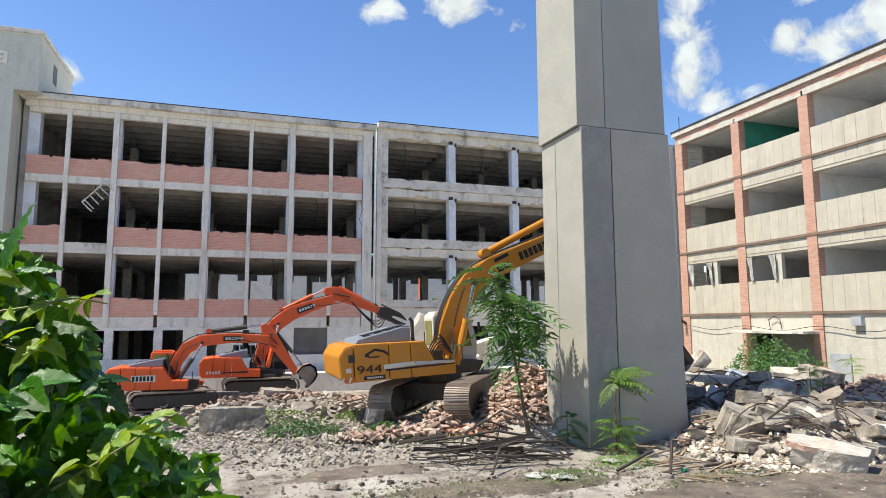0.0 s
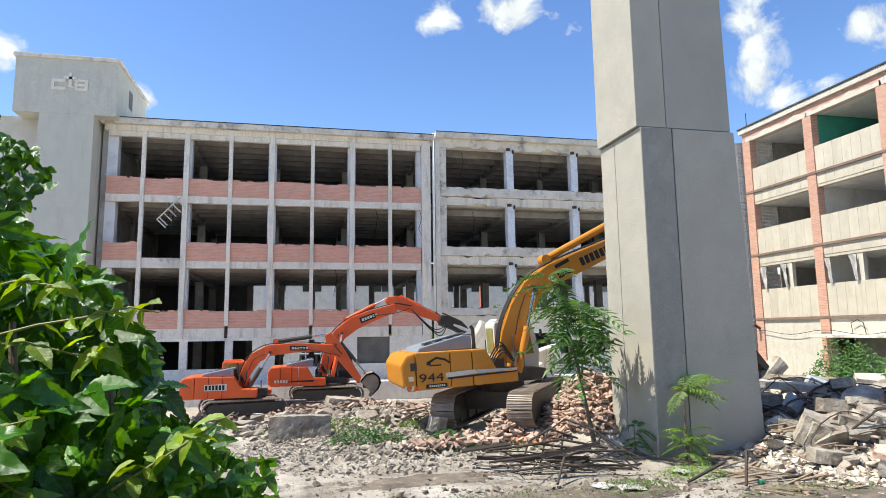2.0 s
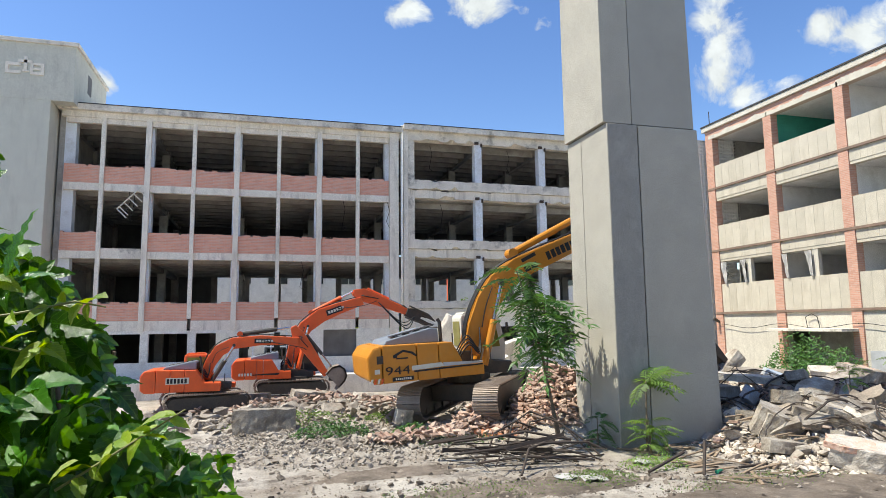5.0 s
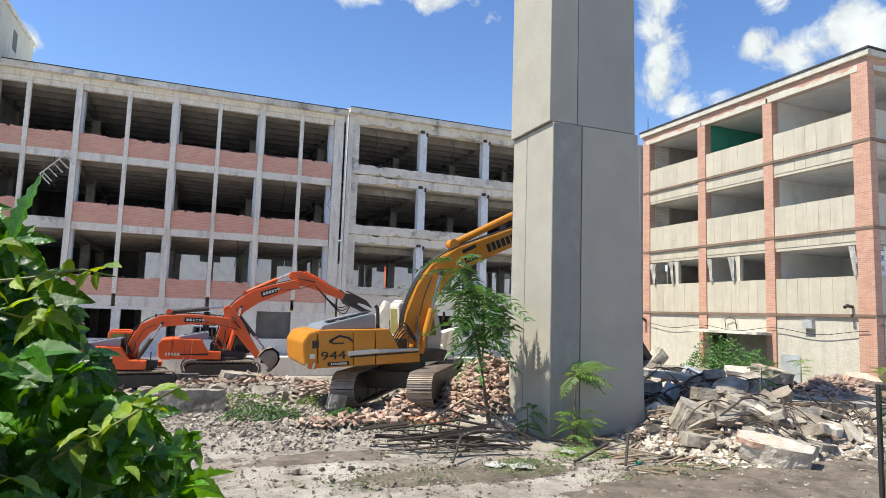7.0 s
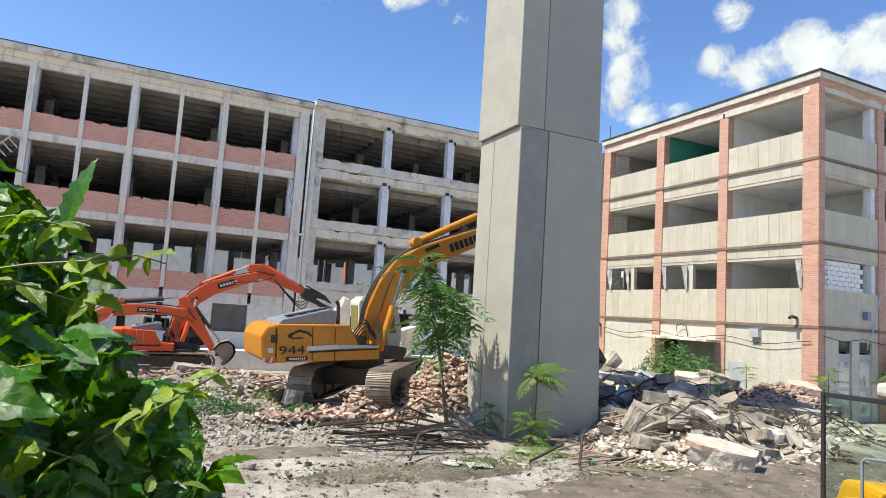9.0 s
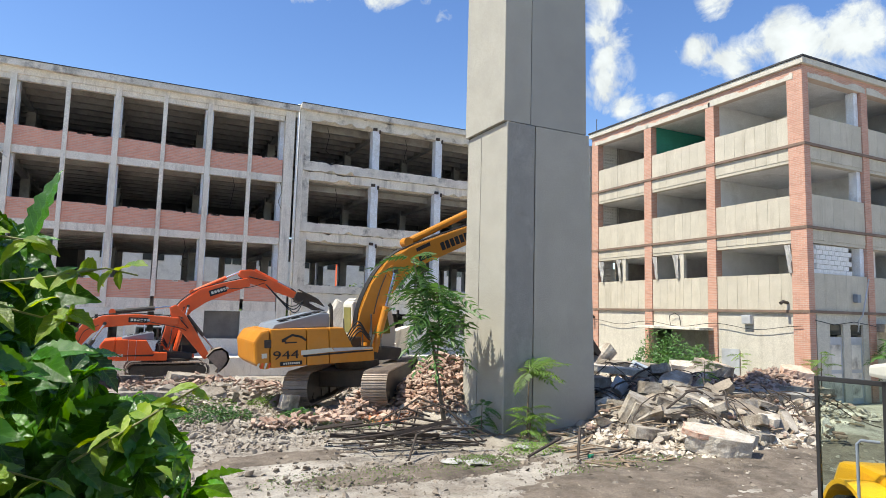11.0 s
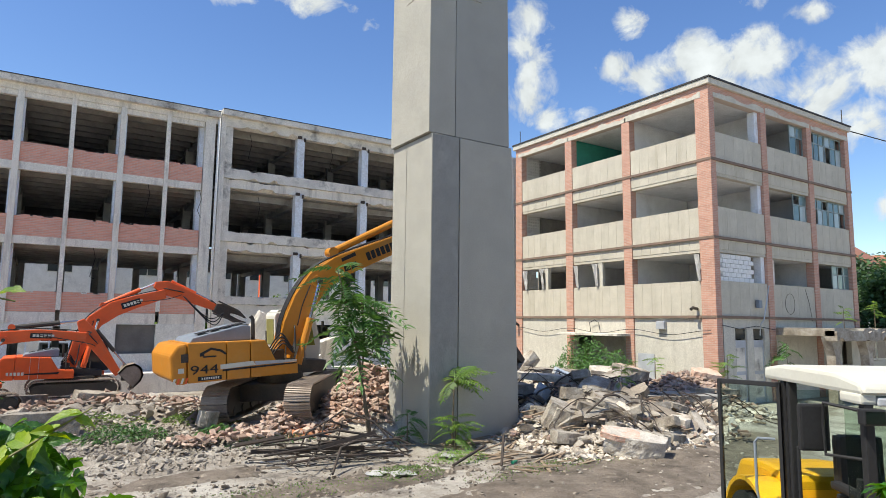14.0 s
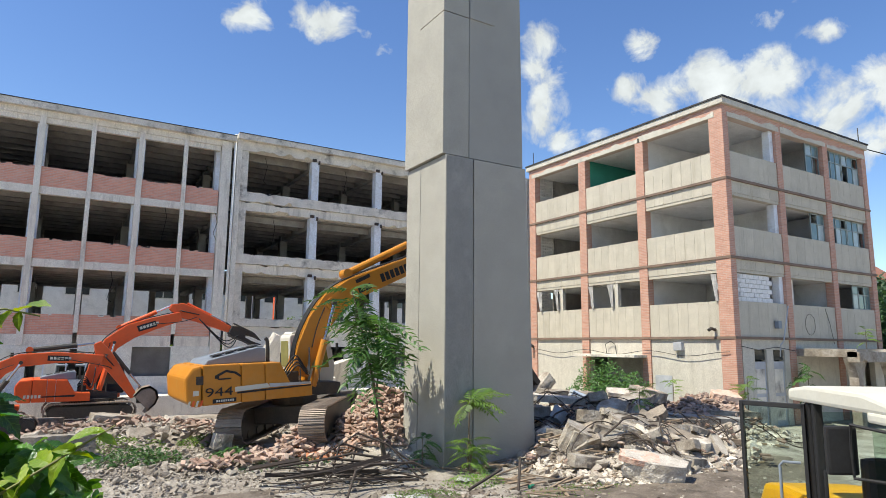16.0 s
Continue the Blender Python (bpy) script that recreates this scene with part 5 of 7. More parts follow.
part("column", bm_tube([(0.75, 0, 1.1), (0.55, 0, 1.62)], 0.05, 10), "black", wheel_)
lb("dashboard", 0.6, 0.95, -0.6, 0.6, 0.95, 1.4, "black", bevel=0.06)
# engine hood behind the cab, rear wing
part("engine_hood", bm_prism([(-1.05, 0.75), (-2.75, 0.7), (-2.85, 1.05), (-2.6, 1.42), (-1.9, 1.52), (-1.05, 1.52)], (-0.62, 0.62), "y", 0.09), "bright_yellow", loader, smooth=False)
for y0 in (-1.02, 0.6):
    arc = [(-1.45 + 0.72 * math.cos(a), 0.62 + 0.72 * math.sin(a)) for a in np.linspace(0.1, math.pi - 0.1, 13)]
    arc += [(-1.45 + 0.78 * math.cos(a), 0.62 + 0.78 * math.sin(a)) for a in np.linspace(math.pi - 0.1, 0.1, 13)]
    part("mudguard", bm_prism(arc, (y0, y0 + 0.42), "y"), "bright_yellow", loader)
lb("light_panel", -0.95, -0.55, -CW - 0.05, -CW - 0.02, 0.95, 1.2, "white_paint")
for x in (-1.45, 1.25):
    for y in (-0.82, 0.82):
        tyre = part("wheel", bm_tube([(x, y - 0.2, 0.6), (x, y + 0.2, 0.6)], 0.6, 28), "black", loader)
        part("rim", bm_tube([(x, y - 0.21, 0.6), (x, y + 0.21, 0.6)], 0.3, 20), "bright_yellow", tyre)
part("front_frame", bm_box(1.0, 2.1, -0.45, 0.45, 0.4, 0.95, 0.06), "bright_yellow", loader)
lb("handle_post", -0.42, -0.38, -CW - 0.03, -CW + 0.01, 1.0, 2.0, "black")
# open door, swung back about the rear post
door_l = part("cab_door", bm_box(-0.04, 0.0, -0.03, 0.03, 0.85, 2.66), "black", loader, "open glazed cab door")
door_l.matrix_basis = pose(-0.98, -CW - 0.06, 0, 0, 0, 0)
dl = 0.74
for nm, a in (("door_rail", (-dl, 0.0, -0.03, 0.03, 2.6, 2.66)), ("door_rail", (-dl, 0.0, -0.03, 0.03, 0.85, 1.02)), ("door_stile", (-dl - 0.045, -dl, -0.03, 0.03, 0.85, 2.66))):
    part(nm, bm_box(*a, 0.008), "black" if nm != "door_rail" or a[4] > 2 else "light_gray", door_l)
g_ = part("door_pane", bm_box(-dl, -0.04, -0.006, 0.006, 1.02, 2.6), "tinted_glass", door_l)
g_.visible_shadow = False
part("door_handle", bm_tube([(-0.08, -0.03, 1.15), (-0.1, -0.1, 1.15), (-0.28, -0.1, 1.2), (-0.3, -0.1, 1.3), (-0.3, -0.1, 1.9), (-0.26, -0.1, 1.95), (-0.08, -0.03, 1.95)], 0.018, 8), "slate", door_l)
door_l.matrix_basis = pose(-0.64, -CW - 0.08, 0.08, 0, 0, 47)
mir = part("mirror", bm_box(0.5, 0.57, -1.24, -0.92, 2.12, 2.62, 0.03), "black", loader)
part("mirror_arm", bm_tube([(0.96, -0.8, 2.6), (0.6, -1.0, 2.64), (0.58, -1.0, 2.4), (0.6, -1.0, 2.1), (0.96, -0.8, 2.12)], 0.018, 8), "black", mir)
lamp_ = part("work_light", bm_box(1.02, 1.14, -0.9, -0.68, 2.48, 2.64, 0.02), "black", loader)
part("lens", bm_box(1.141, 1.15, -0.88, -0.7, 2.5, 2.62), "tinted_glass", lamp_)
part("wiper", bm_tube([(1.01, -0.5, 1.35), (1.02, -0.45, 2.1)], 0.015, 6), "black", loader)

# ---- heaps of rubble ----
def lump_mesh(name, size, mat, seed, points=11, flat=1.0):
    """An angular broken piece: the hull of scattered points."""
    rnd = random.Random(seed)
    bm = bmesh.new()
    for _ in range(points):
        v = Vector((rnd.uniform(-1, 1), rnd.uniform(-1, 1), rnd.uniform(-1, 1)))
        v = v.normalized() * (0.75 + 0.25 * rnd.random())
        bm.verts.new((v.x * size[0], v.y * size[1], v.z * size[2] * flat))
    got = bmesh.ops.convex_hull(bm, input=bm.verts[:])
    bmesh.ops.delete(bm, geom=[g for g in got["geom_interior"] if isinstance(g, bmesh.types.BMVert)], context="VERTS")
    me = bpy.data.meshes.new(name)
    bm.to_mesh(me)
    bm.free()
    me.materials.append(M[mat])
    return me


def broken_brick(seed):
    """A brick with knocked-off corners."""
    rnd = random.Random(seed)
    bm = bm_box(-0.125, 0.125 - rnd.choice((0, 0.05, 0.11)), -0.06, 0.06, -0.034, 0.034)
    for v in bm.verts:
        v.co += Vector((rnd.uniform(-0.022, 0.012), rnd.uniform(-0.014, 0.008), rnd.uniform(-0.01, 0.006)))
    bmesh.ops.bevel(bm, geom=bm.edges[:], offset=0.007, segments=1, affect="EDGES")
    me = bpy.data.meshes.new("brick")
    bm.to_mesh(me)
    bm.free()
    me.materials.append(M["loose_brick"])
    return me


BRICKS = [broken_brick(i) for i in range(8)]
LUMPS = [lump_mesh("chunk", (1.0, 0.75, 0.5), "rubble", 40 + i) for i in range(8)]


def give_uv(me, uvs):
    """One texture place for each vertex."""
    layer = me.uv_layers.new(name="UVMap")
    for loop in me.loops:
        layer.data[loop.index].uv = uvs[loop.vertex_index]


def vertex_uvs(me):
    out = [(0.3, 0.3)] * len(me.vertices)
    if me.uv_layers:
        data = me.uv_layers[0].data
        for loop in me.loops:
            out[loop.vertex_index] = tuple(data[loop.index].uv)
    return out


def merged(name, meshes, places, parent, material, label=""):
    """Many small pieces joined into one loose mesh."""
    verts, faces = [], []
    for me_, m in places:
        base = len(verts)
        verts += [tuple(m @ v.co) for v in me_.vertices]
        faces += [tuple(base + i for i in p.vertices) for p in me_.polygons]
    me = bpy.data.meshes.new(name)
    me.from_pydata(verts, [], faces)
    me.materials.append(M[material])
    if places and places[0][0].uv_layers:
        known = {}
        uvs = []
        for me_, m in places:
            if me_.name not in known:
                known[me_.name] = vertex_uvs(me_)
            uvs += known[me_.name]
        give_uv(me, uvs)
        for p in me.polygons:
            p.use_smooth = True
    ob = new(name, me)
    if parent:
        ob.parent = parent
    return tagged(ob, label, kind="stuff")


rnd = random.Random(5)


def strew(cx, cy, rx, ry, count, size, lift=0.0, flat=1.0, meshes=None, big=1.0):
    """Random resting places on an oval of ground, denser towards its middle."""
    out = []
    for _ in range(count):
        a, r = rnd.uniform(0, math.tau), rnd.random() ** 0.7
        x, y = cx + rx * r * math.cos(a), cy + ry * r * math.sin(a)
        s = size * rnd.uniform(0.5, 1.3) * (1 + (big - 1) * (rnd.random() ** 6))
        z = height(x, y) + lift * (1 - r) * rnd.random() + s * 0.22
        m = Matrix.Translation((x, y, z)) @ Euler((rnd.uniform(-0.6, 0.6), rnd.uniform(-0.6, 0.6), rnd.uniform(0, 6.3))).to_matrix().to_4x4() @ Matrix.Diagonal((s, s * rnd.uniform(0.7, 1.2), s * rnd.uniform(0.6, 1.1) * flat, 1))
        out.append((rnd.choice(meshes or LUMPS), m))
    return out


# brick heap between the amber machine and the pylon
brick_heap = tagged(empty("brick_heap", pose(8.6, 19.3, 0)), "heap of broken red bricks and mortar beside the excavator", "rubble heap")
inv = Matrix.Translation((-8.6, -19.3, 0))
near_bricks = []
for _ in range(300):
    a, r = rnd.uniform(0, math.tau), rnd.random() ** 0.6
    x, y = 9.0 + 1.8 * r * math.cos(a), 18.6 + 1.3 * r * math.sin(a)
    m = Matrix.Translation((x, y, height(x, y) + rnd.uniform(0.02, 0.12))) @ Euler((rnd.uniform(-0.7, 0.7), rnd.uniform(-0.7, 0.7), rnd.uniform(0, 6.3))).to_matrix().to_4x4() @ Matrix.Diagonal((1.1, 1.1, 1.1, 1))
    near_bricks.append((rnd.choice(BRICKS), m))
for me_, m in near_bricks:
    share("brick", me_, inv @ m, brick_heap)
more = strew(8.8, 19.4, 2.2, 2.0, 1500, 1.0, 0.1, meshes=BRICKS) + strew(5.4, 18.1, 2.4, 0.6, 260, 0.95, 0.06, meshes=BRICKS) + strew(6.5, 18.7, 0.75, 0.5, 240, 1.0, 0.62, meshes=BRICKS)
merged("loose_bricks", BRICKS, [(a, inv @ b) for a, b in more], brick_heap, "loose_brick")
merged("mortar_rubble", LUMPS, [(a, inv @ b) for a, b in strew(8.0, 19.0, 3.2, 2.0, 260, 0.09, 0.08)], brick_heap, "rubble")
dust = bmesh.new()
bmesh.ops.create_grid(dust, x_segments=26, y_segments=16, size=1.0)
for v in dust.verts:
    x, y = 6.9 + v.co.x * 0.95, 18.15 + v.co.y * 0.5
    edge = max(0, 1 - v.co.x ** 2 - v.co.y ** 2)
    v.co = (x, y, height(x, y) - 0.04 + 0.22 * edge ** 0.7 + 0.05 * noise.noise((x * 3, y * 3, 2)))
tagged(part("brick_dust_pile", dust, "brick_dust", None, smooth=True), "small mound of crushed orange brick dust", "dust pile", kind="stuff")

def soil(cx, cy, rx, ry, seed, label):
    """A churned sheet of dark soil that sinks into the ground at its ragged rim."""
    nx, ny = int(rx * 2 / 0.1), int(ry * 2 / 0.1)
    verts, faces = [], []
    for j in range(ny + 1):
        for i in range(nx + 1):
            a, b = -1 + 2 * i / nx, -1 + 2 * j / ny
            x, y = cx + a * rx, cy + b * ry
            rim = 1 - (a * a + b * b)
            lump = 0.5 * noise.noise((x * 0.9, y * 1.6, seed)) + 0.3 * noise.noise((x * 3.1, y * 4.0, seed + 3))
            verts.append((x, y, height(x, y) - 0.05 + 0.09 * max(-0.6, min(1, rim * 1.3 + lump)) + 0.022 * noise.noise((x * 9, y * 9, seed))))
    for j in range(ny):
        for i in range(nx):
            k_ = j * (nx + 1) + i
            faces.append((k_, k_ + 1, k_ + nx + 2, k_ + nx + 1))
    me = bpy.data.meshes.new("churned_soil")
    me.from_pydata(verts, [], faces)
    for p in me.polygons:
        p.use_smooth = True
    me.materials.append(M["soil"])
    return tagged(new("churned_soil", me), label, "soil", kind="stuff")


soil(11.6, 10.3, 5.8, 2.3, 1.0, "churned dark brown soil in front of the concrete rubble")
soil(6.0, 12.6, 3.4, 0.9, 5.0, "dark damp soil with wheel ruts by the scrap iron")
soil(3.0, 14.8, 2.6, 0.8, 9.0, "dark damp soil with wheel ruts on the dirt")
soil(16.6, 11.0, 3.8, 1.9, 13.0, "churned dark brown soil in front of the concrete rubble")
soil(12.3, 14.2, 1.0, 1.2, 17.0, "brown soil heaped against the foot of the pylon")
# scattered gravel and debris over the yard
debris = strew(3.0, 18.5, 5.0, 3.0, 2400, 0.065, 0.08, big=3.2) + strew(2.5, 19.6, 4.5, 1.8, 3000, 0.045, 0.1, big=2.5) + strew(13.0, 10.9, 5.5, 1.9, 500, 0.025, 0.04, big=4) + strew(0.0, 23.5, 6.0, 3.0, 900, 0.16, 0.15, big=3.0) + strew(4.0, 25.5, 5.0, 3.0, 700, 0.16, 0.2, big=3)
clods = strew(8.0, 13.5, 9.0, 3.0, 700, 0.035, 0.0, big=4) + strew(7.0, 10.8, 10.0, 3.6, 2200, 0.015, 0.0, big=5) + strew(3.0, 14.0, 5.0, 3.0, 700, 0.03, 0.0, big=5) + strew(13.0, 10.9, 5.5, 1.9, 2600, 0.022, 0.0, big=5) + strew(6.0, 12.7, 3.6, 1.0, 1300, 0.02, 0.0, big=5)
merged("gravel", LUMPS, debris, None, "rubble", "gray concrete crumbs and gravel strewn over the yard")
merged("dirt_clods", LUMPS, clods, None, "clod", "small brown clods of dirt and stone on the yard")
merged("scattered_bricks", BRICKS, strew(2.5, 25.0, 5.0, 2.0, 380, 1.0, 0.25, meshes=BRICKS) + strew(17, 15, 6, 4, 200, 1.0, 0.2, meshes=BRICKS) + strew(22.0, 16.6, 2.6, 2.0, 1500, 1.15, 0.35, meshes=BRICKS) + strew(18.0, 16.4, 3.0, 1.6, 500, 1.1, 0.4, meshes=BRICKS), None, "loose_brick",
       "broken bricks scattered through the rubble")

# concrete rubble at the right of the pylon
right_heap = tagged(empty("rubble_heap", pose(16.5, 16, 0)), "long heap of broken concrete slabs, bricks and twisted iron", "rubble heap")
inv = Matrix.Translation((-16.5, -16, 0))
for me_, m in strew(15.4, 13.6, 3.4, 2.3, 175, 0.22, 0.4, big=2.2) + strew(19.0, 17.6, 4.8, 3.2, 125, 0.34, 0.4, big=1.8):
    share("chunk", me_, inv @ m, right_heap)
merged("rubble_crumb", LUMPS, [(a, inv @ b) for a, b in strew(15.6, 14.2, 4.6, 3.2, 2600, 0.12, 0.28, big=2.5) + strew(20.0, 18.0, 6.0, 4.0, 1700, 0.15, 0.35, big=2) + strew(20.5, 14.2, 4.2, 2.0, 1500, 0.09, 0.2, big=3) + strew(15.0, 13.4, 3.6, 2.0, 2600, 0.05, 0.3, big=3) + strew(14.2, 12.3, 2.6, 1.2, 900, 0.11, 0.25, big=2)], right_heap, "rubble")


def slab(x, y, z, size, turn, mat="slab", name="broken_concrete", label="broken piece of gray concrete lying in the rubble", seed=0, group="broken concrete pieces"):
    """A broken slab with ragged edges."""
    r = random.Random(seed)
    lx, ly, lz = size
    n = 10
    out = []
    for i in range(n):
        a = i / n * math.tau
        c, s = math.cos(a), math.sin(a)
        k = 1 / max(abs(c), abs(s))
        out.append((lx / 2 * c * k * r.uniform(0.82, 1.0), ly / 2 * s * k * r.uniform(0.82, 1.0)))
    bm = bm_prism(out, (-lz / 2, lz / 2), "z")
    bmesh.ops.subdivide_edges(bm, edges=bm.edges[:], cuts=4, use_grid_fill=True)
    for v in bm.verts:
        v.co += 0.09 * min(lz, 0.45) * noise.noise_vector(v.co * 2.3 + Vector((seed * 3.1, 0, 0))) + 0.07 * min(lz, 0.4) * noise.noise_vector(v.co * 9 + Vector((seed * 1.7, 0, 0)))
    ob = part(name, bm, mat)
    ob.matrix_world = pose(x, y, z, *turn)
    return tagged(ob, label, "concrete piece", group)


for i, (x, y, z, size, turn) in enumerate([
        (13.3, 14.0, 0.55, (1.3, 0.9, 0.75), (12, 24, -35)), (14.4, 13.2, 0.72, (2.2, 0.5, 0.25), (10, 14, -32)),
        (15.6, 13.4, 0.75, (2.0, 1.2, 0.28), (24, 16, -25)), (13.9, 12.6, 0.35, (1.2, 0.5, 0.4), (0, 12, 30)), (12.5, 13.0, 0.22, (1.1, 0.45, 0.3), (0, 8, -10)),
        (14.9, 14.6, 1.1, (1.9, 0.6, 0.35), (-8, 5, -20)), (15.9, 15.3, 1.2, (1.3, 0.9, 0.3), (16, -18, 15)), (13.6, 17.2, 1.1, (2.4, 0.9, 0.4), (4, 3, 8)),
        (16.8, 16.8, 1.35, (1.6, 0.8, 0.3), (-14, 20, 40)), (18.3, 14.7, 0.75, (3.2, 0.4, 0.28), (0, 4, -6)), (19.3, 17.4, 1.2, (2.6, 1.0, 0.3), (12, -8, 15)),
        (17.1, 18.5, 1.4, (2.8, 1.0, 0.35), (6, 4, -10)), (20.8, 18.0, 1.25, (1.6, 1.3, 0.7), (12, 8, 10)), (14.3, 11.5, 0.22, (0.8, 0.6, 0.4), (10, 0, 70)),
        (15.1, 11.6, 0.2, (1.0, 0.6, 0.25), (5, 9, 15)), (1.9, 25.0, 0.75, (1.5, 0.9, 0.35), (4, 6, 10)), (4.3, 19.4, 0.6, (0.6, 0.4, 0.4), (0, 8, 20)), (-0.2, 26.2, 0.65, (1.2, 0.5, 0.3), (0, 0, -8)),
        (0.2, 20.6, 0.45, (2.0, 0.5, 0.85), (0, 0, -6)), (13.0, 18.6, 1.2, (3.0, 0.6, 0.35), (0, 2, 14)), (22.3, 15.2, 0.8, (2.4, 0.5, 0.2), (0, 3, -12))]):
    slab(x, y, z + (0.12 if x > 12 else 0), (size[0], size[1], size[2]), turn, seed=i)
for i in range(34):
    x, y = 13.0 + 4.6 * rnd.random(), 12.2 + 3.6 * rnd.random()
    slab(x, y, height(x, y) + 0.18 + 0.3 * rnd.random(), (rnd.uniform(0.5, 1.3), rnd.uniform(0.3, 0.75), rnd.uniform(0.12, 0.3)), (rnd.uniform(-38, 38), rnd.uniform(-32, 32), rnd.uniform(0, 180)), rnd.choice(("slab", "slab", "rubble", "clod")), seed=200 + i)
slab(12.97, 11.58, 0.61, (1.05, 0.68, 0.14), (14, 8, -46), "salmon", "brick_facing", "orange brick facing clinging to a fallen concrete lump", 50, "fallen brick facing")
slab(14.4, 16.2, 1.15, (0.6, 0.4, 0.4), (20, 30, 25), "blue_paint", "painted_block", "broken wall block with blue painted plaster", 51, "painted wall blocks")
slab(16.8, 17.6, 1.5, (1.0, 0.45, 0.3), (14, 24, -25), "blue_paint", "painted_block", "broken wall block with blue painted plaster", 52, "painted wall blocks")
slab(20.9, 18.2, 1.55, (1.2, 1.0, 0.4), (12, 8, 10), "loose_brick", "brick_facing", "orange brick facing clinging to a fallen concrete lump", 53, "fallen brick facing")
slab(13.25, 11.4, 0.36, (1.65, 0.75, 0.55), (14, 8, -46), "pale_concrete", "concrete_boulder", "pale lump of broken concrete with orange plaster", 95, "fallen concrete lumps")
# long beams and flat panels lying across the heap
for i, (x, y, z, size, turn, mat) in enumerate([
        (20.2, 14.9, 0.85, (3.4, 0.5, 0.26), (8, 3, -32), "pillar_worn_shade"), (14.6, 13.0, 0.95, (1.9, 0.24, 0.16), (14, 22, -38), "slab"), (16.4, 12.7, 0.62, (1.7, 0.7, 0.18), (34, 20, -50), "clod"),
        (13.3, 13.9, 0.6, (1.1, 0.8, 0.7), (14, 20, -30), "slab"), (17.8, 19.2, 1.45, (2.4, 0.35, 0.24), (0, 3, -34), "pale_concrete"), (20.6, 18.9, 1.5, (1.8, 0.8, 0.16), (18, 4, -30), "pale_concrete"),
        (15.4, 17.4, 1.55, (2.0, 0.5, 0.22), (6, 5, -25), "pale_concrete"), (18.2, 13.0, 0.5, (2.6, 0.2, 0.16), (0, 4, -20), "wood"), (19.6, 12.7, 0.35, (2.2, 0.16, 0.12), (0, 5, -45), "wood"),
        (15.2, 14.3, 1.25, (1.4, 0.6, 0.2), (-14, 16, -20), "slab"), (23.4, 16.3, 1.3, (1.2, 0.9, 0.6), (14, 8, -40), "loose_brick")]):
    slab(x, y, z, size, turn, mat, "concrete_beam" if size[1] < 0.6 else "wall_panel", "long broken piece lying across the rubble heap", 300 + i, "long broken pieces")
# lump in the crusher's jaws
slab(17.62, 20.95, 1.65, (0.6, 0.6, 1.3), (0, 48, 0), "slab", "gripped_concrete", "lump of concrete gripped in steel crusher jaws", 54, "gripped concrete")
# tilted slabs of the collapsed bay
for i, (x, y, z, size, turn) in enumerate([(10.6, 33.2, 2.2, (3.6, 0.25, 2.4), (18, 28, 0)), (12.6, 32.4, 1.5, (2.8, 0.25, 2.0), (30, -14, 10)), (11.3, 31.6, 1.3, (2.6, 1.6, 0.25), (22, -24, 0))]):
    slab(x, y, z, size, turn, "concrete", "fallen_slab", "wall slab tipped against the foot of the building", 70 + i, "tipped wall slabs")


def wire(points, r, mat="rust", sides=6):
    return bm_tube(points, r, sides)


def curl(cx, cy, z, length, seed, bend=0.5, rise=0.4):
    r = random.Random(seed)
    a, p, out = r.uniform(0, math.tau), Vector((cx, cy, z)), []
    pitch = r.uniform(0, rise)
    for i in range(14):
        out.append(p.copy())
        a += r.uniform(-bend, bend)
        pitch -= 0.09 * rise * 2
        p = p + Vector((math.cos(a), math.sin(a), math.sin(pitch))) * length / 14
        p.z = max(p.z, height(p.x, p.y) + 0.03)
    return out


iron = tagged(empty("scrap_iron", pose(-0.85, 0.1, 0)), "tangle of rusty bent bars and pipes by the pylon", "scrap metal")
for i in range(46):
    x, y = 5.2 + 2.6 * rnd.random(), 14.3 + 1.5 * rnd.random()
    z, a, l = height(x, y) + 0.04 + 0.4 * rnd.random(), rnd.gauss(-0.1, 0.4), rnd.uniform(0.6, 1.9)
    pts, rise = [], rnd.gauss(0, 0.12)
    kink = rnd.uniform(0.4, 0.9)
    for j in range(7):
        t_ = j / 6
        bent = max(0, t_ - kink) * rnd.uniform(0.4, 1.2)
        px, py = x + l * t_ * math.cos(a), y + l * t_ * math.sin(a) + bent * 0.5
        pts.append((px, py, max(height(px, py) + 0.025, z + rise * l * (t_ - 0.5) - bent * 0.3)))
    part("bar", wire(pts, rnd.choice((0.008, 0.012, 0.016, 0.024))), rnd.choice(("rust", "rust", "dark_steel")), iron)
for i in range(9):
    x, y = 5.4 + 2.8 * rnd.random(), 14.4 + 1.4 * rnd.random()
    part("bar", wire(curl(x, y, height(x, y) + 0.08 + 0.3 * rnd.random(), rnd.uniform(1.2, 2.8), i, 0.07, 0.25), rnd.choice((0.007, 0.01, 0.014, 0.022))), "rust", iron)
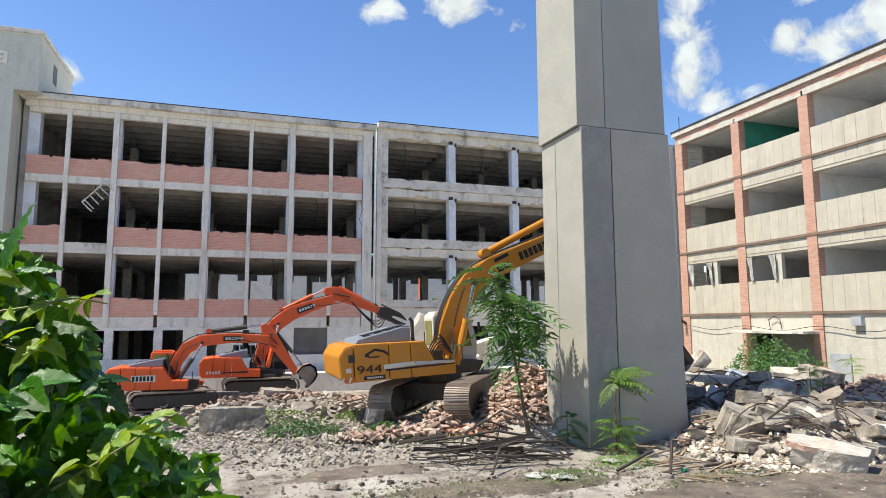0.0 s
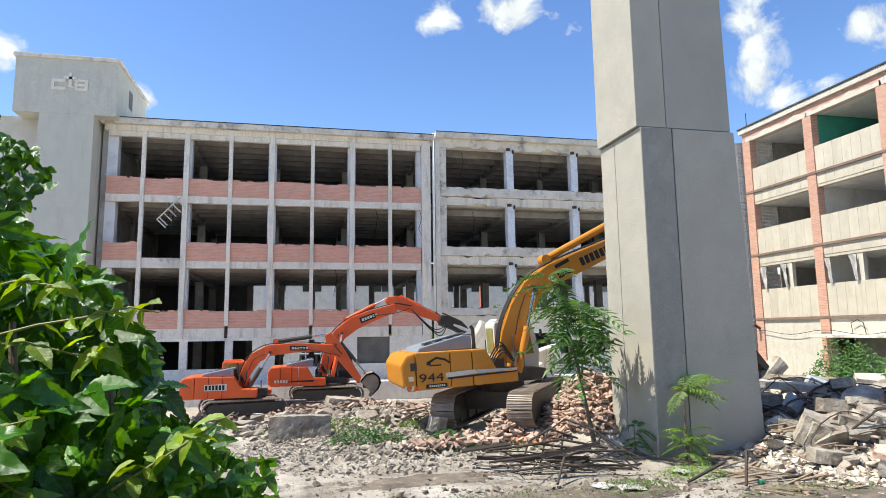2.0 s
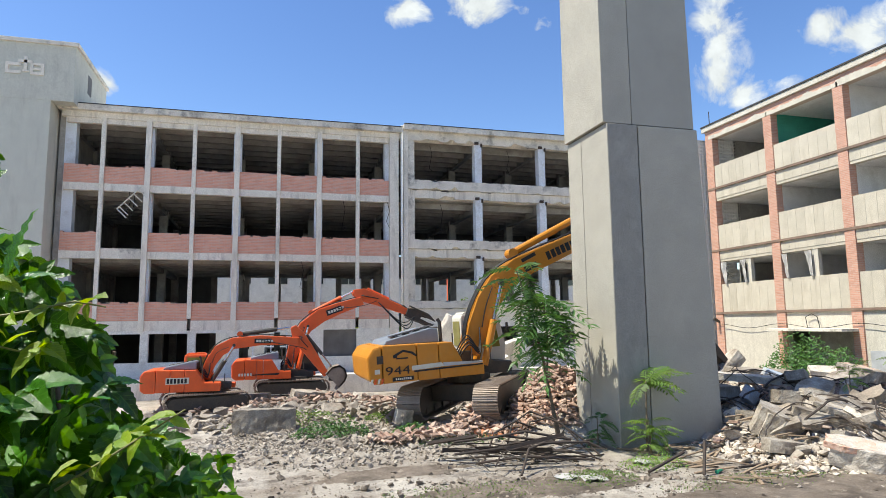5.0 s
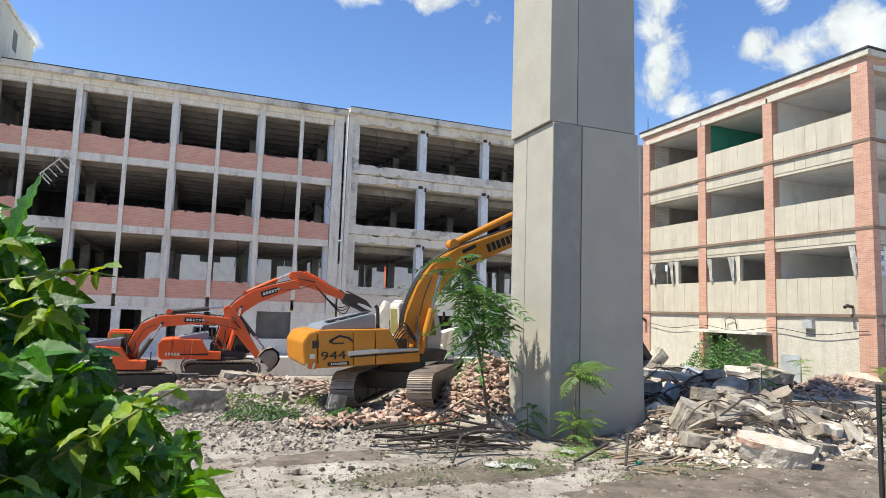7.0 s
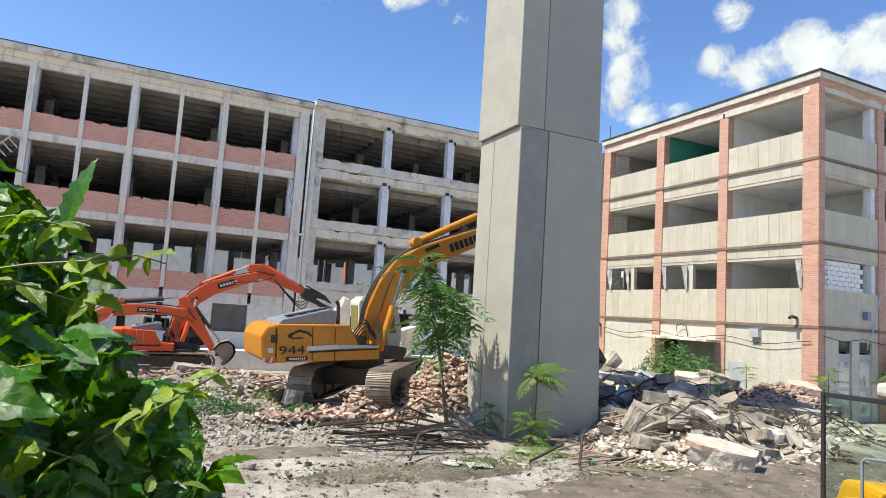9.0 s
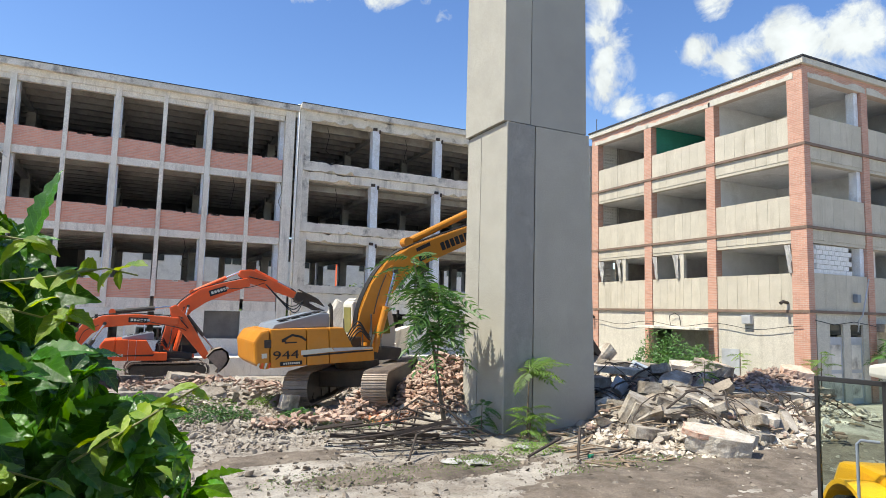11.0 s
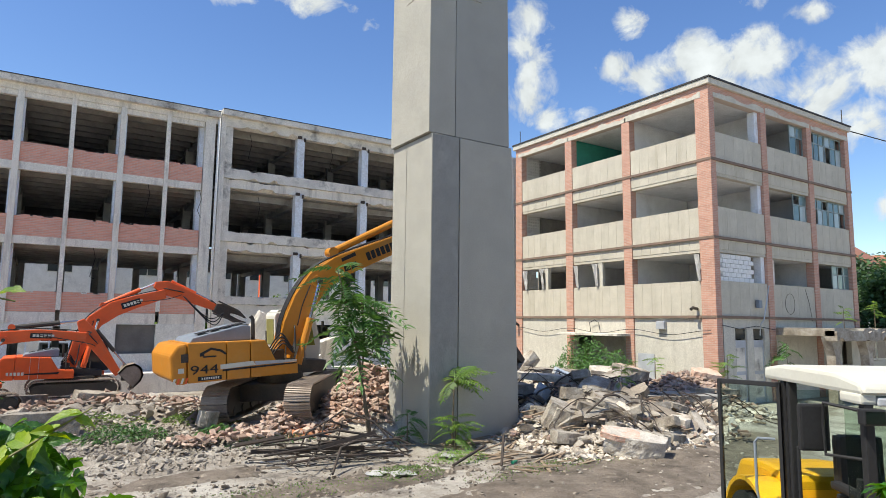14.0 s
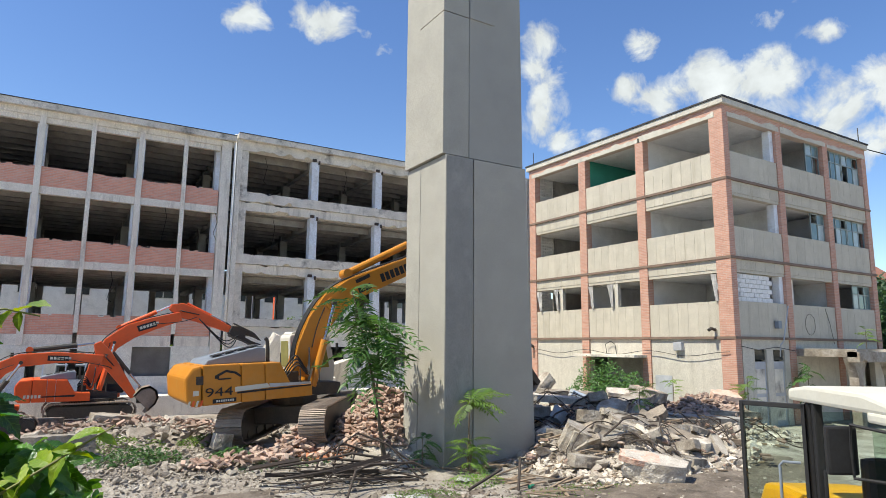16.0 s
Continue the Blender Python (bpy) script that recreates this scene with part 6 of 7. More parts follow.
for i, pts in enumerate([[(6.9, 15.2, 0.1), (7.2, 15.4, 0.85), (7.7, 15.4, 1.15), (8.4, 15.0, 0.85), (9.0, 14.5, 0.1)], [(7.3, 15.0, 0.1), (7.6, 15.2, 0.9), (8.2, 15.2, 1.0), (8.9, 14.8, 0.45), (9.2, 14.5, 0.1)],
                         [(6.3, 15.0, 0.1), (6.6, 15.1, 0.7), (7.2, 15.2, 0.95), (7.9, 15.1, 0.7)], [(5.4, 14.6, 0.35), (6.6, 14.6, 0.42), (8.2, 14.4, 0.3)], [(6.6, 13.4, 0.05), (7.0, 13.9, 0.5), (7.4, 14.0, 0.6), (8.6, 14.0, 0.55), (8.9, 13.9, 0.4)],
                         [(5.6, 15.3, 0.5), (6.9, 15.2, 0.6), (8.3, 14.9, 0.4)], [(5.8, 14.2, 0.2), (7.0, 14.1, 0.3), (8.7, 13.9, 0.15)], [(6.2, 14.9, 0.6), (7.3, 14.8, 0.75), (8.5, 14.7, 0.5)]]):
    part("pipe", wire(pts, 0.024 if i < 3 else 0.03, "rust", 8), "rust", iron)
for i, (x, y, l, yaw) in enumerate(((6.0, 15.2, 1.6, 8), (6.9, 14.6, 1.9, -12), (7.6, 15.1, 1.3, 4), (5.6, 15.6, 1.2, -6), (7.3, 14.2, 1.5, -3))):
    rail = bm_box(-l / 2, l / 2, -0.05, 0.05, -0.012, 0.012)
    box(rail, -l / 2, l / 2, -0.05, -0.035, 0.012, 0.09)
    o = part("angle_iron", rail, "rust", iron)
    o.matrix_basis = pose(x, y, height(x, y) + 0.28 + 0.08 * i, 20 * i, 6 - 4 * i, yaw)
rebar = tagged(empty("reinforcing_wire", pose(0, 0, 0)), "twisted reinforcing bars sticking out of concrete rubble", "rebar")
for i in range(130):
    x, y = 12.8 + 7.0 * rnd.random(), 12.6 + 6.0 * rnd.random()
    part("bar", wire(curl(x, y, height(x, y) + 0.35 + 0.4 * rnd.random(), rnd.uniform(0.9, 2.4), 100 + i, 0.5, 0.8), rnd.choice((0.012, 0.016, 0.022, 0.03))), "rust", rebar)
laths = tagged(empty("timber_scraps", pose(0, 0, 0)), "splintered timber laths lying on the dirt", "timber")
for i in range(120):
    x, y = 9.5 + 9.0 * rnd.random(), 11.2 + 4.5 * rnd.random()
    l = rnd.uniform(0.4, 1.5)
    o = part("lath", bm_box(-l / 2, l / 2, -0.035, 0.035, -0.015, 0.015), "wood", laths)
    o.matrix_basis = pose(x, y, height(x, y) + 0.05 + (0.25 if y > 12.8 and x > 12.6 else 0), rnd.uniform(-14, 14), rnd.uniform(-14, 14), rnd.uniform(-60, 60))
for pts in ([(10.8, 12.6, 0.06), (12.6, 12.8, 0.06)], [(9.6, 12.3, 0.04), (9.9, 12.6, 0.7)], [(8.6, 12.9, 0.05), (9.9, 13.4, 0.3)]):
    part("pole", wire(pts, 0.035, "rust", 7), "rust", laths)
# litter
def litter(x, y, size, seed, mat, name, label):
    bm = bmesh.new()
    bmesh.ops.create_grid(bm, x_segments=8, y_segments=6, size=size)
    for v in bm.verts:
        v.co.z = 0.09 * size / 0.3 * noise.noise(v.co * 6 + Vector((seed, 0, 0))) + 0.04
        v.co.x += 0.06 * noise.noise(v.co * 4 + Vector((0, seed, 0)))
    bmesh.ops.solidify(bm, geom=bm.faces[:], thickness=0.004)
    o = part(name, bm, mat)
    o.matrix_world = pose(x, y, height(x, y) + 0.03, 0, 0, seed * 40)
    return tagged(o, label, "litter")
litter(6.6, 13.0, 0.2, 1, "paper", "plastic_sheet", "crumpled white plastic sheet on the dirt")
litter(7.1, 12.7, 0.25, 2, "paper", "paper_sack", "torn gray paper sack on the dirt")
litter(9.0, 13.8, 0.2, 3, "paper", "plastic_sheet", "crumpled white plastic sheet by the pylon")
bottle = tagged(part("plastic_bottle", bm_tube([(0, 0, 0.05), (0.02, 0, 0.05), (0.17, 0, 0.05), (0.2, 0, 0.05), (0.25, 0, 0.05)], 0.045, 12, 0.6), "green_plastic"), "green plastic bottle lying on the dirt", "bottle")
bottle.matrix_world = pose(10.05, 12.45, height(10.05, 12.45), 0, 0, 25)
for x, y, s in ((3.9, 13.4, 0.13), (4.4, 13.3, 0.08), (3.2, 11.6, 0.07)):
    o = new("stone", LUMPS[2])
    o.matrix_world = pose(x, y, height(x, y) + s * 0.3, 0, 0, 40 * x) @ Matrix.Diagonal((s, s, s, 1))
    tagged(o, "pale lump of concrete lying on the dirt", "stone", "loose stones")

# ---- plants ----
def leaf_mesh(name, length, width, mat, seed, teeth=5, fold=0.25, curl_=0.25):
    """A pointed toothed leaf along +x, folded at its midrib and drooping at its tip."""
    r = random.Random(seed)
    n = teeth * 2 + 2
    mid, left, right = [], [], []
    for i in range(n + 1):
        t = i / n
        w = width * 0.5 * (math.sin(math.pi * min(t * 1.02, 1) ** 0.72) ** 0.8) * (1.08 if i % 2 else 0.93) if 0 < i < n else 0.0
        x = length * t
        z = -curl_ * length * t * t + 0.02 * length * r.uniform(-1, 1)
        mid.append((x, 0, z))
        vein = 0.003 * length * (1 if i % 2 else -1)
        left.append((x, w, z + fold * w + vein + 0.015 * length * r.uniform(-1, 1)))
        right.append((x, -w, z + fold * w + vein + 0.015 * length * r.uniform(-1, 1)))
    verts, faces = mid + mid, []
    wide_ = max(width * 0.5, 1e-6)
    uvs = [(i / n, 0.5) for i in range(n + 1)] * 2
    li, ri = {0: 0, n: n}, {0: n + 1, n: 2 * n + 1}
    for i in range(1, n):
        li[i] = len(verts)
        verts.append(left[i])
        uvs.append((i / n, 0.5 + 0.5 * left[i][1] / wide_))
        ri[i] = len(verts)
        verts.append(right[i])
        uvs.append((i / n, 0.5 + 0.5 * right[i][1] / wide_))
    for i in range(n):
        faces.append([k for k in dict.fromkeys((i, i + 1, li[i + 1], li[i]))])
        faces.append([k for k in dict.fromkeys((n + 1 + i, ri[i], ri[i + 1], n + 2 + i))])
    me = bpy.data.meshes.new(name)
    me.from_pydata(verts, [], faces)
    me.materials.append(M[mat])
    give_uv(me, uvs)
    for p in me.polygons:
        p.use_smooth = True
    return me


def palm_leaf(name, size, mat, seed, teeth):
    """Five pointed leaflets spread from one stalk like fingers."""
    rr = random.Random(seed)
    verts, faces, uvs = [(0, 0, 0)], [], [(0, 0.5)]
    for a, k in ((-105, 0.55), (-52, 0.82), (0, 1.0), (50, 0.84), (100, 0.58)):
        a += rr.uniform(-10, 10)
        one = leaf_mesh("leaflet", size * k, size * k * 0.5, mat, rr.randint(0, 999), teeth, rr.uniform(0.15, 0.4), rr.uniform(0.15, 0.5))
        m = pose(0, 0, 0, rr.uniform(-18, 18), rr.uniform(-6, 22), a)
        at = [0]
        uv_ = vertex_uvs(one)
        for v in list(one.vertices)[1:]:
            at.append(len(verts))
            verts.append(tuple(m @ v.co))
            uvs.append(uv_[v.index])
        faces += [tuple(at[i] for i in p.vertices) for p in one.polygons]
        bpy.data.meshes.remove(one)
    me = bpy.data.meshes.new(name)
    me.from_pydata(verts, [], faces)
    me.materials.append(M[mat])
    give_uv(me, uvs)
    for p in me.polygons:
        p.use_smooth = True
    return me


VINE = [palm_leaf("leaf", 0.105, "vine", i, 7) for i in range(7)]
INNER = [palm_leaf("leaf", 0.105, "vine", 60 + i, 3) for i in range(5)]
YOUNG = [leaf_mesh("leaf", 0.06, 0.032, "vine_young", 20 + i, 4, 0.3, 0.35) for i in range(4)]
HEART = [leaf_mesh("leaf", 0.055, 0.042, "vine", 30 + i, 3, 0.2, 0.35) for i in range(3)]


def leaf_turn(facing, droop, r):
    """A turn that points a leaf's upper face about facing, its tip hanging down by chance."""
    nrm = (Vector(facing) + Vector((r.uniform(-0.75, 0.75), r.uniform(-0.75, 0.75), r.uniform(-0.5, 0.6)))).normalized()
    tip = Vector((r.uniform(-1, 1), r.uniform(-0.7, 0.4), -droop + r.uniform(-0.5, 0.5)))
    tip = (tip - nrm * tip.dot(nrm)).normalized()
    m = Matrix((tip, nrm.cross(tip), nrm)).transposed()
    return m.to_4x4()


# upper edge of the creeper, as seen past: run and height for each metre of distance
EDGE = [(-0.62, 0.3), (-0.40, 0.245), (-0.347, 0.22), (-0.267, 0.195), (-0.19, 0.16), (-0.13, 0.105), (-0.078, 0.025), (-0.03, -0.065), (0.0, -0.1), (0.055, -0.13), (0.085, -0.15), (0.098, -0.2), (0.115, -0.27), (0.13, -0.35), (0.135, -0.5)]


def edge_at(u):
    for (a, b), (c, d) in zip(EDGE, EDGE[1:]):
        if a <= u <= c:
            return b + (d - b) * (u - a) / (c - a)
    return EDGE[0][1] if u < EDGE[0][0] else -9


creeper = tagged(empty("creeper", pose(-0.52, 1.5, 0)), "dense green creeper with glossy toothed leaves and young tendrils", "creeper")
inv = Matrix.Translation((0.4, -1.5, 0))
r = random.Random(11)
outer, inner, spare = [], [], []
while len(outer) < 300 or len(spare) < 300 or len(inner) < 3000:
    u, v = r.uniform(-0.95, 0.13), r.uniform(-0.62, 0.26)
    gap = edge_at(u) - v
    if gap < 0.03 or r.random() < 0.3 * (gap < 0.045):
        continue
    shell = len(outer) < 300 or len(spare) < 300
    d = 1.46 - 0.85 * min(gap, 0.45) - 0.2 * noise.noise((u * 8, v * 8, 5.0)) + (r.uniform(-0.05, 0.05) if len(outer) < 300 else r.uniform(0.08, 0.3)) if shell else r.uniform(1.7, 2.3)
    if not shell and gap < 0.05:
        continue
    if shell and len(outer) < 300 and noise.noise((u * 11, v * 11, 3.0)) < -0.08:
        continue
    d = max(d, 1.02)
    s = r.uniform(0.75, 1.45) if shell else r.uniform(0.55, 1.1)
    m = Matrix.Translation((u * d, d, E0 + v * d)) @ leaf_turn(r.choice(((-0.7, -0.35, 0.8), (-0.4, -0.45, 0.85), (-0.15, -0.85, 0.5))) if shell else (0.3, -0.9, 0.15), 0.7, r) @ Matrix.Diagonal((s, s, s, 1))
    (outer if len(outer) < 300 else spare if shell else inner).append((r.choice(VINE if shell else INNER), m))
for me_, m in outer:
    share("leaf", me_, inv @ m, creeper)
merged("outer_foliage", VINE, [(a, inv @ b) for a, b in spare], creeper, "vine")
merged("inner_foliage", VINE, [(a, inv @ b) for a, b in inner], creeper, "vine")
# lower growth down to the foot
low = []
while len(low) < 900:
    x, y, z = r.uniform(-1.7, 0.1), r.uniform(0.75, 2.2), r.uniform(0.05, E0 - 0.9)
    s = r.uniform(0.7, 1.5)
    low.append((r.choice(INNER), Matrix.Translation((x, y, z)) @ leaf_turn((-0.25, -0.5, 0.75), 0.5, r) @ Matrix.Diagonal((s, s, s, 1))))
merged("lower_foliage", INNER, [(a, inv @ b) for a, b in low], creeper, "vine")
# the upright leaf at the top of the edge
share("leaf", leaf_mesh("leaf", 0.12, 0.055, "vine", 77, 5, 0.2, 0.2), inv @ Matrix.Translation((-0.13, 1.26, E0 + 0.07)) @ leaf_turn((-0.6, -0.7, 0.2), -3.0, random.Random(3)) @ Matrix.Diagonal((1.1, 1.25, 1.0, 1)), creeper)
for i in range(16):
    x, y = r.uniform(-1.6, 0.0), r.uniform(1.5, 2.2)
    top = E0 + min(edge_at(x / y), 0.1) * y - 0.15
    pts = [(x + 0.08 * math.sin(i + j), y + 0.05 * math.cos(2 * j + i), top * j / 8) for j in range(9)]
    part("stem", bm_tube([(p[0] + 0.4, p[1] - 1.5, p[2]) for p in pts], 0.012, 6, 0.5), "bark", creeper)
# tendrils with young leaves
tendrils = [[(-0.30, 1.3, -0.03), (-0.18, 1.27, 0.0), (-0.1, 1.25, 0.012), (-0.02, 1.24, 0.03), (0.03, 1.24, 0.02)], [(-0.42, 1.2, -0.17), (-0.3, 1.16, -0.16), (-0.2, 1.14, -0.165), (-0.13, 1.13, -0.15)],
            [(-0.3, 1.25, 0.05), (-0.2, 1.22, 0.075), (-0.12, 1.2, 0.065)], [(-0.05, 1.3, -0.3), (0.08, 1.3, -0.22), (0.16, 1.3, -0.17)], [(-0.5, 1.2, 0.02), (-0.38, 1.15, -0.05), (-0.3, 1.13, -0.08)],
            [(-0.25, 1.2, -0.22), (-0.14, 1.16, -0.27), (-0.05, 1.14, -0.3)], [(-0.35, 1.3, -0.04), (-0.2, 1.28, -0.03), (-0.11, 1.27, -0.055), (-0.06, 1.27, -0.04)]]
for ti_, t_ in enumerate(tendrils):
    pts = [Vector((x + 0.4, y - 1.5, z + E0)) for x, y, z in t_]
    part("tendril", bm_tube(pts, 0.0028, 6, 0.5), "stem", creeper)
    for i in range(13):
        k = r.random() * (len(pts) - 1.001)
        p = pts[int(k)].lerp(pts[int(k) + 1], k % 1)
        s = r.uniform(0.5, 1.2)
        share("young_leaf", r.choice(YOUNG), Matrix.Translation(p) @ leaf_turn((-0.3, -0.4, 0.8), 0.4, r) @ Matrix.Diagonal((s, s, s, 1)), creeper)

for i in range(34):
    u, v, d = r.uniform(-0.5, 0.09), r.uniform(-0.55, -0.12), r.uniform(1.1, 1.2)
    if edge_at(u) - v < 0.02:
        continue
    s = r.uniform(0.45, 0.85)
    share("young_leaf", r.choice(YOUNG), inv @ Matrix.Translation((u * d, d, E0 + v * d)) @ leaf_turn((-0.3, -0.5, 0.8), 0.4, r) @ Matrix.Diagonal((s, s, s, 1)), creeper)

# bush with small leaves beyond it
bush = tagged(empty("bush", pose(-1.53, 2.9, 0.06)), "dark green bush with small pointed leaves", "bush")
small = []
while len(small) < 3800:
    p = Vector((r.gauss(0, 1), r.gauss(0, 1), r.gauss(0, 1))).normalized() * (r.random() ** 0.35)
    lump = 1 + 0.35 * noise.noise(p * 2.5)
    q = Vector((p.x * 0.55 * lump, p.y * 0.5 * lump, p.z * 0.5 * lump + E0 + 0.56))
    s = r.uniform(0.7, 1.25)
    small.append((r.choice(HEART), Matrix.Translation(q) @ leaf_turn((0.2, -0.8, 0.4), 0.6, r) @ Matrix.Diagonal((s, s, s, 1))))
for me_, m in small[:260]:
    share("leaf", me_, m, bush)
merged("foliage", HEART, small[260:], bush, "vine")
for i in range(7):
    part("stem", bm_tube([(0.1 * math.cos(i), 0.1 * math.sin(i), 0), (0.08 * math.cos(i * 2), 0.1 * math.sin(i), 2.2), (0.35 * math.cos(i), 0.3 * math.sin(i), E0 + 0.8)], 0.02, 6, 0.3), "bark", bush)


def frond_mesh(name, length, pairs, mat, seed, droop=0.5, wide=0.13):
    """A feather-shaped compound leaf along +x."""
    r_ = random.Random(seed)
    verts, faces = [], []

    def leaflet(base, d, up, l, w):
        p = Vector(verts[base])
        side_ = d.cross(up).normalized()
        b = len(verts)
        verts.extend(tuple(q) for q in (p + d * l * 0.4 + side_ * w / 2 + up * 0.01, p + d * l + up * -0.03, p + d * l * 0.4 - side_ * w / 2 + up * 0.01))
        faces.extend(((base, b, b + 1), (base, b + 1, b + 2)))
    last = None
    for i in range(pairs + 1):
        t = i / pairs
        p = Vector((length * t, 0, 0.12 * length * math.sin(t * 2.4) - droop * length * t * t))
        w = 0.006
        b = len(verts)
        verts.extend(((p.x, -w, p.z), (p.x, w, p.z)))
        if last is not None:
            faces.append((last, last + 1, b + 1, b))
        last = b
        if i < 2:
            continue
        l = wide * (0.6 + 0.6 * math.sin(math.pi * min(t * 0.9 + 0.05, 1))) * r_.uniform(0.85, 1.1)
        for s_ in (-1, 1):
            d = Vector((0.45, s_, -0.25 + r_.uniform(-0.2, 0.15))).normalized()
            leaflet(b + (s_ > 0), d, Vector((0, 0, 1)), l, l * 0.34)
    leaflet(last, Vector((1, 0, -0.4)).normalized(), Vector((0, 0, 1)), wide, wide * 0.35)
    me = bpy.data.meshes.new(name)
    me.from_pydata(verts, [], faces)
    me.materials.append(M[mat])
    return me


FRONDS = [frond_mesh("frond", 0.85, 11, "tree_leaf", i, 0.4 + 0.14 * i, 0.24) for i in range(4)]
LIGHT_FRONDS = [frond_mesh("frond", 0.72, 10, "shrub", 9 + i, 0.15 + 0.08 * i, 0.16) for i in range(3)]


def sapling(label, base, tall, spread, count, fronds, low, seed, lean=(0, 0), size=1.0):
    """A young tree with feathered leaves round a few thin stems."""
    rr = random.Random(seed)
    thing = tagged(empty("sapling", pose(*base)), label, "sapling")
    tops = []
    for i in range(3 if count > 20 else 1):
        a = rr.uniform(0, math.tau)
        tip = Vector((lean[0] + spread * 0.35 * math.cos(a) * (i > 0), lean[1] + spread * 0.35 * math.sin(a) * (i > 0), tall * (1 - 0.18 * i)))
        pts = [Vector((0.04 * i, 0, -0.1)), Vector((lean[0] * 0.25, lean[1] * 0.25, tall * 0.35)), Vector((tip.x * 0.6, tip.y * 0.6, tip.z * 0.7)), tip]
        part("stem", bm_tube(pts, 0.03 * size, 7, 0.35), "bark", thing)
        tops.append(pts)
    for i in range(count):
        pts = rr.choice(tops)
        t = low + (1 - low) * rr.random() ** 0.7
        k = min(t * 3, 2.999)
        p = pts[int(k)].lerp(pts[int(k) + 1], k % 1)
        yaw = rr.uniform(0, 360)
        s = rr.uniform(0.65, 1.15) * size
        share("frond", rr.choice(fronds), Matrix.Translation(p) @ pose(0, 0, 0, rr.uniform(-25, 25), rr.uniform(-35, 20) + 20 * (1 - t), yaw) @ Matrix.Diagonal((s, s, s, 1)), thing)
    return thing


sapling("young tree of heaven with feathered green leaves leaning beside the pylon", (8.1, 16.5, 0.3), 4.6, 2.0, 64, FRONDS, 0.7, 2, (-1.15, -0.1), 1.35)
sapling("thin sapling with pale feathered leaves in front of the pylon", (9.9, 14.9, 0.0), 1.85, 0.4, 15, LIGHT_FRONDS, 0.95, 3, (0.05, 0.0), 1.3)
sapling("low ferny weed at the foot of the pylon", (9.75, 14.55, 0.0), 0.95, 0.6, 34, LIGHT_FRONDS, 0.2, 4, (0.0, 0.0), 0.8)
sapling("low ferny weed at the foot of the pylon", (8.85, 15.6, 0.1), 0.8, 0.5, 14, FRONDS, 0.15, 5, (0, 0), 0.7)
sapling("low ferny weed growing from concrete rubble", (17.6, 15.6, 0.7), 1.3, 0.4, 12, LIGHT_FRONDS, 0.3, 6, (0, 0), 0.8)
sapling("weed growing against the corner pier", (24.5, 16.0, 0.6), 1.6, 0.5, 14, LIGHT_FRONDS, 0.4, 7, (-0.1, -0.1), 0.9)
sapling("weed growing against the cream wall", (23.9, 19.2, 0.5), 1.6, 0.3, 12, LIGHT_FRONDS, 0.4, 8, (0, 0), 0.7)
sapling("weed growing on the annex roof", (31.6, 14.6, 3.4), 0.9, 0.3, 10, LIGHT_FRONDS, 0.3, 21, (0, 0), 0.7)
sapling("weed growing on the annex roof", (34.2, 14.4, 3.4), 1.3, 0.4, 12, LIGHT_FRONDS, 0.3, 22, (0, 0), 0.8)
sapling("weed growing against the pier of the porch", (28.9, 15.9, 0.3), 2.4, 0.6, 18, FRONDS, 0.3, 9, (-0.1, -0.1), 0.9)


def weeds(label, cx, cy, rx, ry, tall, count, mat, seed, leaf=0.07, name="weeds"):
    """A patch of low weeds as many small leaves."""
    rr = random.Random(seed)
    verts, faces = [], []
    for _ in range(count):
        a, q = rr.uniform(0, math.tau), rr.random() ** 0.6
        x, y = cx + rx * q * math.cos(a), cy + ry * q * math.sin(a)
        lump = 0.5 + 0.5 * noise.noise((x * 1.4, y * 1.4, seed))
        z = height(x, y) + rr.random() * tall * (1 - q * q) * (0.4 + lump) + 0.03
        m = Matrix.Translation((x, y, z)) @ leaf_turn((-0.2, -0.3, 0.9), 0.2, rr)
        b = len(verts)
        s = leaf * rr.uniform(0.6, 1.4)
        verts.extend(tuple(m @ Vector(p)) for p in ((0, 0, 0), (s * 0.5, s * 0.24, 0.01), (s, 0, -0.02), (s * 0.5, -s * 0.24, 0.01)))
        faces.append((b, b + 1, b + 2, b + 3))
    me = bpy.data.meshes.new(name)
    me.from_pydata(verts, [], faces)
    me.materials.append(M[mat])
    return tagged(new(name, me), label, "weeds", kind="stuff")


weeds("bushy weeds in front of the corner block's porch", 22.8, 22.5, 1.4, 3.8, 2.5, 7500, "tree_leaf", 1, 0.15, "shrubbery")
weeds("low green weeds among the rubble", 2.2, 19.6, 1.3, 0.7, 0.45, 900, "tree_leaf", 2, 0.11)
weeds("low green weeds among the rubble", 4.4, 18.9, 0.7, 0.5, 0.4, 600, "tree_leaf", 3, 0.11)
weeds("low green weeds among the rubble", 4.6, 21.5, 1.2, 0.6, 0.4, 600, "shrub", 4, 0.11)
weeds("sparse grass and weeds on the dirt", 7.2, 12.8, 1.0, 0.7, 0.16, 800, "shrub", 5, 0.05)
weeds("sparse grass and weeds on the dirt", 9.2, 13.6, 0.9, 0.6, 0.25, 600, "shrub", 6, 0.06)
weeds("sparse grass and weeds on the dirt", 5.6, 17.6, 1.4, 0.4, 0.2, 500, "tree_leaf", 7, 0.07)
weeds("sparse grass and weeds on the dirt", 4.6, 12.6, 2.6, 0.7, 0.1, 500, "shrub", 13, 0.05)
weeds("sparse grass and weeds on the dirt", 10.8, 11.6, 2.8, 0.6, 0.1, 450, "shrub", 14, 0.05)
weeds("low green weeds among the rubble", 1.0, 21.5, 2.2, 0.8, 0.35, 700, "shrub", 15, 0.1)

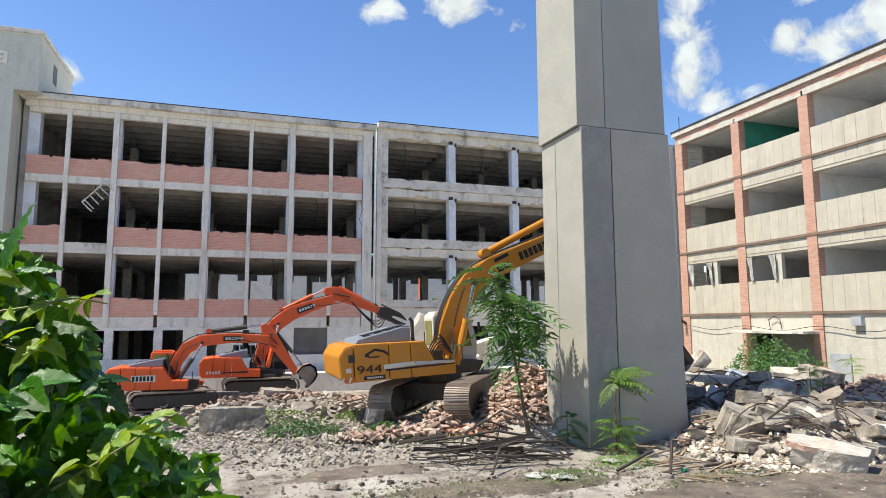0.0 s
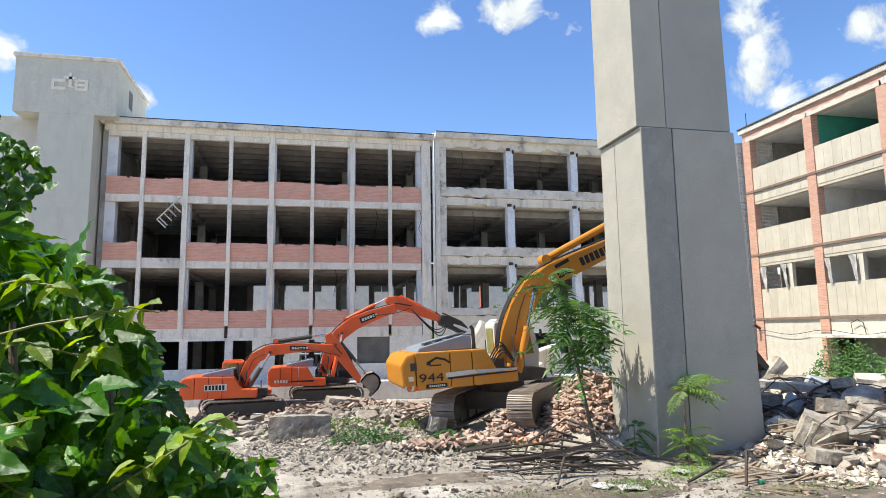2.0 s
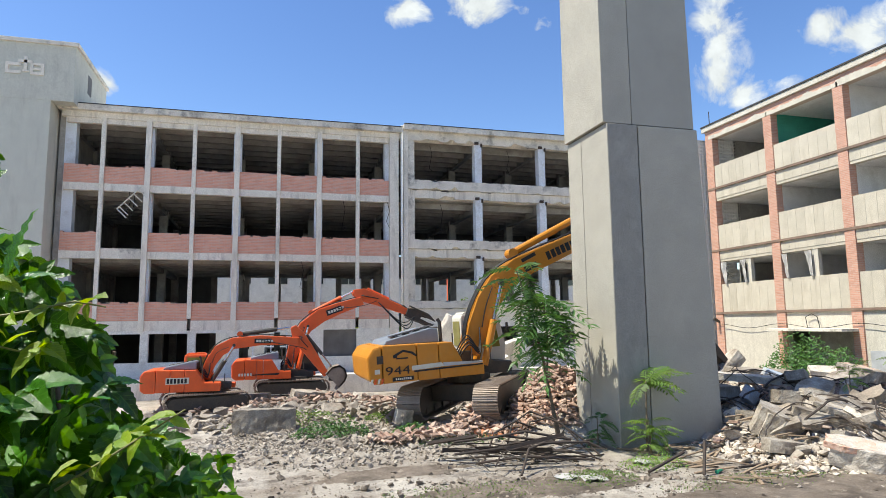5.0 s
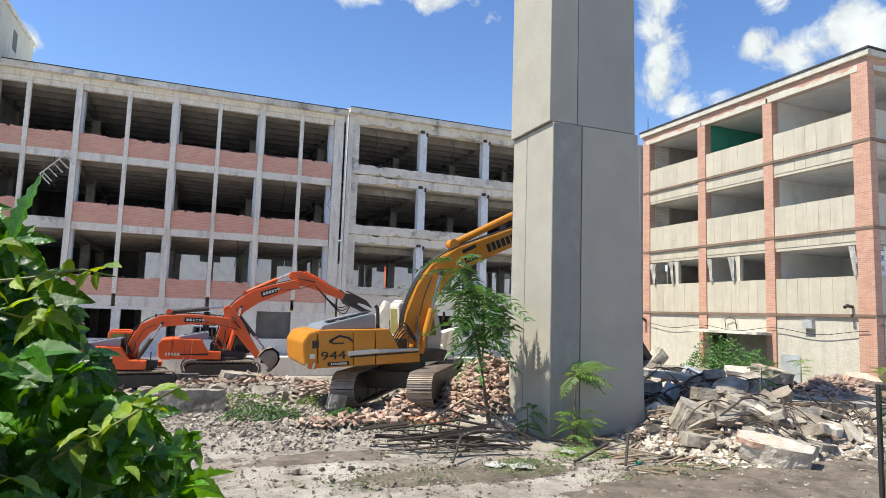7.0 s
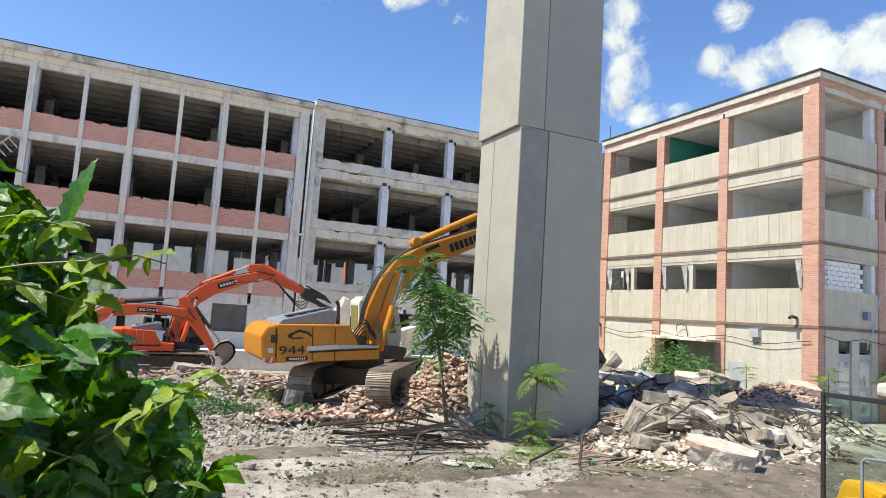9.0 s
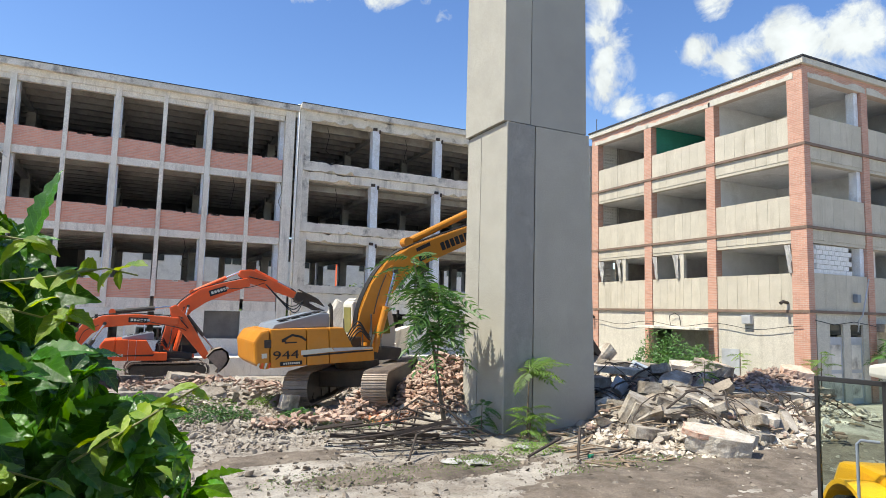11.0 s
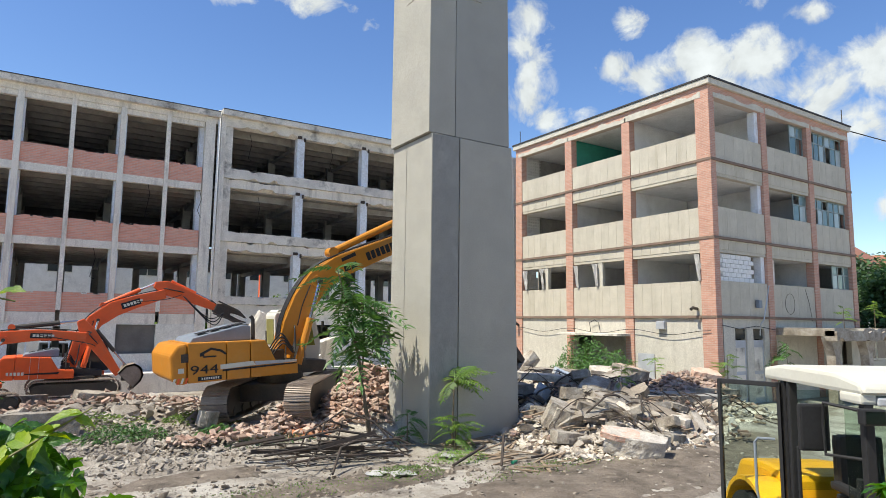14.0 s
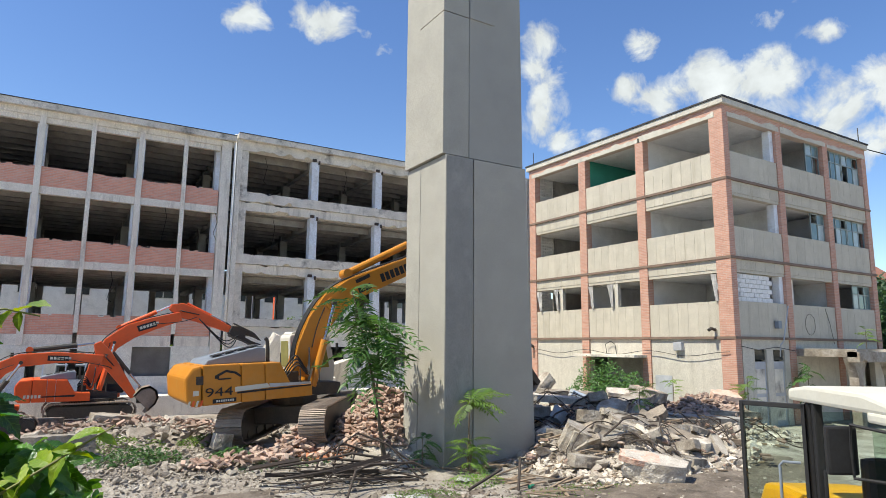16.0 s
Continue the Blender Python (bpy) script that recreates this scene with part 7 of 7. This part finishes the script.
shoot = tagged(empty("vine_shoot", pose(3.3, 1.35, 0)), "single shoot of creeper with bright green leaves", "creeper")
part("stem", bm_tube([(0, 0, 0), (0.05, 0.02, 1.3), (0.0, 0.0, E0 - 0.74)], 0.006, 6), "stem", shoot)
for a, b in ((15, 1.5), (80, 1.2), (150, 1.5), (215, 1.2), (300, 1.3)):
    share("leaf", VINE[a % 7], pose(0, 0, E0 - 0.74, 0, -8, a) @ Matrix.Diagonal((b, b, b, 1)), shoot)

# ---- what stands behind ----
def far_block(label, x0, x1, y0, y1, h, storeys, bays, wall="white_wall"):
    """A plain block with rows of framed windows on its near side."""
    thing = tagged(empty("apartment_building", pose(x0, y0, 0)), label, "building")
    part("wall", bm_box(0, x1 - x0, 0, y1 - y0, 0, h), wall, thing)
    part("roof", bm_box(-0.3, x1 - x0 + 0.3, -0.3, y1 - y0 + 0.3, h, h + 0.3), "roofing", thing)
    for k in range(storeys):
        for i in range(bays):
            cx = (i + 0.5) * (x1 - x0) / bays
            z = 1.2 + k * h / storeys
            fr = part("window", bm_box(cx - 0.95, cx + 0.95, -0.05, 0.02, z, z + 1.35), "white_paint", thing)
            for s_ in (-0.88, 0.04):
                part("pane", bm_box(cx + s_, cx + s_ + 0.84, -0.07, -0.052, z + 0.08, z + 1.27), "dark_glass", fr)
    return thing


far_block("white apartment block with paired windows behind the stripped building", -14, 40, 62, 74, 9.2, 3, 16)
pipe_ = tagged(part("red_pipe", bm_tube([(15.5, 52, 0), (15.5, 52, 7.5)], 0.35, 12), "orange"), "tall red pipe behind the stripped building", "pipe")
car = tagged(empty("van", pose(2.2, 48.5, 0)), "dark gray van parked behind the stripped building", "van")
part("body", bm_prism([(-2.2, 0.4), (2.3, 0.4), (2.35, 1.0), (1.5, 1.15), (1.0, 1.9), (-2.1, 1.95)], (-0.9, 0.9), "y", 0.08), "slate", car)
part("window", bm_prism([(-1.9, 1.25), (1.2, 1.25), (0.85, 1.8), (-1.9, 1.8)], (-0.915, -0.895), "y"), "dark_glass", car)
for x in (-1.4, 1.5):
    part("wheel", bm_tube([(x, -0.92, 0.35), (x, -0.7, 0.35)], 0.35, 18), "black", car)


def tree(label, base, trunk_h, crown, leaves, seed, mat="far_tree", leaf=0.4):
    """Tapered trunk, limbs and an uneven crown of leaf clumps."""
    rr = random.Random(seed)
    thing = tagged(empty("tree", pose(*base)), label, "tree")
    part("trunk", bm_tube([(0, 0, -0.2), (0.1, 0, trunk_h * 0.5), (0, 0.1, trunk_h)], 0.28, 10, 0.55), "bark", thing)
    verts, faces, hubs = [], [], []
    for i in range(22):
        v = Vector((rr.gauss(0, 1), rr.gauss(0, 1), rr.gauss(0.2, 0.8))).normalized() * rr.uniform(0.45, 0.95)
        hub = Vector((v.x * crown[0], v.y * crown[1], trunk_h + crown[2] * (0.75 + v.z)))
        hubs.append((hub, rr.uniform(0.28, 0.45) * crown[0]))
        if i < 9:
            part("limb", bm_tube([(0, 0, trunk_h * 0.85), tuple(hub * 0.5 + Vector((0, 0, trunk_h * 0.5))), tuple(hub)], 0.1, 6, 0.3), "bark", thing)
    for i in range(leaves):
        hub, rad = hubs[i % len(hubs)]
        p = hub + Vector((rr.gauss(0, 1), rr.gauss(0, 1), rr.gauss(0, 0.75))).normalized() * rad * rr.random() ** 0.4
        m = Matrix.Translation(p) @ leaf_turn((0, 0, 1), 0.3, rr)
        s = leaf * rr.uniform(0.6, 1.3)
        b = len(verts)
        verts.extend(tuple(m @ Vector(q)) for q in ((0, 0, 0), (s * 0.5, s * 0.3, 0.02), (s, 0, -0.05), (s * 0.5, -s * 0.3, 0.02)))
        faces.append((b, b + 1, b + 2, b + 3))
    me = bpy.data.meshes.new("crown")
    me.from_pydata(verts, [], faces)
    me.materials.append(M[mat])
    share("crown", me, Matrix(), thing)
    return thing


tree("leafy dark green tree beside the low annex", (44.5, 19.0, 0), 3.0, (4.2, 3.5, 2.6), 7000, 3, leaf=0.35)
tree("leafy dark green tree beside the low annex", (50.0, 22.0, 0), 3.5, (4.5, 4.0, 2.8), 6000, 4, leaf=0.4)
tree("green tree behind the stripped building", (10.5, 54, 0), 1.5, (3.0, 2.5, 2.2), 3500, 5, "shrub", 0.35)
tree("green tree behind the stripped building", (19.0, 53, 0), 1.5, (3.2, 2.5, 2.4), 3500, 6, "shrub", 0.35)


def cottage(label, x, y, w, d, h, ridge, yaw):
    thing = tagged(empty("house", pose(x, y, 0, 0, 0, yaw)), label, "house")
    part("wall", bm_box(-w / 2, w / 2, -d / 2, d / 2, 0, h), "plaster", thing)
    roof_ = part("roof", bm_prism([(-d / 2 - 0.5, h - 0.2), (0, ridge), (d / 2 + 0.5, h - 0.2), (d / 2 + 0.5, h), (0, ridge + 0.25), (-d / 2 - 0.5, h)], (-w / 2 - 0.4, w / 2 + 0.4), "x"), "tile_roof", thing)
    part("gable", bm_prism([(-d / 2, h - 0.1), (0, ridge - 0.1), (d / 2, h - 0.1)], (-w / 2 + 0.02, w / 2 - 0.02), "x"), "plaster", thing)
    part("chimney", bm_box(w * 0.1, w * 0.1 + 0.7, -0.4, 0.4, ridge - 0.6, ridge + 1.1, 0.03), "plaster", roof_)


cottage("house with a steep red tiled roof and chimney", 66, 32, 13, 9, 9.2, 12.8, 12)
cottage("house with a steep red tiled roof and chimney", 76, 30, 12, 9, 8.0, 11.0, -70)

# low annex with a broken concrete porch, right of the corner block
annex = tagged(empty("annex", pose(30.5, 16.3, 0)), "low plastered annex with a crumbling flat concrete roof", "building")
def nb(name, x0, x1, y0, y1, z0, z1, mat, label="", bevel=0.0, parent=None):
    return part(name, bm_box(x0, x1, y0, y1, z0, z1, bevel), mat, parent or annex, label)
part("roof", chipped_band(-1.3, 16.0, -2.4, 4.0, 3.05, 3.42, 4.4), "slab", annex)
part("wall", wall_with_openings(2.9, 16.0, -0.6, -0.35, 0, 3.05, [(3.1, 4.1, 1.6, 2.9), (5.6, 13.0, 1.75, 2.85)]), "plaster", annex)
nb("rear_wall", -1.2, 16, 3.4, 3.7, 0, 3.05, "room_dark")
for x in (-0.9, 2.2):
    part("porch_post", bm_prism([(x, 0), (x + 0.4, 0), (x + 0.4, 2.2), (x + 0.9, 3.05), (x - 0.4, 3.05), (x, 2.2)], (-2.2, -1.8), "y", 0.02), "slab", annex)
part("porch_beam", chipped_band(-1.3, 5.2, -2.5, -2.0, 2.85, 3.3, 6.1), "slab", annex)
for i in range(6):
    w_ = nb("window", 5.65 + i * 1.22, 6.8 + i * 1.22, -0.55, -0.5, 1.78, 2.83, "white_paint")
    nb("pane", 5.72 + i * 1.22, 6.73 + i * 1.22, -0.56, -0.552, 1.86, 2.75, "dark_glass", parent=w_)

# pierced block screen at the far end of the corner block
screen = tagged(empty("block_screen", pose(23.9, 30.4, 0)), "white pierced concrete block screen wall", "screen wall")
CELL = 0.38
cell = bmesh.new()
for x0, x1, z0, z1 in ((0, CELL, 0, 0.05), (0, CELL, CELL - 0.05, CELL), (0, 0.05, 0.05, CELL - 0.05), (CELL - 0.05, CELL, 0.05, CELL - 0.05), (0.15, 0.23, 0.05, CELL - 0.05), (0.05, 0.15, 0.15, 0.23), (0.23, CELL - 0.05, 0.15, 0.23)):
    box(cell, x0, x1, 0, 0.12, z0, z1)
cell_me = bpy.data.meshes.new("pierced_block")
cell.to_mesh(cell_me)
cell.free()
cell_me.materials.append(M["white_wall"])
for i in range(9):
    for j in range(36):
        if i * 36 + j < 268:
            share("pierced_block", cell_me, pose(i * CELL, 0, 0.3 + j * CELL), screen)

for z0, rows_ in ((E0 + 8.95, 4), (E0 + 5.5, 4)):
    for i in range(4):
        for j in range(rows_):
            share("pierced_block", cell_me, pose(24.7 + 0.32 + i * CELL - 23.9, 16.54 + 13.3 - 30.4, z0 + j * CELL), screen)

# ---- corner block details ----
def bpart(name, bm, mat, label=""):
    return part(name, bm, mat, corner_building, label)
# cables on the front wall
for zz, sag in ((E0 - 0.2, 0.22),):
    pts = [(-0.14, 0.2 + 13.0 * i / 24, zz - sag * math.sin(i / 24 * math.pi * 3) ** 2) for i in range(25)]
    bpart("cable", bm_tube(pts, 0.014, 6), "black")
bpart("cable", bm_tube([(-0.12, 7.3, E0 - 0.4), (-0.14, 7.35, E0 + 0.1), (-0.14, 7.0, E0 + 0.25), (-0.14, 6.7, E0 + 0.1), (-0.12, 6.6, E0 - 0.5)], 0.02, 6), "black")
bpart("junction_box", bm_box(-0.2, 0.02, 2.6, 3.05, E0 - 0.18, E0 + 0.2, 0.02), "light_gray")
bpart("wall_lamp", bm_tube([(-0.05, 0.9, E0 + 0.75), (-0.35, 0.9, E0 + 0.8), (-0.5, 0.9, E0 + 0.72)], 0.07, 8), "dark_steel")
bpart("wall_lamp", bm_tube([(-0.05, 13.3, E0 - 0.1), (-0.4, 13.3, E0 + 0.1), (-0.5, 13.3, E0 + 0.0)], 0.08, 8), "dark_steel")
# posts left standing in the first-floor openings, torn sheeting
for y in (6.55, 10.75):
    bpart("window_post", bm_box(0.05, 0.25, y, y + 0.32, b_sill[0], b_head[0] + 0.02), "plaster")
for y in (6.9, 8.3, 11.1, 12.6, 0.75):
    bm = bmesh.new()
    bmesh.ops.create_grid(bm, x_segments=5, y_segments=8, size=0.5)
    for v in bm.verts:
        v.co = Vector((-0.1 + 0.1 * noise.noise((v.co.x * 4, v.co.y * 3, y)), y + v.co.x * 0.35 * (0.4 + 0.6 * (v.co.y + 0.5)) + 0.15 * v.co.y, b_sill[0] + 0.6 + v.co.y * 1.2))
    bpart("torn_sheeting", bm, "paper")
# loose cable loops on the side wall
ring_ = [(5.9 + 0.42 * math.cos(a), -0.03, E0 + 1.1 + 0.5 * math.sin(a)) for a in np.linspace(0, math.tau, 21)]
bpart("cable", bm_tube(ring_, 0.008, 5), "black")
bpart("cable", bm_tube([(0.2, -0.12, E0 + 0.05), (1.4, -0.14, E0 - 0.12), (2.8, -0.12, E0 + 0.02), (4.3, -0.14, E0 - 0.15)], 0.016, 5), "black")
bpart("junction_box", bm_box(2.95, 3.2, -0.22, -0.02, E0 + 0.85, E0 + 1.2, 0.02), "slate")
bpart("cable", bm_tube([(7.3, -0.04, E0 + 1.9), (7.6, -0.05, E0 + 1.2), (7.9, -0.04, E0 + 0.2)], 0.01, 5), "black")
# side: white columns by the openings, surviving window frames on the far bays
for k in range(3):
    bpart("column", bm_box(3.75, 4.04, 0.1, 0.45, b_sill[k], b_head[k] + 0.02), "blue_white")
    if k == 0:
        # infill of white blocks, broken off at its end
        blk = bpy.data.meshes.new("white_block")
        bb_ = bm_box(0.006, 0.394, 0.1, 0.24, 0.005, 0.195, 0.006)
        bb_.to_mesh(blk)
        bb_.free()
        blk.materials.append(M["room_white"])
        for row in range(6):
            z = b_sill[0] + row * 0.203
            for col in range(7 + (row * 5 + 1) % 2):
                x = 0.36 + col * 0.4 - (0.2 if row % 2 and col else 0.0)
                if x + 0.4 < 3.45:
                    share("white_block", blk, pose(x, 0, z), corner_building)
        bpart("white_infill", bm_box(0.36, 2.9, 0.2, 0.26, b_sill[0], b_head[0]), "room_white")
        bpart("pale_green_wall", bm_box(4.52, 5.6, 0.5, 0.6, b_sill[0], b_head[0]), "white_wall")
    for x0, x1, n_ in ((6.95, 8.2, 2), (8.8, 10.4, 3), (10.45, 12.2, 3)):
        if k == 0 and x0 < 10:
            continue
        z0, z1 = b_sill[k], b_head[k]
        step_ = (x1 - x0 - 0.06) / n_
        zm = z0 + 0.62 * (z1 - z0)
        cells = [(x0 + 0.06 + i * step_, x0 + (i + 1) * step_, a, b) for i in range(n_) for a, b in ((z0 + 0.06, zm - 0.03), (zm + 0.03, z1 - 0.06))]
        fr = bpart("window_frame", wall_with_openings(x0, x1, 0.14, 0.2, z0, z1, cells), "frame_gray")
        for i, c in enumerate(cells):
            if (i * 7 + k * 3 + int(x0)) % 5 == 1:
                continue
            part("pane", bm_box(c[0], c[1], 0.165, 0.172, c[2], c[3]), "teal_glass" if (i + k) % 3 else "milky_glass", fr)
bpart("cable", bm_tube([(4.0, -0.1, E0 + 1.9), (3.2, -0.25, E0 + 0.3), (3.0, -0.2, E0 + 0.1), (3.1, -0.1, E0 - 0.4)], 0.03, 6), "light_gray")
bpart("antenna", bm_tube([(12.5, 0.1, ROOF_B), (12.5, 0.1, ROOF_B + 1.0)], 0.025, 6), "dark_steel")
bpart("antenna", bm_tube([(0.1, 13.3, ROOF_B), (0.1, 13.3, ROOF_B + 0.9)], 0.025, 6), "dark_steel")
line_pts = [(37.2, 16.6, 14.5), (50, 14.5, 13.8), (66, 12, 13.6)]
tagged(part("overhead_cable", bm_tube(line_pts, 0.03, 6), "black"), "thin black overhead cable from the corner block's roof", "cable")
mast = tagged(part("utility_pole", bm_tube([(66, 12, 0), (66, 12, 13.8)], 0.15, 8, 0.7), "wood"), "wooden utility pole carrying the overhead cable", "pole")

# ---- long building details ----
# bent window grille hanging in the bay that lost its parapet
gr = bmesh.new()
for a, b in (((-6.9, -0.05, E0 + 5.9), (-5.85, -0.1, E0 + 7.05)), ((-6.9, -0.05, E0 + 5.9), (-6.45, -0.08, E0 + 5.45))):
    add_tube(gr, [a, b], 0.035, 6)
for i in range(5):
    t = i / 5 + 0.1
    p = Vector((-6.9, -0.05, E0 + 5.9)).lerp(Vector((-5.85, -0.1, E0 + 7.05)), t)
    add_tube(gr, [p, p + Vector((0.42, -0.02, -0.42))], 0.03, 6)
part("bent_grille", gr, "white_paint", long_building, "bent white window grille hanging loose")
for i, (x, k) in enumerate(((-6.4, 1), (-6.2, 1), (4.4, 1), (6.9, 1), (2.2, 0), (10.0, 1), (14.2, 2), (9.4, 2))):
    z = HEAD[k]
    pts = [(x, 0.1, z), (x + 0.1, 0.0, z - 0.5), (x - 0.08, -0.02, z - 1.1 - 0.3 * (i % 3)), (x + 0.12, 0.05, z - 1.5)]
    part("hanging_wire", bm_tube(pts, 0.015, 5), "black", long_building)
for x in (-5.3, -0.9, 3.3):
    part("window_post", bm_box(x - 0.09, x + 0.09, 0.34, 0.44, BRICK_LOW[0] - 0.4, BRICK_LOW[0] - 0.1), "blue_white", long_building)
# left-over glazing bars on the ground floor
for x in (-0.2, 0.7, 1.5):
    part("glazing_bar", bm_box(x - 0.03, x + 0.03, 0.1, 0.16, GF_SILL, GF_TOP), "blue_white", long_building)
# debris lying on the spandrels and roof edge
lump_at = []
rr = random.Random(8)
for k in range(3):
    for _ in range(70):
        x = rr.uniform(8.2, 24)
        s = rr.uniform(0.03, 0.1)
        lump_at.append((rr.choice(LUMPS), Matrix.Translation((x, rr.uniform(0.05, 0.3), A2_BAND[k][1] + s * 0.2)) @ Matrix.Diagonal((s, s, s, 1))))
    for _ in range(110):
        x = rr.uniform(-9.2, 6.8)
        s = rr.uniform(0.03, 0.08)
        if not (k == 1 and -7.6 < x < -5.6):
            lump_at.append((rr.choice(LUMPS), Matrix.Translation((x, rr.uniform(0.08, 0.28), SILL[k] - 0.02 + s * 0.1)) @ Matrix.Diagonal((s, s, s, 1))))
merged("debris", LUMPS, lump_at, long_building, "rubble")
